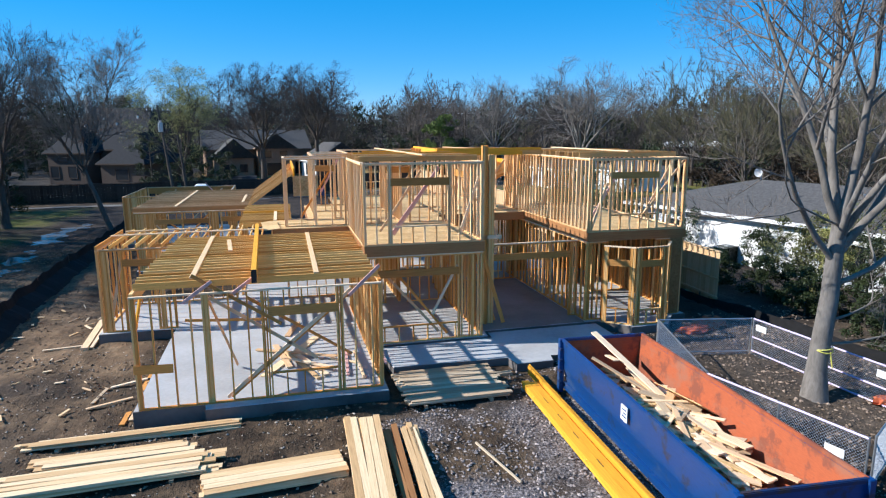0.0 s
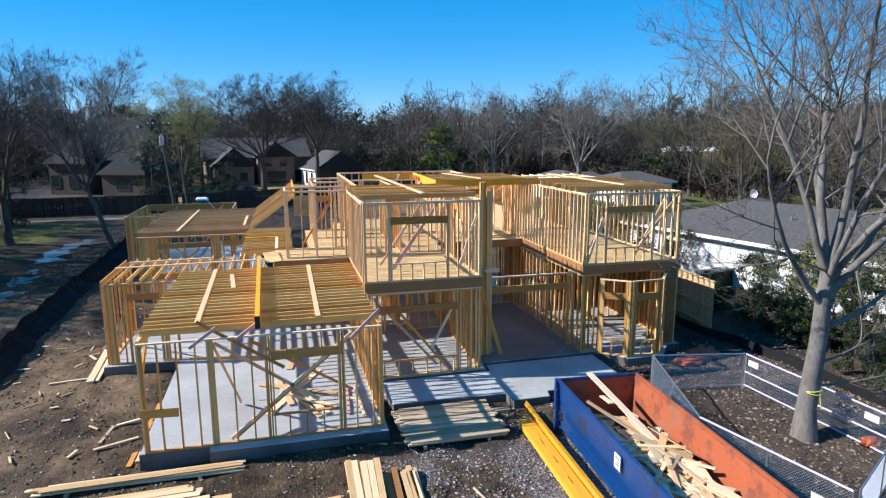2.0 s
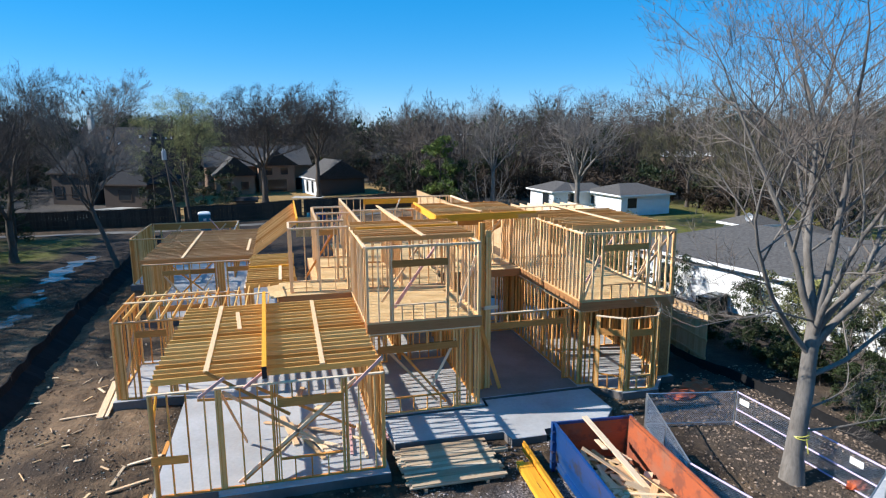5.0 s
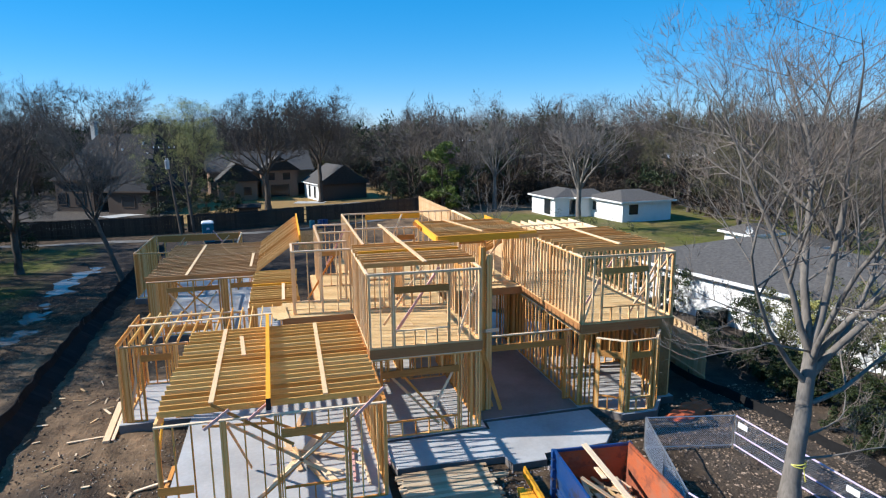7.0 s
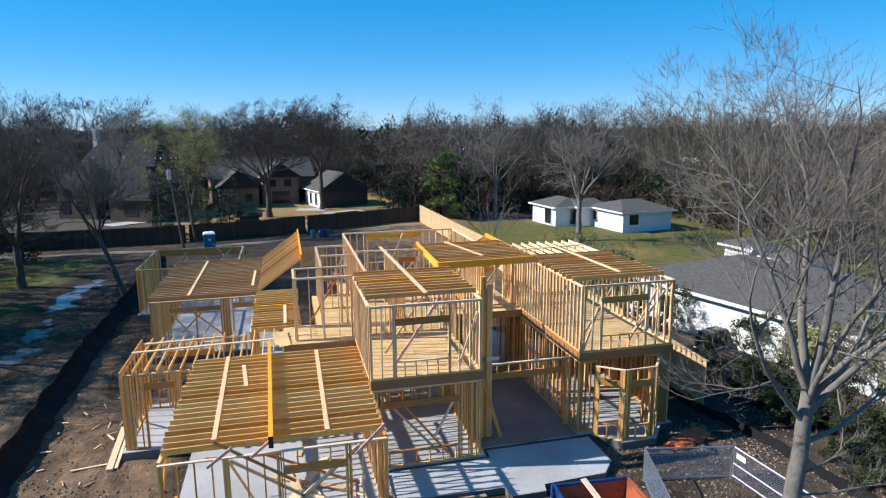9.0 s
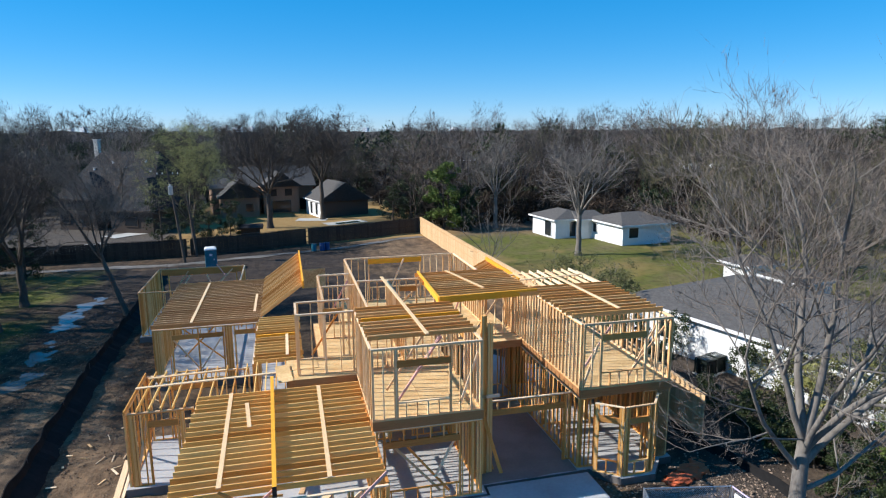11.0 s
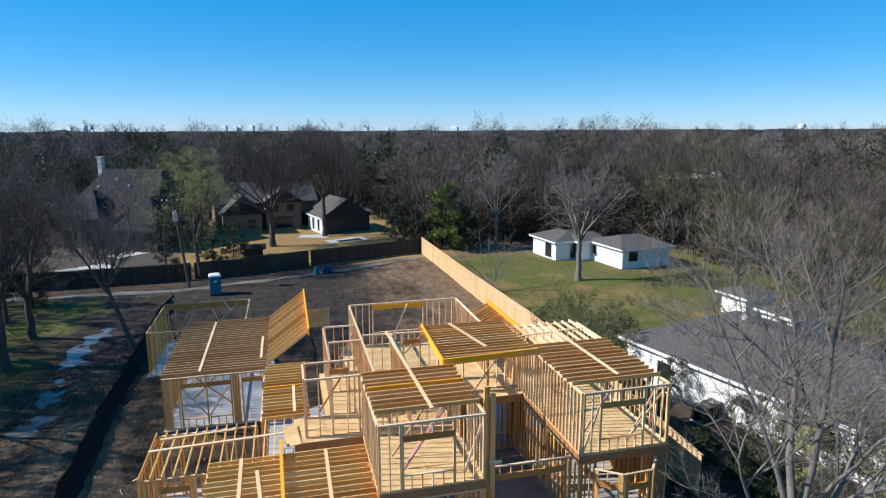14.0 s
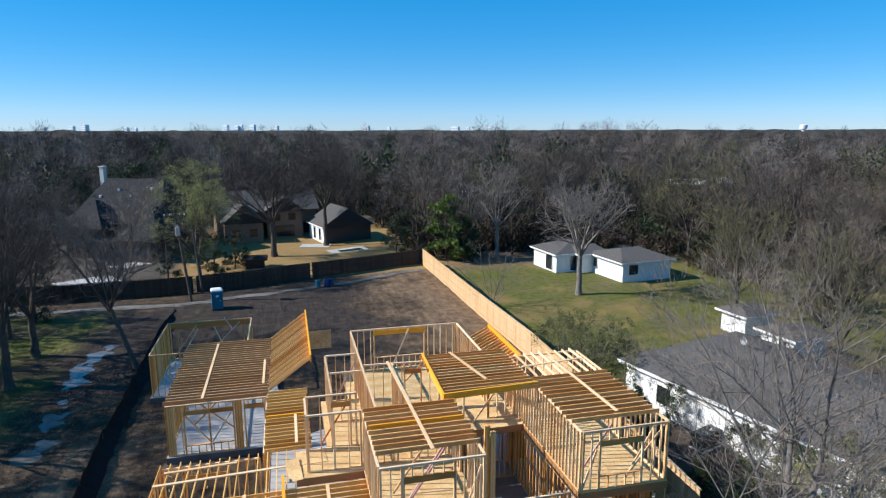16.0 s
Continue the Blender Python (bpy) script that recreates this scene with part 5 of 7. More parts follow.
drum(0.3, 52.2, TEAL, "dark teal plastic drum at a lane edge")
drum(1.25, 52.4, BARREL, "blue plastic drum at a lane edge")
drum(1.85, 52.7, BARREL, "blue plastic drum at a lane edge")


def pile_of_mesh():
    base = thing("orange_net_heap", (13.2, -0.4, gz(13.2, -0.4)), "crumpled orange safety netting on shaded soil", "netting")
    for k, (ox, oy, w) in enumerate(((0, 0, 0.5), (-1.1, -0.4, 0.4), (0.6, 0.5, 0.35))):
        bm = bmesh.new()
        bmesh.ops.create_icosphere(bm, subdivisions=3, radius=1.0)
        for v in bm.verts:
            f = 1 + 0.45 * noise.noise(v.co * 2.2 + Vector((k * 7, 0, 0)))
            v.co = Vector((v.co.x * w * 1.5 * f + ox, v.co.y * w * f + oy, max(0.0, v.co.z) * w * 0.55 * f))
        part("fold", bm, ORANGE, base)
    return base


pile_of_mesh()


def net_scrap(x, y):
    base = thing("orange_net_scrap", (x, y, gz(x, y)), "small crumpled scrap of orange safety netting on soil", "netting")
    bm = bmesh.new()
    bmesh.ops.create_icosphere(bm, subdivisions=3, radius=1.0)
    for v in bm.verts:
        f = 1 + 0.5 * noise.noise(v.co * 2.6)
        v.co = Vector((v.co.x * 0.34 * f, v.co.y * 0.2 * f, max(0.0, v.co.z) * 0.2 * f))
    part("fold", bm, ORANGE, base)
    return base


net_scrap(13.0, -7.85)


# ---- fences round the lot ----
def picket_fence(name, pts, h, material, label, cap=True, step=0.142, tone_post=None):
    (ax, ay) = pts[0]
    base = thing(name, (ax, ay, 0), label, "fence", "", "structure")
    for (x0, y0), (x1, y1) in zip(pts, pts[1:]):
        L = math.hypot(x1 - x0, y1 - y0)
        n = int(L / step)
        ux, uy = (x1 - x0) / L, (y1 - y0) / L
        for k in range(n):
            x, y = x0 + ux * step * k, y0 + uy * step * k
            g = gz(x, y)
            ob = new("picket", box_mesh(h, step * 0.97, 0.018, material))
            ob.parent = base
            ob.matrix_local = Matrix.Translation((x - ax, y - ay, g + h / 2 + 0.012 * math.sin(k * 2.3))) @ Matrix(((0, ux, uy, 0), (0, uy, -ux, 0), (1, 0, 0, 0), (0, 0, 0, 1)))
        for z in (0.35, h * 0.5, h - 0.3):
            g0, g1 = gz(x0, y0), gz(x1, y1)
            board("fence_rail", base, (x0 - ax + uy * 0.04, y0 - ay - ux * 0.04, g0 + z), (x1 - ax + uy * 0.04, y1 - ay - ux * 0.04, g1 + z), 0.04, 0.09, material)
        if cap:
            g0, g1 = gz(x0, y0), gz(x1, y1)
            board("cap_board", base, (x0 - ax, y0 - ay, g0 + h + 0.03), (x1 - ax, y1 - ay, g1 + h + 0.03), 0.13, 0.035, material)
    return base


picket_fence("new_wooden_fence", [(14.7, 60.0), (15.4, 36.4), (15.9, 24.0), (15.3, 10.0), (14.75, 1.2)], 2.25, FENCE_NEW, "new tan cedar picket fence with a cap board")
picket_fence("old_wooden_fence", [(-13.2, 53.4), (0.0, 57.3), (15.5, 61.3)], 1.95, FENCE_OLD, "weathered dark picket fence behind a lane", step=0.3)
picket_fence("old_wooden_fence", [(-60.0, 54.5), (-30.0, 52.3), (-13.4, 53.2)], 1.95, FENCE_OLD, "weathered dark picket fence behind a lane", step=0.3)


def sheet(name, outline, lift, material, label, category, step=1.0):
    """A thin sheet that follows the ground between corners of a quad strip: (left, right) points."""
    bm = bmesh.new()
    rows = []
    for (lx, ly), (rx, ry) in outline:
        rows.append([bm.verts.new((lx + (rx - lx) * t, ly + (ry - ly) * t, gz(lx + (rx - lx) * t, ly + (ry - ly) * t) + lift)) for t in np.linspace(0, 1, 6)])
    for a, b in zip(rows, rows[1:]):
        for i in range(5):
            bm.faces.new((a[i], a[i + 1], b[i + 1], b[i]))
    me = bpy.data.meshes.new(name)
    bm.to_mesh(me)
    bm.free()
    me.materials.append(material)
    me.polygons.foreach_set("use_smooth", np.ones(len(me.polygons), bool))
    return tagged(new(name, me), label, category, kind="structure")


def strip(pts, w, n=60, wob=0.25, seed=2):
    """Left and right edges along a smooth line."""
    r = random.Random(seed)
    out = []
    pts = [Vector((*p, 0)) for p in pts]
    seglen = [(b - a).length for a, b in zip(pts, pts[1:])]
    total = sum(seglen)
    for k in range(n + 1):
        s = total * k / n
        i = 0
        while i < len(seglen) - 1 and s > seglen[i]:
            s -= seglen[i]
            i += 1
        p = pts[i].lerp(pts[i + 1], s / seglen[i])
        d = (pts[i + 1] - pts[i]).normalized()
        side = Vector((-d.y, d.x, 0))
        a, b = w / 2 + r.uniform(-wob, wob), w / 2 + r.uniform(-wob, wob)
        out.append(((p + side * a)[:2], (p - side * b)[:2]))
    return out


sheet("lane", strip([(-70, 50.5), (-40, 49.5), (-26, 48.6), (-14, 48.2), (-6, 50.4), (4, 53.6), (14.2, 57.4)], 1.2), 0.05, LANE, "pale gravel lane crossing behind the lot", "lane")
WATER = Nodes("muddy_water").done((0.15, 0.135, 0.115), 0.16, spec=0.45)


def puddle(x0, x1, y0, y1, label):
    """A sheet of water that shows where the rut dips under it."""
    bm = bmesh.new()
    rows = [[bm.verts.new((x, y, water_level(x, y))) for x in np.linspace(x0, x1, 6)] for y in np.linspace(y0, y1, 24)]
    for a, b in zip(rows, rows[1:]):
        for i in range(5):
            bm.faces.new((a[i], a[i + 1], b[i + 1], b[i]))
    me = bpy.data.meshes.new("puddle")
    bm.to_mesh(me)
    bm.free()
    me.materials.append(WATER)
    return tagged(new("puddle", me), label, "puddle", kind="structure")


puddle(-21.0, -16.6, 13.0, 40.0, "long muddy puddle in a wheel rut")

# ---- houses around ----
def gable_roof(bm, x0, x1, y0, y1, z, rise, along="x", over=0.4, hip=0.0, t=0.12):
    """A roof with thickness; hip: how far the ridge ends draw in."""
    x0, x1, y0, y1 = x0 - over, x1 + over, y0 - over, y1 + over
    z = z - 0.02
    if along == "x":
        m = (y0 + y1) / 2
        ridge = ((x0 + hip, m), (x1 - hip, m))
        eaves = [(x0, y0), (x1, y0), (x1, y1), (x0, y1)]
    else:
        m = (x0 + x1) / 2
        ridge = ((m, y0 + hip), (m, y1 - hip))
        eaves = [(x1, y0), (x1, y1), (x0, y1), (x0, y0)]
    for dz in (0.0, t):
        e = [bm.verts.new((x, y, z + dz)) for x, y in eaves]
        r = [bm.verts.new((x, y, z + rise + dz)) for x, y in ridge]
        fs = [(e[0], e[1], r[1], r[0]), (e[2], e[3], r[0], r[1]), (e[1], e[2], r[1]), (e[3], e[0], r[0])]
        for f in fs:
            bm.faces.new(f if dz else f[::-1])
        if dz:
            for i in range(4):
                bm.faces.new((prev[i], prev[(i + 1) % 4], e[(i + 1) % 4], e[i]))
        prev = e


def house_window(parent, at, size, facing, frame_material=WHITE):
    """A window: frame bars round a pane. facing: unit x or y direction outwards."""
    (x, y, z), (w, h) = at, size
    fx, fy = facing
    sx, sy = -fy, fx
    a, b = (x - sx * w / 2, y - sy * w / 2, z + h + 0.04), (x + sx * w / 2, y + sy * w / 2, z + h + 0.04)
    fr = board("window", parent, a, b, 0.1, 0.09, frame_material)
    inv = board_pose(a, b).inverted()

    def sub(name, a, b, tw, th, m, up=(0, 0, 1)):
        ob = board(name, fr, a, b, tw, th, m, up=up)
        ob.matrix_local = inv @ board_pose(a, b, up)

    sub("sill", (x - sx * w / 2, y - sy * w / 2, z - 0.04), (x + sx * w / 2, y + sy * w / 2, z - 0.04), 0.12, 0.08, frame_material)
    for s in (-0.5, 0.5):
        sub("jamb", (x + sx * w * s, y + sy * w * s, z), (x + sx * w * s, y + sy * w * s, z + h), 0.1, 0.08, frame_material, up=(sx, sy, 0))
    sub("pane", (x - sx * w / 2, y - sy * w / 2, z + h / 2), (x + sx * w / 2, y + sy * w / 2, z + h / 2), 0.03, h, GLASS)
    return fr


def house(name, at, label, blocks, wall, roof, windows=(), turn=0.0, chimneys=(), trim=WHITE):
    """blocks: (x0, x1, y0, y1, eave, rise, along, hip)."""
    base = thing(name, (*at, gz(*at)), label, "house", "", "", turn)
    for x0, x1, y0, y1, eave, rise, along, hip in blocks:
        w = box_part("wall", (x0, y0, -0.3), (x1, y1, eave), wall, base)
        if not hip:
            bm = bmesh.new()
            if along == "x":
                tri = [[(x, y0, eave - 0.03), (x, y1, eave - 0.03), (x, (y0 + y1) / 2, eave + rise * 0.93)] for x in (x0, x1)]
            else:
                tri = [[(x0, y, eave - 0.03), (x1, y, eave - 0.03), ((x0 + x1) / 2, y, eave + rise * 0.93)] for y in (y0, y1)]
            a, b = [[bm.verts.new(p) for p in t] for t in tri]
            bm.faces.new(a)
            bm.faces.new(b[::-1])
            for i in range(3):
                bm.faces.new((a[i], b[i], b[(i + 1) % 3], a[(i + 1) % 3]))
            part("gable", bm, wall, base)
        bm = bmesh.new()
        gable_roof(bm, x0, x1, y0, y1, eave, rise, along, 0.45, hip)
        part("roof", bm, roof, base)
        for (ax, ay), (bx, by) in (((x0 - 0.45, y0 - 0.46), (x1 + 0.45, y0 - 0.46)), ((x0 - 0.46, y0 - 0.45), (x0 - 0.46, y1 + 0.45))):
            if not hip and (ay == by) == (along == "y"):
                continue
            board("fascia", base, (ax, ay, eave), (bx, by, eave), 0.03, 0.2, trim)
    for at2, size, facing in windows:
        house_window(base, at2, size, facing, trim)
    for (x, y), w, z0, z1 in chimneys:
        box_part("chimney", (x - w, y - w, z0), (x + w, y + w, z1), GRANITE, base, "pale stone chimney", chamfer=0.03)
        box_part("chimney_cap", (x - w - 0.1, y - w - 0.1, z1), (x + w + 0.1, y + w + 0.1, z1 + 0.15), GRANITE, base)
    return base


neighbour = house("neighbour_house", (24.0, -2.6), "low white house with long grey shingle roof", [(0.0, 11.5, 0.0, 18.8, 2.75, 1.45, "y", 5.0)], SIDING, SHINGLE, [((-0.04, 5.2, 0.9), (1.5, 1.2), (-1, 0)), ((-0.04, 15.4, 0.9), (1.2, 1.2), (-1, 0))], turn=14.0)
dish = bmesh.new()
rings = [[dish.verts.new((-0.24 * u * u + 0.1, 0.28 * u * math.cos(a), 0.28 * u * math.sin(a))) for a in np.linspace(0, math.tau, 16, endpoint=False)] for u in (0.15, 0.5, 0.8, 1.0)]
for lo, hi in zip(rings, rings[1:]):
    for i in range(16):
        dish.faces.new((lo[i], lo[(i + 1) % 16], hi[(i + 1) % 16], hi[i]))
dish.faces.new(rings[0][::-1])
bmesh.ops.solidify(dish, geom=dish.faces[:], thickness=0.02)
bmesh.ops.translate(dish, vec=(5.6, 14.0, 4.75), verts=dish.verts)
part("satellite_dish", dish, WHITE, neighbour, "white satellite dish on the roof")
mast = bmesh.new()
tube(mast, [(5.75, 14.0, 4.1), (5.75, 14.0, 4.6), (5.66, 14.0, 4.75)], 0.03, 8)
part("dish_mast", mast, STEEL, neighbour)
for k, (x, y, h) in enumerate(((3.2, 10.0, 0.35), (4.0, 7.0, 0.3), (2.6, 5.0, 0.3))):
    pipe = bmesh.new()
    z = 2.75 + 1.45 * (x + 0.45) / 6.2
    tube(pipe, [(x, y, z - 0.1), (x, y, z + h)], 0.06, 8)
    part("vent_pipe", pipe, STEEL, neighbour)
house("white_outbuilding", (34.6, 17.6), "small white stepped outbuilding with grey roof behind a house", [(1.0, 4.6, 0.2, 3.4, 2.0, 0.7, "x", 1.2), (2.4, 5.6, 6.4, 9.2, 2.0, 0.7, "x", 1.2)], SIDING, SHINGLE, [((0.96, 1.2, 0.9), (0.8, 0.8), (-1, 0))], turn=6.0)
house("white_cottage", (30.6, 43.6), "white cottage with grey hip roof across a lawn", [(3.4, 7.0, 6.6, 11.0, 2.3, 0.8, "x", 0.6), (0.5, 6.0, 7.6, 13.6, 2.3, 0.95, "y", 2.2), (5.3, 12.3, 0.3, 7.4, 2.3, 1.05, "x", 2.6)], SIDING, SHINGLE, [((0.47, 9.4, 0.1), (1.7, 1.9), (-1, 0)), ((3.0, 7.57, 0.1), (1.0, 1.9), (0, -1)), ((6.8, 0.27, 0.8), (1.4, 1.2), (0, -1)), ((5.27, 6.0, 0.8), (0.9, 1.1), (-1, 0))], turn=6.0)
rear_house = house("big_rear_house", (-28.6, 80.0), "large two-storey house with steep dark roof", [(-6.5, 8.0, 0.0, 12.0, 4.8, 6.0, "x", 2.8), (-5.0, 1.0, -3.0, 4.0, 4.4, 3.6, "y", 3.6), (4.0, 10.5, -4.0, 6.0, 3.0, 4.2, "y", 4.6)], BRICK_DARK, SHINGLE_DARK, [((-4.0, -3.04, 1.0), (1.4, 1.6), (0, -1)), ((-1.2, -3.04, 1.0), (1.4, 1.6), (0, -1)), ((-2.6, -3.04, 3.3), (1.6, 1.2), (0, -1)), ((2.2, -0.04, 1.0), (1.2, 1.6), (0, -1)), ((7.2, -4.04, 0.9), (2.0, 1.4), (0, -1))], chimneys=[((-5.2, 6.4), 0.36, 0.0, 12.6)], trim=BRICK_DARK, turn=-24.0)
for x, y, z in ((-3.5, 3.2, 8.4), (-1.0, 4.2, 9.4), (1.6, 3.4, 8.6), (4.4, 4.4, 9.6), (6.0, 3.0, 8.0), (0.2, -0.6, 5.6), (-2.4, 2.2, 7.2), (5.4, -1.2, 4.4)):
    bm = bmesh.new()
    tube(bm, [(x, y, z - 0.9), (x, y, z), (x, y, z + 0.12)], [0.16, 0.16, 0.26], 8)
    part("roof_vent", bm, SIDING, rear_house)
house("tan_rear_house", (-9.0, 87.0), "tan brick house with several pale gables", [(-5.0, 12.0, 4.0, 14.0, 4.4, 3.2, "x", 0.0), (-4.0, 2.0, -1.0, 6.0, 3.2, 3.0, "y", 0.0), (3.0, 9.0, 1.5, 6.0, 4.6, 2.4, "y", 0.0)], BRICK_TAN, SHINGLE_PALE, [((-2.4, -1.04, 0.9), (1.3, 1.3), (0, -1)), ((0.4, -1.04, 0.9), (1.3, 1.3), (0, -1)), ((4.6, 1.46, 3.0), (1.3, 1.2), (0, -1)), ((7.2, 1.46, 3.0), (1.3, 1.2), (0, -1)), ((6.0, 1.46, 0.2), (3.2, 2.0), (0, -1)), ((10.5, 3.96, 0.2), (2.0, 2.0), (0, -1))], turn=9, trim=BRICK_TAN)
# dark masonry puts tree shade into the walls; the white panel puts in sunlight
garage = house("dark_gabled_garage", (2.9, 81.4), "brick outbuilding, darkened for tree shade, with a wide pale-eaved gable", [(0.0, 8.2, 0.0, 7.5, 2.7, 2.9, "y", 0.0)], BRICK_DARK, SHINGLE_PALE, [((-0.1, 2.0, 0.4), (1.1, 1.9), (-1, 0)), ((-0.1, 4.6, 0.4), (1.1, 1.9), (-1, 0))], turn=16, trim=SIDING)
box_part("side_wall", (-0.07, 0.0, -0.3), (-0.006, 7.5, 2.5), SIDING, garage, "white side panel with sunlight put into its colour")

# patio, pool and paving behind the rear fence
for pts, w in (([(-1.0, 80.5), (3.6, 79.5)], 3.0), ([(3.0, 74.0), (9.0, 75.5)], 3.4), ([(-30, 60.5), (-24.5, 64.0)], 4.6), ([(-26, 70), (-20, 76)], 3.0)):
    sheet("patio", strip(pts, w, 4, 0.05), 0.05, PAVING, "pale concrete paving behind a rear fence", "patio")
POOL = Nodes("pool_water").done((0.02, 0.06, 0.055), 0.03, spec=0.6)
sheet("pool", strip([(4.6, 74.0), (8.2, 74.8)], 1.9, 10, 0.03), 0.075, POOL, "small dark pool set in pale paving", "pool")
house("garden_shed", (-8.6, 65.0), "small dark wooden garden box by a lawn", [(0.0, 2.4, 0.0, 1.6, 1.2, 0.4, "x", 0.0)], FENCE_OLD, SHINGLE_DARK, trim=FENCE_OLD)


def utility_pole(x, y, h, lean, label, box=False, arm=True):
    base = thing("utility_pole", (x, y, gz(x, y)), label, "utility pole", "utility poles")
    top = (lean[0], lean[1], h)
    bm = bmesh.new()
    tube(bm, [(0, 0, -0.3), (lean[0] * 0.5, lean[1] * 0.5, h * 0.5), top], [0.16, 0.13, 0.1], 10)
    part("pole", bm, BARK_DARK, base)
    if arm:
        board("crossarm", base, (top[0] - 1.1, top[1], h - 0.6), (top[0] + 1.1, top[1], h - 0.6), 0.1, 0.12, BARK_DARK)
        for s in (-1.0, -0.5, 0.5, 1.0):
            bm = bmesh.new()
            tube(bm, [(top[0] + s, top[1], h - 0.54), (top[0] + s, top[1], h - 0.36)], [0.05, 0.03], 8)
            part("insulator", bm, WHITE, base)
    if box:
        f = 0.78
        px, py = lean[0] * f, lean[1] * f - 0.34
        can = bmesh.new()
        tube(can, [(px, py, h * f - 0.5), (px, py, h * f - 0.46), (px, py, h * f + 0.4), (px, py, h * f + 0.45)], [0.2, 0.24, 0.24, 0.16], 16)
        part("transformer", can, STEEL, base, "grey steel transformer can")
        for s in (-0.08, 0.08):
            bm = bmesh.new()
            tube(bm, [(px + s, py, h * f + 0.45), (px + s, py, h * f + 0.65)], 0.03, 8)
            part("bushing", bm, WHITE, base)
    return base


utility_pole(-13.4, 49.5, 10.0, (-1.1, 0.4), "dark leaning wooden utility pole with grey transformer", True)
utility_pole(-12.6, 52.8, 7.0, (-0.6, 0.0), "thin pale leaning service pole", arm=False)
utility_pole(22.3, 64.0, 10.0, (0.1, 0), "dark wooden utility pole with crossarm")


# ---- trees ----
def grow(seed, height, trunk_r, fork, leaders, counts, spread=0.55, rise=0.35, lengths=(0.62, 0.36, 0.24, 0.16), wiggle=0.12, lean=(0, 0), first=(), clear=0.15, stout=0.0125):
    """Branches of a bare tree: a list of (level, points, radii). fork: height of the first fork over the height.
    first: extra low limbs as (height share, heading in degrees, length, rise, radius)."""
    r = random.Random(seed)
    out = []

    def stem(level, p, d, length, r0, r1, n, up):
        pts, rad = [p.copy()], [r0]
        d = d.normalized()
        for i in range(n):
            d = (d + Vector((r.gauss(0, wiggle), r.gauss(0, wiggle), r.gauss(0, wiggle) + up))).normalized()
            p = p + d * (length / n)
            pts.append(p.copy())
            rad.append(r0 + (r1 - r0) * (i + 1) / n)
        out.append((level, pts, rad))
        return pts, rad, d

    base = Vector((0, 0, -0.15))
    top = Vector((lean[0], lean[1], height * fork))
    n = 5
    tp = [base.lerp(top, i / n) + Vector((r.gauss(0, 0.03), r.gauss(0, 0.03), 0)) * (0 < i < n) * height * 0.08 for i in range(n + 1)]
    tr = [trunk_r * (1.45 if i == 0 else 1.08 - 0.35 * i / n) for i in range(n + 1)]
    out.append((0, tp, tr))
    tops = [(tp[-1], k, tr[-1]) for k in range(leaders)]

    def sprout(level, pts, rad, length):
        if level > len(counts):
            return
        k = counts[level - 1]
        k = max(1, round(k * r.uniform(0.75, 1.25)))
        for i in range(k):
            t = (0.22 + 0.78 * (i + r.random()) / k) if level > 1 else (clear + (1 - clear) * (i + r.random()) / k)
            s = min(t, 0.999) * (len(pts) - 1)
            a = int(s)
            p = pts[a].lerp(pts[a + 1], s - a)
            rr = rad[a] + (rad[a + 1] - rad[a]) * (s - a)
            along = (pts[a + 1] - pts[a]).normalized()
            side = Vector((r.gauss(0, 1), r.gauss(0, 1), r.gauss(0, 0.6)))
            side = (side - along * side.dot(along)).normalized()
            d = along * r.uniform(0.45, 0.9) + side * r.uniform(0.6, 1.0) + Vector((0, 0, rise * 0.35))
            ll = length * lengths[min(level, len(lengths) - 1)] / lengths[min(level - 1, len(lengths) - 1)] * r.uniform(0.65, 1.25) * (1.12 - 0.45 * t)
            r0 = min(rr * 0.66, max(0.0055, ll * stout))
            segs = 4 if level == 1 else 3 if level == 2 else 2 if level == 3 else 1
            q, qr, _ = stem(level + 1, p, d, ll, r0, max(0.0035, r0 * 0.35), segs, rise * 0.10)
            sprout(level + 1, q, qr, ll)

    for share, heading, length, up, r0 in first:
        p = base.lerp(top, share)
        h = radians(heading)
        q, qr, _ = stem(1, p, Vector((math.cos(h), math.sin(h), up)), length, r0, 0.006, 9, 0.02)
        if r0 > 0.032:
            sprout(1 if r0 > 0.042 else 2, q, qr, length * (0.62 if r0 > 0.042 else 0.4))
    for p, k, r0 in tops:
        h = math.tau * (k + r.uniform(-0.25, 0.25)) / leaders
        tilt = spread * r.uniform(0.55, 1.3) if k else spread * 0.25
        d = Vector((math.cos(h) * tilt, math.sin(h) * tilt, 1.0))
        length = height * (1 - fork) * r.uniform(0.85, 1.1) / max(0.8, d.normalized().z ** 0.3)
        q, qr, _ = stem(1, p - Vector((0, 0, r.uniform(0, 0.12) * height * fork)), d, length, r0 * r.uniform(0.5, 0.68), 0.018, 7, rise * 0.08)
        sprout(1, q, qr, length * lengths[0])
    return out


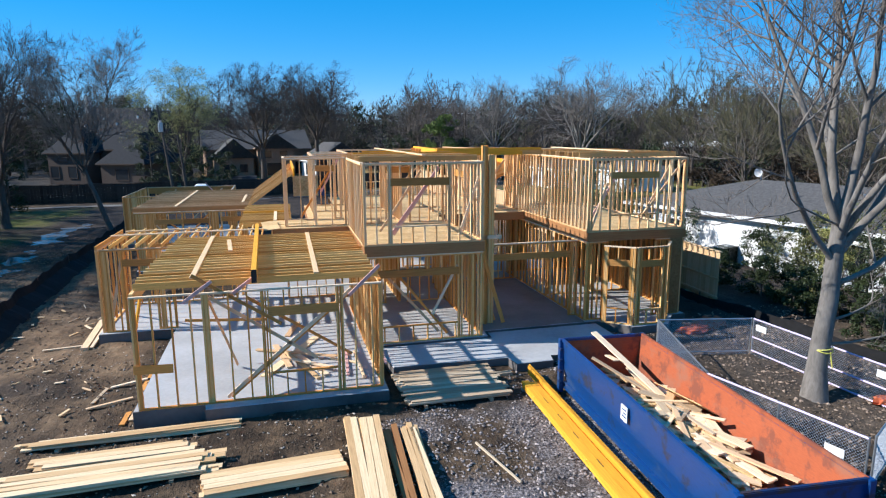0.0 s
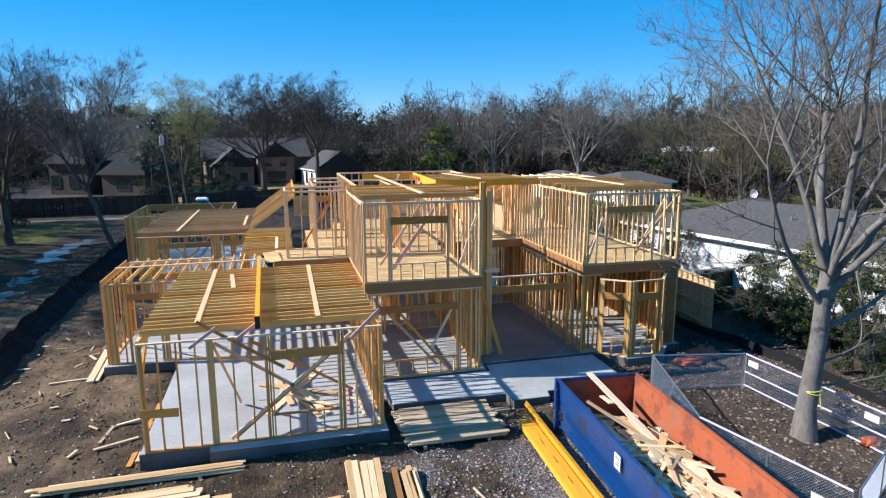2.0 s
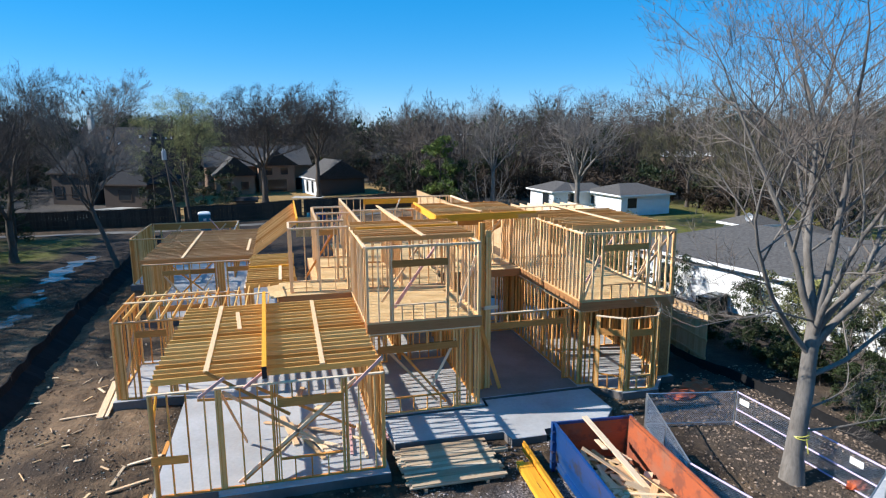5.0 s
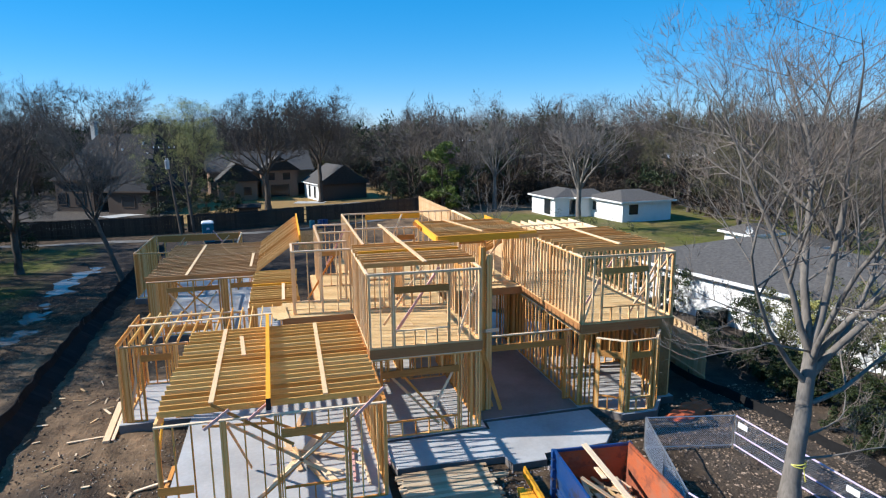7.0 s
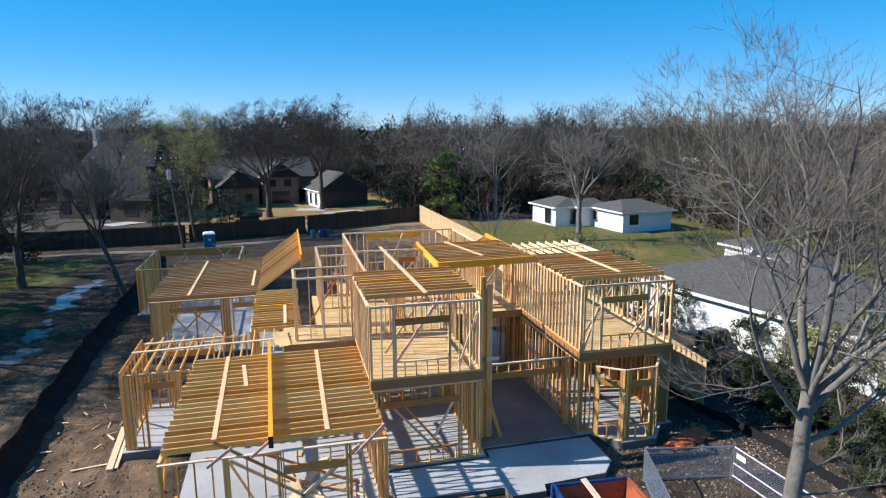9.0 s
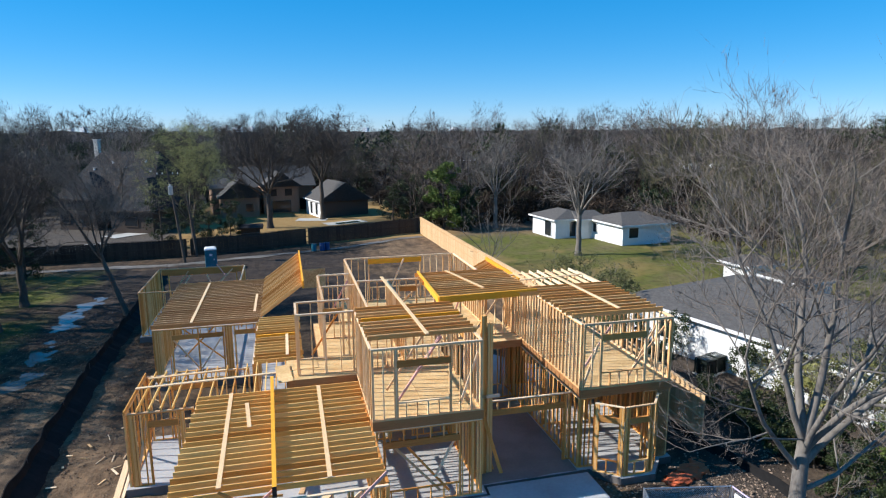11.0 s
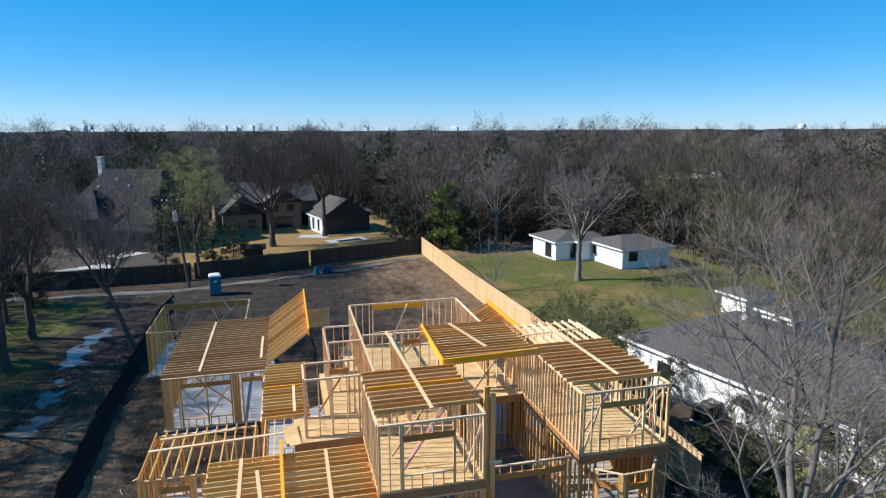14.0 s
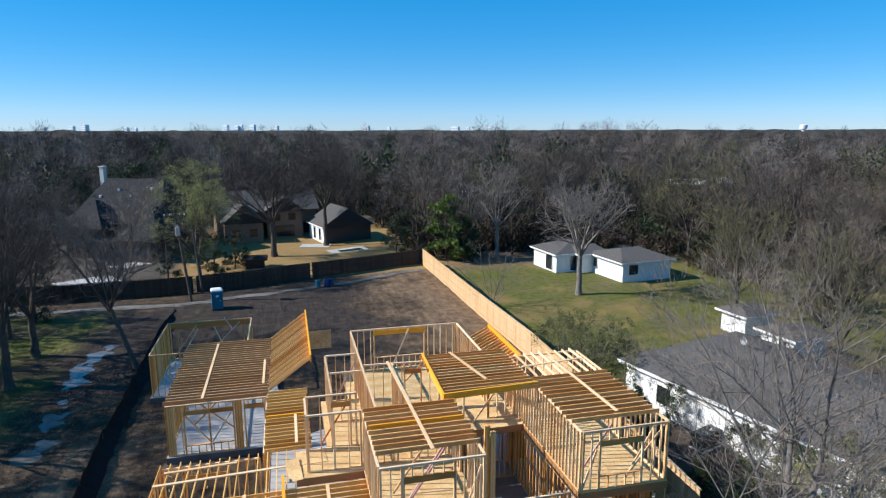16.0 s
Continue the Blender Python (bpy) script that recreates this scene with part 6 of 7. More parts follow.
def dome(stems, height, width, base=0.25):
    """Cuts the limbs off where they leave a rounded, slightly uneven crown."""
    mid = height * (base + 1) / 2
    half = height * (1 - base) / 2
    kept = []
    for k, (level, pts, rad) in enumerate(stems):
        last = len(pts)
        if level:
            for i, p in enumerate(pts):
                a = math.atan2(p.y, p.x)
                swell = 1.0 + 0.10 * math.sin(3 * a + p.z * 0.5) + 0.07 * math.sin(7 * a - p.z * 0.9) + 0.05 * math.sin(k * 1.7)
                u = (p.x ** 2 + p.y ** 2) / (width / 2 * swell) ** 2 + (max(0.0, p.z - mid) / (half * (0.9 + 0.1 * swell))) ** 2
                if u > 1.0:
                    last = i
                    break
        if last > 1:
            cut = last < len(pts)
            kept.append((level, pts[:last], [v * (1.0 - 0.88 * ((i + 1) / last) ** 2 if cut else 1.0) for i, v in enumerate(rad[:last])]))
    return kept


def limbs_mesh(name, stems, levels, sides, material, thick=1.0):
    """One mesh out of the stems of the given levels."""
    vs, fs = [], []
    for level, pts, rad in stems:
        if level not in levels:
            continue
        n = sides[min(level, len(sides) - 1)]
        start = len(vs)
        if n == 1:
            # finest twigs: one slim blade for each length
            for i in range(len(pts) - 1):
                d = (pts[i + 1] - pts[i]).normalized()
                s = d.cross(Vector((0.3 + 0.5 * math.sin(start * 1.7), math.cos(start * 2.3), 0.5))).normalized() * (rad[i] * thick)
                vs += [tuple(pts[i] - s), tuple(pts[i] + s), tuple(pts[i + 1])]
                fs.append((len(vs) - 3, len(vs) - 2, len(vs) - 1))
            continue
        for i, p in enumerate(pts):
            d = (pts[min(i + 1, len(pts) - 1)] - pts[max(i - 1, 0)]).normalized()
            s = d.cross(Vector((0.3, 0.2, 0.93)) if abs(d.z) < 0.9 else Vector((1, 0.1, 0))).normalized()
            t = s.cross(d)
            for k in range(n):
                a = k * math.tau / n
                w = rad[i] * thick
                vs.append(tuple(p + s * (math.cos(a) * w) + t * (math.sin(a) * w)))
        for i in range(len(pts) - 1):
            for k in range(n):
                a, b = start + i * n + k, start + i * n + (k + 1) % n
                fs.append((a, b, b + n, a + n))
    me = bpy.data.meshes.new(name)
    me.from_pydata(vs, [], fs)
    me.materials.append(material)
    me.polygons.foreach_set("use_smooth", np.ones(len(fs), bool))
    return me


def twig_mesh(name, stems, seed, per, length, width, material, low=0.0):
    """Fine twigs of a crown, each a slim blade, set along the limbs."""
    q = np.random.RandomState(seed)
    at, ways = [], []
    for level, pts, rad in stems:
        if level < 2:
            continue
        for a, b in zip(pts, pts[1:]):
            if level > 2:
                at.append(a)
                ways.append((b - a).normalized())
            at += [a.lerp(b, t) for t in q.rand(per)]
            ways += [(b - a).normalized()] * per
    at, ways = np.array([tuple(p) for p in at]), np.array([tuple(p) for p in ways])
    n = len(at)
    out = at * np.array([1, 1, 0.3])
    out /= np.linalg.norm(out, axis=1)[:, None] + 1e-6
    way = ways * 0.55 + out * 0.35 + q.normal(size=(n, 3)) * 0.38 + np.array([0, 0, 0.4])
    way /= np.linalg.norm(way, axis=1)[:, None]
    side = np.cross(way, q.normal(size=(n, 3)))
    side /= np.linalg.norm(side, axis=1)[:, None]
    tip = at + way * length * (0.4 + 0.9 * q.rand(n, 1))
    co = np.stack([at - side * width, at + side * width, tip], 1).reshape(-1, 3)
    me = bpy.data.meshes.new(name)
    me.from_pydata(co.tolist(), [], np.arange(3 * n).reshape(-1, 3).tolist())
    me.materials.append(material)
    return me


def bare_tree(name, at, label, stems, group="", bark_mat=BARK, twig_mat=TWIG, split=2, turn=0.0, sides=(10, 7, 5, 3, 1, 1), thick=1.0, spray=None):
    base = thing(name, (*at, gz(*at)), label, "tree", group, turn=turn)
    for part_name, levels, mat in (("trunk", range(0, split + 1), bark_mat), ("crown", range(split + 1, 9), twig_mat)):
        me = limbs_mesh(part_name, stems, levels, sides, mat, thick if part_name == "crown" else 1.0)
        ob = new(part_name, me)
        ob.parent = base
    if spray:
        every, length, width = spray
        new("twig_spray", twig_mesh("twig_spray", [s for k, s in enumerate(stems) if s[0] > 2 and k % every == 0], 8, 1, length, width, twig_mat)).parent = base
    return base


# cooling units beside the neighbouring wall
def condenser(x, y, turn):
    base = thing("air_conditioner", (x, y, gz(x, y)), "dark louvred cooling unit on soil beside a white wall", "air conditioner", "cooling units", turn=turn)
    w, h = 0.40, 0.98
    box_part("pad", (-0.48, -0.48, -0.12), (0.48, 0.48, 0.06), PAVING, base, "concrete pad", chamfer=0.01)
    box_part("core", (-w + 0.05, -w + 0.05, 0.06), (w - 0.05, w - 0.05, h - 0.06), CONDENSER, base)
    for sx in (-1, 1):
        for sy in (-1, 1):
            box_part("corner_post", (sx * w - 0.03, sy * w - 0.03, 0.06), (sx * w + 0.03, sy * w + 0.03, h - 0.04), CONDENSER, base, chamfer=0.006)
    for k in range(11):
        z = 0.13 + 0.07 * k
        for s in (-1, 1):
            board("louvre", base, (-w + 0.03, s * w, z), (w - 0.03, s * w, z), 0.045, 0.012, CONDENSER)
            board("louvre", base, (s * w, -w + 0.03, z), (s * w, w - 0.03, z), 0.045, 0.012, CONDENSER)
    box_part("top_panel", (-w - 0.03, -w - 0.03, h - 0.04), (w + 0.03, w + 0.03, h), CONDENSER, base, chamfer=0.012)
    for r in (0.10, 0.20, 0.30):
        bm = bmesh.new()
        tube(bm, [(r * math.cos(a), r * math.sin(a), h + 0.02) for a in np.linspace(0, math.tau, 25)], 0.012, 5)
        part("fan_guard", bm, STEEL_GUARD, base, "pale wire ring")
    return base


for x, y in ((19.95, 8.0), (20.9, 8.35)):
    condenser(x, y, 14.0)

# the large tree inside the wire fence
big = grow(24, 14.4, 0.265, 0.335, 0, (8, 6, 5, 3), rise=0.36, lengths=(0.56, 0.40, 0.27, 0.17, 0.10), wiggle=0.095, lean=(0.3, 0.1), clear=0.24, stout=0.0115,
           first=((0.80, 176, 7.8, 1.35, 0.09), (0.97, 150, 8.8, 2.3, 0.11), (1.0, 110, 9.2, 5.0, 0.14), (1.0, 15, 9.2, 3.4, 0.13), (0.86, 338, 9.2, 1.3, 0.115), (0.92, 280, 9.0, 1.4, 0.10), (0.95, 60, 9.0, 1.6, 0.10),
                  (0.9, 225, 8.8, 1.9, 0.095), (0.82, 4, 8.6, 0.9, 0.095), (1.0, 186, 7.2, 0.26, 0.030), (0.67, 352, 5.6, 0.35, 0.08), (0.46, 8, 3.8, 0.16, 0.041), (0.34, 345, 3.6, 0.05, 0.041)))
near_tree = bare_tree("bare_tree", (11.6, -6.9), "large bare grey tree inside a wire fence", big, "bare trees", BARK, TWIG, sides=(14, 10, 6, 3, 1, 1), thick=1.2, spray=(1, 0.45, 0.0045))
bm = bmesh.new()
for k in range(2):
    tube(bm, [(0.15 + 0.24 * math.cos(a), 0.035 + 0.24 * math.sin(a), 1.40 + 0.03 * k + 0.05 * math.sin(a + 2.4 * k)) for a in np.linspace(0, math.tau, 25)], 0.016, 5)
tube(bm, [(0.15 + 0.03 * k, -0.21 - 0.012 * k, 1.40 - 0.16 * k) for k in range(4)], 0.017, 5)
part("tape_band", bm, YELLOW_TAPE, near_tree, "yellow caution tape round the trunk")

# single trees that stand out
SIDE_STEMS = grow(5, 16.0, 0.36, 0.24, 8, (9, 7, 6, 2), 0.6, lengths=(0.6, 0.36, 0.22, 0.13, 0.07))
shade_tree = bare_tree("bare_tree", (-34.0, 14.5), "dark bare tree beyond rough grass", SIDE_STEMS, "bare trees", BARK_DARK, TWIG_DARK, thick=1.7, spray=(2, 0.5, 0.012))
for x, y, turn in ((-33.5, 24.5, 200), (-39.0, 29.0, 140)):
    copy_thing(shade_tree, pose(x, y, gz(x, y), 0, 0, turn))
bare_tree("bare_tree", (-23.2, 28.6), "dark bare tree on rough grass", grow(5, 14.5, 0.32, 0.28, 7, (8, 7, 6, 2), 0.55, lengths=(0.6, 0.34, 0.2, 0.11, 0.06)), "bare trees", BARK_DARK, TWIG_DARK, thick=1.35, spray=(2, 0.5, 0.009))
bare_tree("bare_tree", (-23.6, 35.0), "dark bare tree on rough grass", grow(6, 15.0, 0.3, 0.25, 6, (8, 6, 6, 3), 0.55, lengths=(0.6, 0.34, 0.2, 0.11, 0.06)), "bare trees", BARK_DARK, TWIG_DARK, thick=1.35, spray=(2, 0.5, 0.009))
bare_tree("bare_tree", (-29.0, 31.0), "dark bare tree on rough grass", grow(16, 15.0, 0.32, 0.3, 6, (8, 6, 5, 3), 0.55, lengths=(0.6, 0.34, 0.2, 0.11, 0.06)), "bare trees", BARK_DARK, TWIG_DARK, thick=1.35, spray=(2, 0.5, 0.009))
bare_tree("bare_tree", (-15.0, 30.6), "slender leaning bare tree beside a silt fence", grow(8, 13.5, 0.19, 0.36, 7, (9, 7, 6, 3), 0.62, lengths=(0.6, 0.34, 0.2, 0.1, 0.06), lean=(-1.8, 1.2)), "bare trees", BARK_DARK, TWIG, thick=1.35, spray=(2, 0.5, 0.009))
bare_tree("bare_tree", (-26.0, 19.0), "dark bare tree on rough grass", grow(18, 12.5, 0.28, 0.28, 6, (8, 7, 6, 2), 0.55, lengths=(0.6, 0.34, 0.2, 0.11, 0.06)), "bare trees", BARK_DARK, TWIG_DARK, thick=1.35, spray=(2, 0.5, 0.009))
bud_stems = dome(grow(9, 16.6, 0.26, 0.2, 10, (10, 7, 6), 0.6, lengths=(0.5, 0.3, 0.18, 0.1)), 15.2, 11.0, 0.12)
budding = bare_tree("budding_tree", (-13.5, 57.5), "tall tree with yellow-green buds behind a fence", bud_stems, "", BARK_DARK, TWIG_DARK)
bare_tree("bare_tree", (-5.0, 72.7), "spreading bare tree on a straw-coloured lawn", dome(grow(10, 17.6, 0.42, 0.30, 9, (11, 8, 7, 3), 0.75, lengths=(0.6, 0.36, 0.22, 0.12, 0.07)), 17.0, 17.0, 0.22), "bare trees", BARK_DARK, TWIG_DARK, thick=1.7, spray=(3, 0.6, 0.016))
bare_tree("bare_tree", (3.0, 80.0), "spreading bare tree on a straw-coloured lawn", dome(grow(11, 19.4, 0.36, 0.34, 9, (11, 8, 7, 3), 0.65, lengths=(0.6, 0.36, 0.22, 0.12, 0.07)), 18.3, 15.0, 0.25), "bare trees", BARK_DARK, TWIG_DARK, thick=1.7, spray=(3, 0.6, 0.016))
bare_tree("bare_tree", (28.3, 40.8), "pale bare tree on a green lawn", dome(grow(12, 15.5, 0.32, 0.30, 8, (10, 8, 7, 3), 0.6, lengths=(0.6, 0.36, 0.22, 0.12, 0.07)), 15.0, 12.0, 0.22), "bare trees", BARK, TWIG_PALE, thick=1.8)
bare_tree("small_bare_tree", (17.6, 39.0), "small many-stemmed bare tree beside a fence", grow(13, 6.5, 0.09, 0.06, 7, (6, 5, 4), 0.6, lengths=(0.55, 0.34, 0.2, 0.1)), "", BARK, TWIG_PALE)
bare_tree("bare_tree", (26.0, 62.0), "tall bare tree behind a lawn", dome(grow(14, 15.5, 0.3, 0.3, 7, (9, 7, 6, 3), 0.55, lengths=(0.6, 0.36, 0.22, 0.12, 0.07)), 14.5, 11.0, 0.22), "bare trees", BARK, TWIG_PALE, thick=1.7)


def leaf_cloud(name, parent, clumps, per, size, material, seed):
    """Leaves as small bent blades about clump middles: (x, y, z, radius)."""
    r = np.random.RandomState(seed)
    vs, fs = [], []
    for x, y, z, rad in clumps:
        p = r.normal(size=(per, 3))
        p = p / np.linalg.norm(p, axis=1)[:, None] * (r.rand(per, 1) ** 0.4) * rad * np.array([1, 1, 0.8]) + np.array([x, y, z])
        a = r.normal(size=(per, 3))
        a /= np.linalg.norm(a, axis=1)[:, None]
        b = np.cross(a, r.normal(size=(per, 3)))
        b /= np.linalg.norm(b, axis=1)[:, None]
        s = size * (0.6 + 0.8 * r.rand(per, 1))
        quad = np.stack([p - a * s, p - b * s * 0.45, p + a * s, p + b * s * 0.45], 1).reshape(-1, 3)
        o = len(vs)
        vs += quad.tolist()
        fs += [(o + 4 * i, o + 4 * i + 1, o + 4 * i + 2, o + 4 * i + 3) for i in range(per)]
    me = bpy.data.meshes.new(name)
    me.from_pydata(vs, [], fs)
    me.materials.append(material)
    ob = new(name, me)
    ob.parent = parent
    return ob


def stem_tips(stems, levels, count, seed, rad):
    r = random.Random(seed)
    tips = [pts[-1] for level, pts, rads in stems if level in levels]
    return [(*r.choice(tips), r.uniform(0.6, 1.2) * rad) for k in range(count)]


leaf_cloud("budding_crown", budding, stem_tips(bud_stems, (3, 4), 1900, 4, 0.5), 17, 0.055, LEAF_OLIVE, 4)


def evergreen(at, height, width, material, label, seed, shape="round", per=60, clumps=60, size=0.16, name="evergreen_tree"):
    base = thing(name, (*at, gz(*at)), label, "tree" if height > 4.5 else "shrub", "evergreens")
    r = random.Random(seed)
    stems = [(0, [Vector((0, 0, -0.1)), Vector((r.uniform(-0.2, 0.2), 0, height * 0.5)), Vector((0, 0, height * 0.92))], [height * 0.02, height * 0.014, 0.02])]
    for k in range(12):
        h = r.uniform(0.15, 0.8) * height
        a = r.uniform(0, math.tau)
        stems.append((1, [Vector((0, 0, h)), Vector((math.cos(a), math.sin(a), 0)) * width * 0.4 + Vector((0, 0, h + 0.1 * height))], [height * 0.008, 0.008]))
    ob = new("trunk", limbs_mesh("trunk", stems, range(3), (7, 4), BARK_DARK))
    ob.parent = base
    cs = []
    lobes = []
    for k in range(9):
        t = 0.1 + 0.85 * k / 8
        w = width / 2 * ((1 - t) ** 0.8 if shape == "cone" else math.sin(math.pi * (0.12 + 0.83 * t)) ** 0.6)
        a = k * 2.4 + r.uniform(-0.5, 0.5)
        lobes.append((math.cos(a) * w * r.uniform(0.35, 0.8), math.sin(a) * w * r.uniform(0.35, 0.8), height * t, width * r.uniform(0.16, 0.27)))
    for k in range(clumps):
        x, y, z, q = lobes[k % 9]
        d = Vector((r.gauss(0, 1), r.gauss(0, 1), r.gauss(0, 0.8))).normalized() * q * r.random() ** 0.4
        cs.append((x + d.x, y + d.y, max(0.12 * height * r.random(), min(height, z + d.z)), max(0.2, width * r.uniform(0.06, 0.13))))
    leaf_cloud("foliage", base, cs, per, size, material, seed)
    return base


r = random.Random(31)
evergreen((18.6, 62.5), 9.0, 6.0, LEAF_BRIGHT, "broad green evergreen tree at a lot corner", 3, "round", 130, 100, 0.12)
evergreen((20.9, 61.4), 6.0, 4.5, LEAF, "dark green evergreen at a lot corner", 4, "round", 120, 60, 0.12)
evergreen((-28.5, 95.0), 12.5, 12.0, LEAF, "tall dark evergreen behind a roof", 5, "round", 130, 170, 0.13)
evergreen((-38.0, 96.0), 11.5, 12.0, LEAF, "tall dark evergreen behind a roof", 6, "round", 130, 170, 0.13)
for k, (x, y, h, w, m) in enumerate((                                     (17.8, 11.5, 2.6, 2.0, LEAF), (17.2, 8.5, 2.0, 2.0, LEAF), (17.2, 4.4, 1.6, 2.0, LEAF), (17.6, 2.0, 1.7, 2.2, LEAF), (17.4, -0.6, 1.7, 2.0, LEAF), (18.2, 0.8, 1.6, 2.2, LEAF), (18.0, -1.6, 2.2, 2.0, LEAF), (17.0, -5.2, 1.4, 2.2, LEAF), (17.4, -3.8, 2.2, 2.2, LEAF), (18.4, -0.6, 4.0, 2.0, LEAF_OLIVE), (17.8, -8.8, 4.2, 3.2, LEAF_BRIGHT), (19.6, -10.4, 5.0, 3.6, LEAF), (18.4, -2.4, 3.4, 2.6, LEAF), (18.6, -5.0, 4.6, 3.2, LEAF_BRIGHT), (17.6, -7.0, 3.4, 2.6, LEAF), (18.6, -8.2, 5.2, 3.6, LEAF), (20.2, -5.4, 5.5, 3.6, LEAF), (16.8, -10.2, 3.4, 3.0, LEAF),
                                     (-27.2, 45.5, 7.0, 5.5, LEAF), (-31.0, 42.0, 9.0, 6.5, LEAF), (-33.0, 48.5, 7.5, 6.0, LEAF), (-40.0, 46.0, 9.0, 7.0, LEAF), (-37.0, 35.0, 8.5, 6.5, LEAF), (-35.0, 28.5, 7.0, 5.5, LEAF), (-17.5, 60.0, 6.5, 5.0, LEAF), (-12.0, 61.0, 5.4, 4.4, LEAF), (-10.0, 65.5, 4.6, 4.0, LEAF), (-15.0, 68.0, 6.5, 5.0, LEAF), (-22.0, 80.0, 3.6, 4.0, LEAF), (12.5, 68.0, 6.0, 5.0, LEAF), (15.5, 70.0, 7.0, 5.5, LEAF))):
    evergreen((x, y), h, w, m, "dense green shrub beside a fence" if h < 4.5 else "dense green evergreen beside a fence", 60 + k, "round", 150 if y < 30 else 110, 46, 0.045 if y < 30 else 0.085, "evergreen_shrub" if h < 4.5 else "evergreen_tree")

def loose_shrub(at, height, width, material, label, seed, leaves=16, clumps=150, size=0.055, rad=0.3, category="shrub"):
    """Many thin stems with a ragged, airy leaf cover."""
    stems = dome(grow(seed, height * 1.15, 0.03 + 0.008 * height, 0.06, 8, (6, 4, 3), 0.5 + 0.42 * width / height, lengths=(0.55, 0.36, 0.22, 0.12)), height, width * 1.1, 0.02)
    base = bare_tree("loose_shrub", at, label, stems, "loose shrubs", BARK, TWIG_OLIVE, sides=(6, 4, 3, 1, 1, 1), thick=1.3)
    leaf_cloud("foliage", base, stem_tips(stems, (2, 3, 4), clumps, seed, rad), leaves, size, material, seed)
    return base


for k, (x, y, h, w, m) in enumerate(((17.9, 22.8, 5.0, 5.4, LEAF_SCRUB), (19.8, 20.2, 5.0, 5.2, LEAF_SCRUB), (17.9, 18.0, 4.6, 4.4, LEAF_SCRUB), (18.6, 15.4, 4.0, 3.6, LEAF_SCRUB), (22.0, 22.4, 3.2, 4.6, LEAF_SCRUB), (18.3, 26.0, 2.8, 3.6, LEAF_SCRUB), (21.2, 18.6, 3.0, 3.0, LEAF),
                                     (19.8, 10.6, 3.0, 1.8, LEAF), (20.9, 6.2, 2.6, 1.2, LEAF), (21.4, 4.0, 3.6, 2.2, LEAF_SCRUB), (22.0, 1.2, 4.6, 3.0, LEAF_SCRUB), (21.0, -1.6, 5.0, 3.6, LEAF_SCRUB), (19.4, 2.6, 2.4, 2.6, LEAF_SCRUB), (20.6, -4.4, 6.4, 4.6, LEAF_SCRUB), (23.4, -4.0, 7.4, 5.0, LEAF_SCRUB), (22.4, -7.2, 7.0, 5.0, LEAF_SCRUB), (19.2, -7.0, 4.6, 4.0, LEAF_BRIGHT), (25.6, -6.0, 8.0, 5.6, LEAF_SCRUB))):
    loose_shrub((x, y), h, w, m, "loose olive-green shrub with bare stems beside a fence", 140 + k, 18, 110 if h < 3.5 else 170 if h < 5.5 else 300, 0.06, 0.3 if h < 5 else 0.42)


# woods behind: a few grown shapes, planted many times
VARIANTS = []
for k in range(6):
    tall = 13.0 + k % 3
    stems = dome(grow(40 + k, tall, 0.24, 0.18 + 0.04 * (k % 3), 8, (9, 5), 0.68 + 0.14 * (k % 2), lengths=(0.62, 0.38, 0.22)), tall * 0.98, (10.5, 12.0, 9.5, 12.5, 11.0, 9.0)[k], 0.16)
    tree = thing("woodland_tree", (-60 - 9 * k, 118, gz(-60 - 9 * k, 118)), "leafless brown woodland tree", "tree", "woodland trees")
    new("trunk", limbs_mesh("trunk", stems, range(0, 3), (6, 3, 3, 3), BARK_DARK, 0.85)).parent = tree
    new("crown", twig_mesh("crown", stems, k, 7, 0.66, 0.017, (TWIG_DARK, TWIG_PALE, TWIG_DARK, TWIG_RED, TWIG_OLIVE, TWIG_DARK)[k])).parent = tree
    VARIANTS.append(tree)


def free(x, y):
    """Whether a woodland tree may stand there."""
    if y < 58 and -34 < x < 44:
        return False
    if -44 < x < 14 and 50 < y < 104:
        return False
    if 14 <= x < 48 and y < 63:
        return False
    return True


def clearing(x, y):
    """An open street between the woods with low houses on it."""
    dx, dy = x + 2.7, y + 20.7
    depth = dx * 0.244 + dy * 0.97
    side = (dx * 0.97 - dy * 0.244) / depth
    return 118 < depth < 186 and 0.34 < side < 0.50


r = random.Random(77)
planted = []
while len(planted) < 76:
    d = 36 + 130 * r.random() ** 1.3
    a = radians(r.uniform(26, 122))
    x, y = -2 + d * math.cos(a) * 1.15, 2 + d * math.sin(a)
    if not free(x, y) or clearing(x, y) or any((x - u) ** 2 + (y - v) ** 2 < 52 for u, v in planted):
        continue
    planted.append((x, y))
    src = VARIANTS[r.randrange(6)] if x < 60 or r.random() < 0.4 else VARIANTS[3]
    s = r.uniform(0.82, 1.2) if r.random() < 0.86 else r.uniform(1.22, 1.38)
    ob = copy_thing(src, pose(x, y, gz(x, y) - 0.2, 0, 0, r.uniform(0, 360)))
    ob.scale = (s, s, s * r.uniform(0.9, 1.1))


for k, (t, d) in enumerate(((-0.42, 135), (-0.36, 150), (-0.17, 128), (0.03, 150), (0.16, 138), (0.22, 120), (0.37, 130), (0.46, 118), (0.58, 140))):
    x, y = -2.7 + d * (0.244 + t * 0.97), -20.7 + d * (0.97 - t * 0.244)
    ob = copy_thing(VARIANTS[k % 6], pose(x, y, gz(x, y) - 0.2, 0, 0, 70 * k))
    ob.scale = (1.2, 1.2, 1.15)
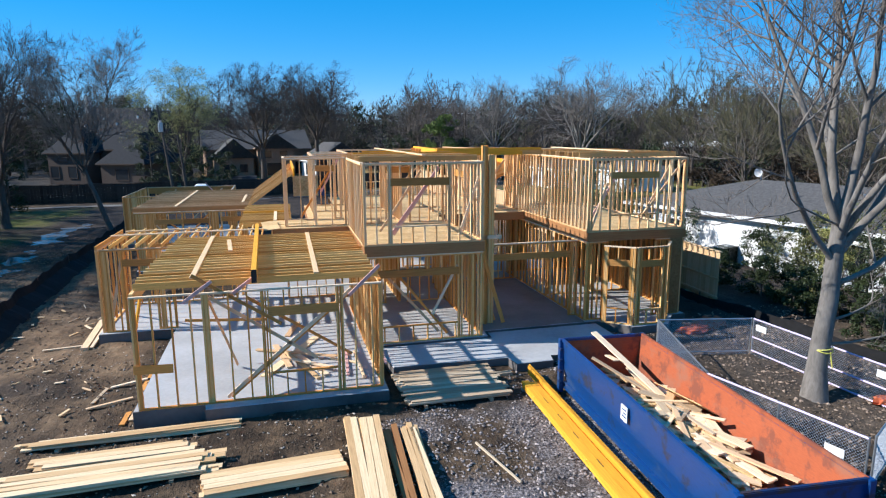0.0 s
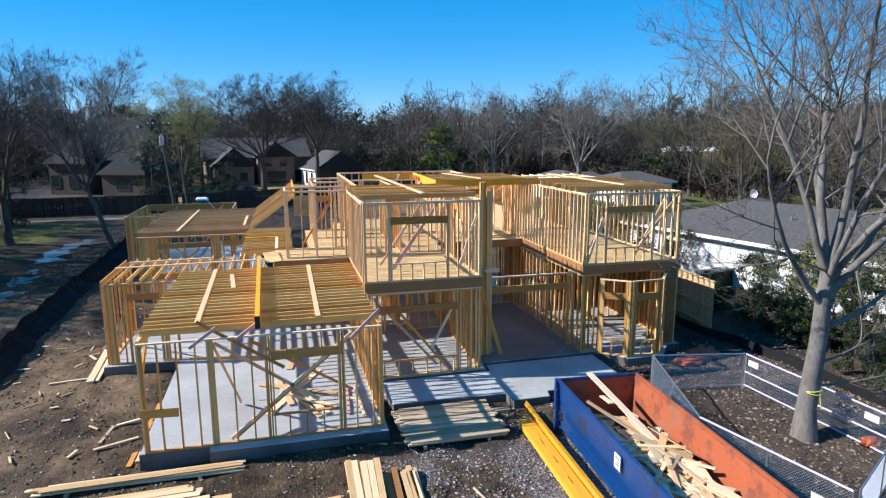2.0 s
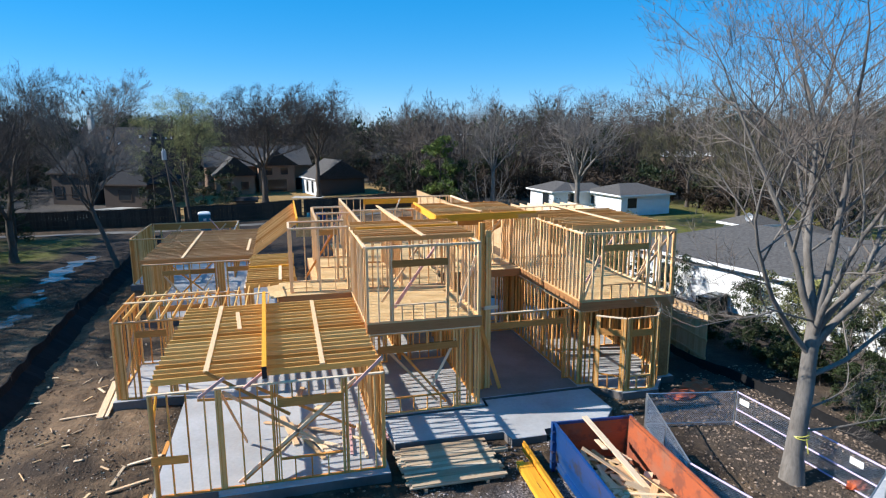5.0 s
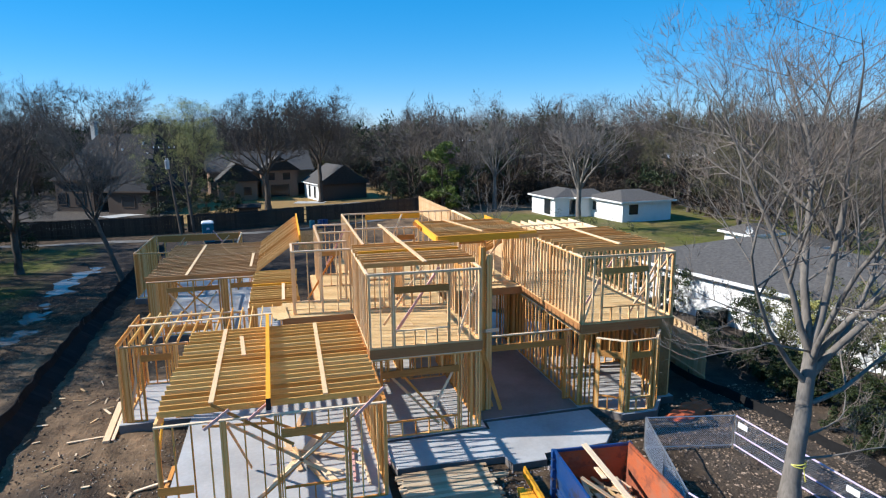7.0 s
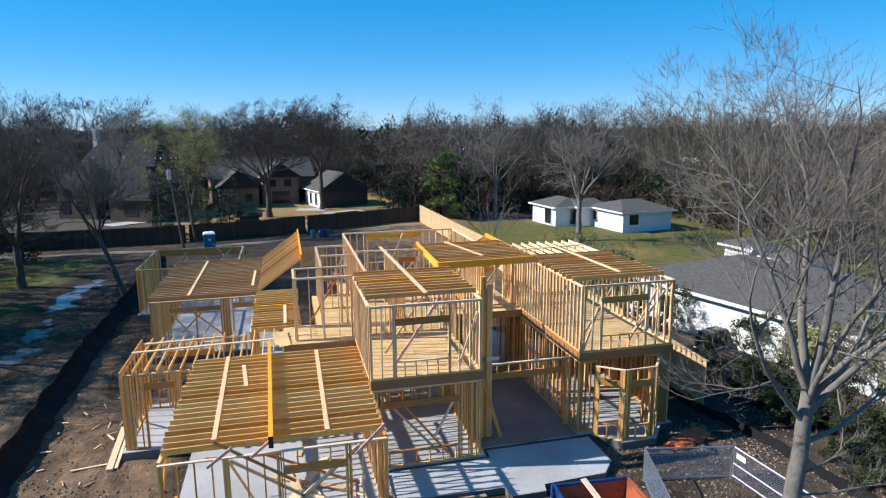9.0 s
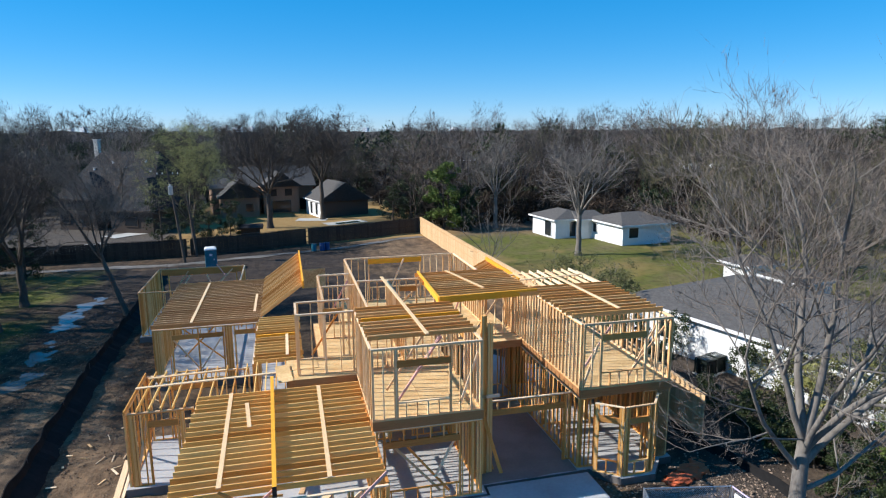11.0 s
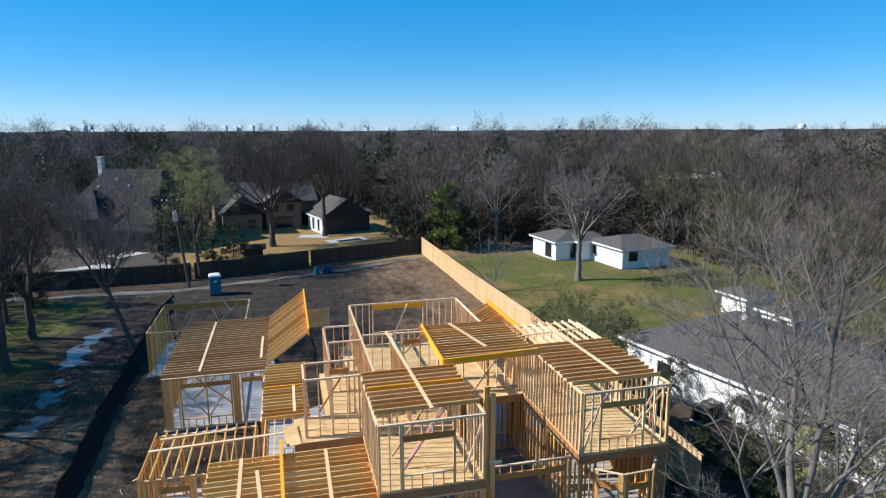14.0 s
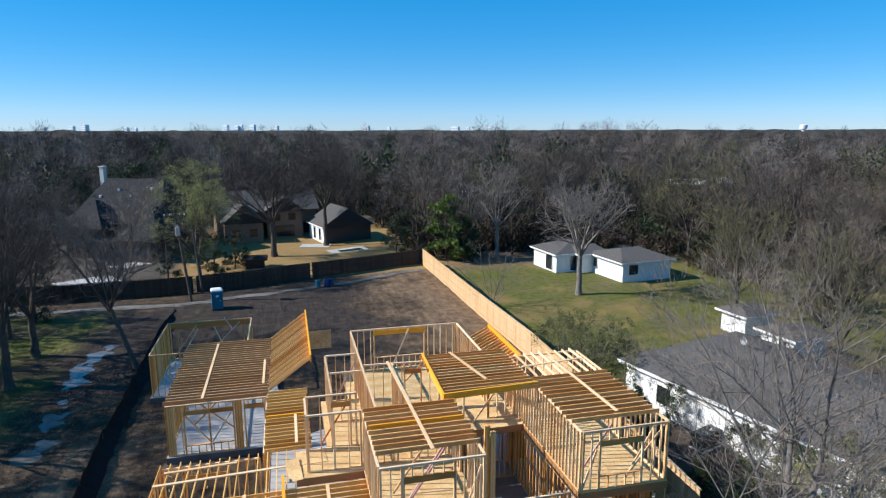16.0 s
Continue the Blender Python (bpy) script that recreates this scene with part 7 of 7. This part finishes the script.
for k, (x, y) in enumerate(((36.5, 6.5), (37.5, 15.5), (41.0, -3.0), (46.0, 25.0), (43.0, 33.5), (49.0, 10.0), (52.0, 18.0), (36.0, -9.0), (47.0, -10.0), (41.0, 20.5), (39.5, 29.5), (43.0, 10.0))):
    ob = copy_thing(VARIANTS[(3, 4, 3)[k % 3]], pose(x, y, gz(x, y) - 0.2, 0, 0, 40 * k))
    ob.scale = (0.92, 0.92, 0.9)
for k, (x, y) in enumerate(((-27.5, 40.5), (-31.5, 25.5), (-34.5, 14.0), (-37.0, 60.0), (-9.5, 97.5), (6.5, 98.5), (-33.0, 47.0), (-31.0, 34.0))):
    ob = copy_thing(VARIANTS[(2, 5, 0)[k % 3]], pose(x, y, gz(x, y) - 0.2, 0, 0, 47 * k))
    ob.scale = (0.9, 0.9, 0.88)
for k in range(7):
    x, y = r.uniform(-52, -38), 17 + 5.0 * k + r.uniform(-1.5, 1.5)
    copy_thing(VARIANTS[(2, 5, 0)[k % 3]], pose(x, y, gz(x, y) - 0.2, 0, 0, r.uniform(0, 360)))


def far_woods(name, label, count, near, far, twigs, seed, material, width, twig_len, tall=(11.0, 16.2), wide=(3.5, 6.0), base=0.55, check=False, tint_low=(0.045, 0.036, 0.03), tint_high=(0.15, 0.138, 0.124), apart=0.0):
    """A wide belt of bare crowns as one mesh: a stem and a burst of twigs each."""
    q = np.random.RandomState(seed)
    vs, fs, tones = [], [], []
    made = 0
    stand = np.zeros((0, 2))
    while made < count:
        d = near + (far - near) * q.rand() ** 1.25
        a = radians(q.uniform(28, 122))
        x, y = -2 + d * math.cos(a), d * math.sin(a)
        if check and not free(x, y) or max(tall) > 8 and clearing(x, y):
            continue
        if apart and len(stand) and np.min(np.hypot(stand[:, 0] - x, stand[:, 1] - y)) < apart * (1 if d < 220 else 0.5):
            continue
        stand = np.vstack([stand, (x, y)])
        made += 1
        g = gz(x, y)
        h = tall[0] + (tall[1] - tall[0]) * q.rand() ** 1.2
        cr = q.uniform(*wide)
        # the crown is a dozen rounded boughs, each a spray of twigs
        lobe = q.normal(size=(13, 3))
        lobe /= np.linalg.norm(lobe, axis=1)[:, None]
        lobe[:, 2] = np.where(lobe[:, 2] < 0, lobe[:, 2] * base / 0.45, lobe[:, 2])
        t = q.normal(size=(twigs, 3))
        t /= np.linalg.norm(t, axis=1)[:, None]
        pick = q.randint(13, size=twigs)
        u = 0.66 * lobe[pick] * q.uniform(0.75, 1.15, (13, 1))[pick] + 0.36 * t * q.rand(twigs, 1) ** 0.4
        warm = q.uniform(-1, 1)
        tint = (np.array(tint_low) + (np.array(tint_high) - np.array(tint_low)) * q.rand() ** 1.3) * np.array([1.0 + 0.06 * warm, 0.98 - 0.02 * warm, 0.96 - 0.12 * warm])
        tones += np.repeat(np.hstack([tint * q.uniform(0.72, 1.22, (13, 1)), np.ones((13, 1))])[pick], 3, axis=0).tolist() + [(*tint, 1.0)] * 4
        tip = np.array([x, y, g + h * base]) + u * np.array([cr, cr, h * 0.45])
        tip[:, 2] = np.maximum(tip[:, 2], g + 0.3)
        way = t * 0.7 + u * 0.6 + np.array([0, 0, 0.3]) + 0.3 * q.normal(size=(twigs, 3))
        way /= np.linalg.norm(way, axis=1)[:, None]
        root = tip - way * twig_len * (0.6 + 0.8 * q.rand(twigs, 1))
        side = np.cross(way, q.normal(size=(twigs, 3)))
        side /= np.linalg.norm(side, axis=1)[:, None]
        o = len(vs)
        tri = np.stack([root - side * width, root + side * width, tip], 1).reshape(-1, 3)
        vs += tri.tolist()
        fs += [(o + 3 * i, o + 3 * i + 1, o + 3 * i + 2) for i in range(twigs)]
        o = len(vs)
        vs += [(x - 0.2, y, g), (x + 0.2, y, g), (x, y + 0.2, g), (x, y, g + h * 0.7)]
        fs += [(o, o + 1, o + 3), (o + 1, o + 2, o + 3), (o + 2, o, o + 3)]
    me = bpy.data.meshes.new(name)
    me.from_pydata(vs, [], fs)
    me.materials.append(material)
    layer = me.color_attributes.new("tone", "FLOAT_COLOR", "POINT")
    layer.data.foreach_set("color", np.array(tones).reshape(-1))
    return tagged(new(name, me), label, "woods", kind="stuff")


far_woods("undergrowth", "dark leafless undergrowth beneath woods", 620, 60, 170, 180, 15, TWIG_FAR, 0.06, 1.4, (2.5, 6.5), (2.0, 4.0), 0.45, True, (0.03, 0.025, 0.02), (0.09, 0.07, 0.055))
far_woods("evergreen_undergrowth", "dark green undergrowth beneath woods", 260, 60, 200, 260, 25, LEAF, 0.12, 0.5, (2.0, 7.0), (1.5, 3.2), 0.45, True)
far_woods("far_woods", "leafless brown woods reaching into the distance", 330, 100, 330, 1500, 5, TWIG_FAR, 0.031, 1.1, (12.0, 21.5), (5.0, 9.5), tint_low=(0.042, 0.037, 0.035), tint_high=(0.29, 0.25, 0.222), apart=11.0)
far_woods("olive_woods", "olive-tinged budding trees among leafless woods", 46, 90, 300, 800, 35, TWIG_FAR, 0.045, 0.9, (11.0, 18.0), (4.5, 7.5), tint_low=(0.075, 0.078, 0.03), tint_high=(0.17, 0.17, 0.07), check=True, apart=12.0)
far_woods("tall_woods", "tall bare crowns standing over leafless woods", 34, 120, 420, 1500, 45, TWIG_FAR, 0.04, 1.2, (20.0, 23.0), (6.0, 9.5), tint_low=(0.06, 0.05, 0.045), tint_high=(0.27, 0.225, 0.195), apart=24.0)
far_woods("far_evergreens", "dark evergreens among distant leafless woods", 100, 100, 420, 600, 9, LEAF, 0.2, 0.8, (12, 18.5), (4.5, 7.5), check=True, apart=14.0)
far_woods("farther_woods", "leafless brown woods near the horizon", 1000, 300, 900, 190, 7, TWIG_FAR, 0.13, 2.0, (10.0, 17.0), (4.5, 8.0), tint_low=(0.05, 0.045, 0.041), tint_high=(0.21, 0.19, 0.175))


def canopy():
    """The rough top of the woods out to the horizon."""
    n_r, n_a = 90, 150
    vs, fs = [], []
    rr = np.concatenate([np.linspace(170, 700, 55), np.geomspace(720, 3300, n_r - 55)])
    aa = np.radians(np.linspace(-6, 146, n_a))
    R, A = np.meshgrid(rr, aa, indexing="ij")
    X, Y = R * np.cos(A), R * np.sin(A)
    Z = ground_height(X, Y) + 5.0 * smooth(170, 320, R) + 3.2 * smooth(300, 900, R) + 4.2 * ripple(X, Y, 21, 30.0, 4) + smooth(350, 900, R) * (3.0 * ripple(X, Y, 23, 140.0, 2) + 2.2 * ripple(X, Y, 24, 420.0, 2))
    co = np.stack([X, Y, Z], -1).reshape(-1, 3)
    idx = np.arange(n_r * n_a).reshape(n_r, n_a)
    faces = np.stack([idx[:-1, :-1], idx[1:, :-1], idx[1:, 1:], idx[:-1, 1:]], -1).reshape(-1, 4)
    me = bpy.data.meshes.new("woods_canopy")
    me.from_pydata(co.tolist(), [], faces.tolist())
    n = Nodes("distant_canopy")
    vec = n.coord("Object")
    col = n.ramp(n.noise(vec, 0.05, 8.0, 0.7), (0.35, (0.034, 0.034, 0.032)), (0.5, (0.070, 0.067, 0.062)), (0.68, (0.105, 0.099, 0.091)))
    n.bump(n.noise(vec, 0.3, 6.0, 0.8), 1.0, 3.0)
    me.materials.append(n.done(col, 1.0, spec=0.0))
    return tagged(new("woods_canopy", me), "brown canopy of leafless woods to the horizon", "woods", kind="stuff")


canopy()


for k, (side, depth, w, dpt) in enumerate(((0.385, 180, 10, 7), (0.452, 184, 8, 7))):
    house("far_low_house", (-2.7 + depth * (0.244 + side * 0.97), -20.7 + depth * (0.97 - side * 0.244)), "low pale-roofed house among distant leafless woods", [(-w / 2, w / 2, -dpt / 2, dpt / 2, 2.7, 1.2, "x", 1.5)], BRICK_TAN, PAVING, turn=14.0 * k - 20)

# ---- skyline ----
def tower(x, y, w, h, label="pale distant tower block on the horizon"):
    base = thing("tower_block", (x, y, gz(x, y)), label, "building", "skyline", turn=-38)
    box_part("wall", (-w / 2, -w / 3, 0), (w / 2, w / 3, h), FAR_WALL, base)
    box_part("roof_plant", (-w / 5, -w / 6, h), (w / 6, w / 6, h + 1.5), FAR_WALL, base)
    for k in range(int(h / 9)):
        box_part("window_band", (-w / 2 + 1, -w / 3 - 0.3, 6 + 9 * k), (w / 2 - 1, -w / 3 - 0.05, 9 + 9 * k), FAR_GLASS, base)
    return base


cam_yaw = math.atan2(0.479, 1.904)


def skyline(px, depth, w, h):
    """A tower at a bearing given as the tangent from the middle of the view."""
    s, c = math.sin(cam_yaw), math.cos(cam_yaw)
    x, y = -2.7 + depth * (s + px * c), -20.7 + depth * (c - px * s)
    return tower(x, y, w, h)


for px, w, h in ((-0.585, 26, 40), (-0.565, 34, 48), (-0.63, 22, 34), (-0.50, 20, 32), (-0.485, 16, 30), (-0.342, 26, 46), (-0.325, 22, 42), (-0.318, 18, 46), (-0.300, 28, 46), (-0.263, 24, 40), (-0.12, 30, 36), (-0.085, 16, 32), (0.02, 40, 34), (0.04, 16, 32), (0.075, 20, 32), (0.26, 20, 38)):
    skyline(px, 2900, w * 0.85, h * 0.78)


def water_tank():
    s, c = math.sin(cam_yaw), math.cos(cam_yaw)
    px, depth = 0.57, 1500
    x, y = -2.7 + depth * (s + px * c), -20.7 + depth * (c - px * s)
    base = thing("water_tank", (x, y, gz(x, y)), "white water tank on the horizon", "water tank")
    bm = bmesh.new()
    tube(bm, [(0, 0, 0), (0, 0, 14), (0, 0, 15), (0, 0, 24), (0, 0, 26)], [4, 4, 8, 8.5, 2], 20)
    part("tank", bm, SIDING, base)
    bm = bmesh.new()
    tube(bm, [(0, 0, 26), (0, 0, 28)], 0.5, 8)
    part("vent", bm, STEEL, base)
    return base


water_tank()
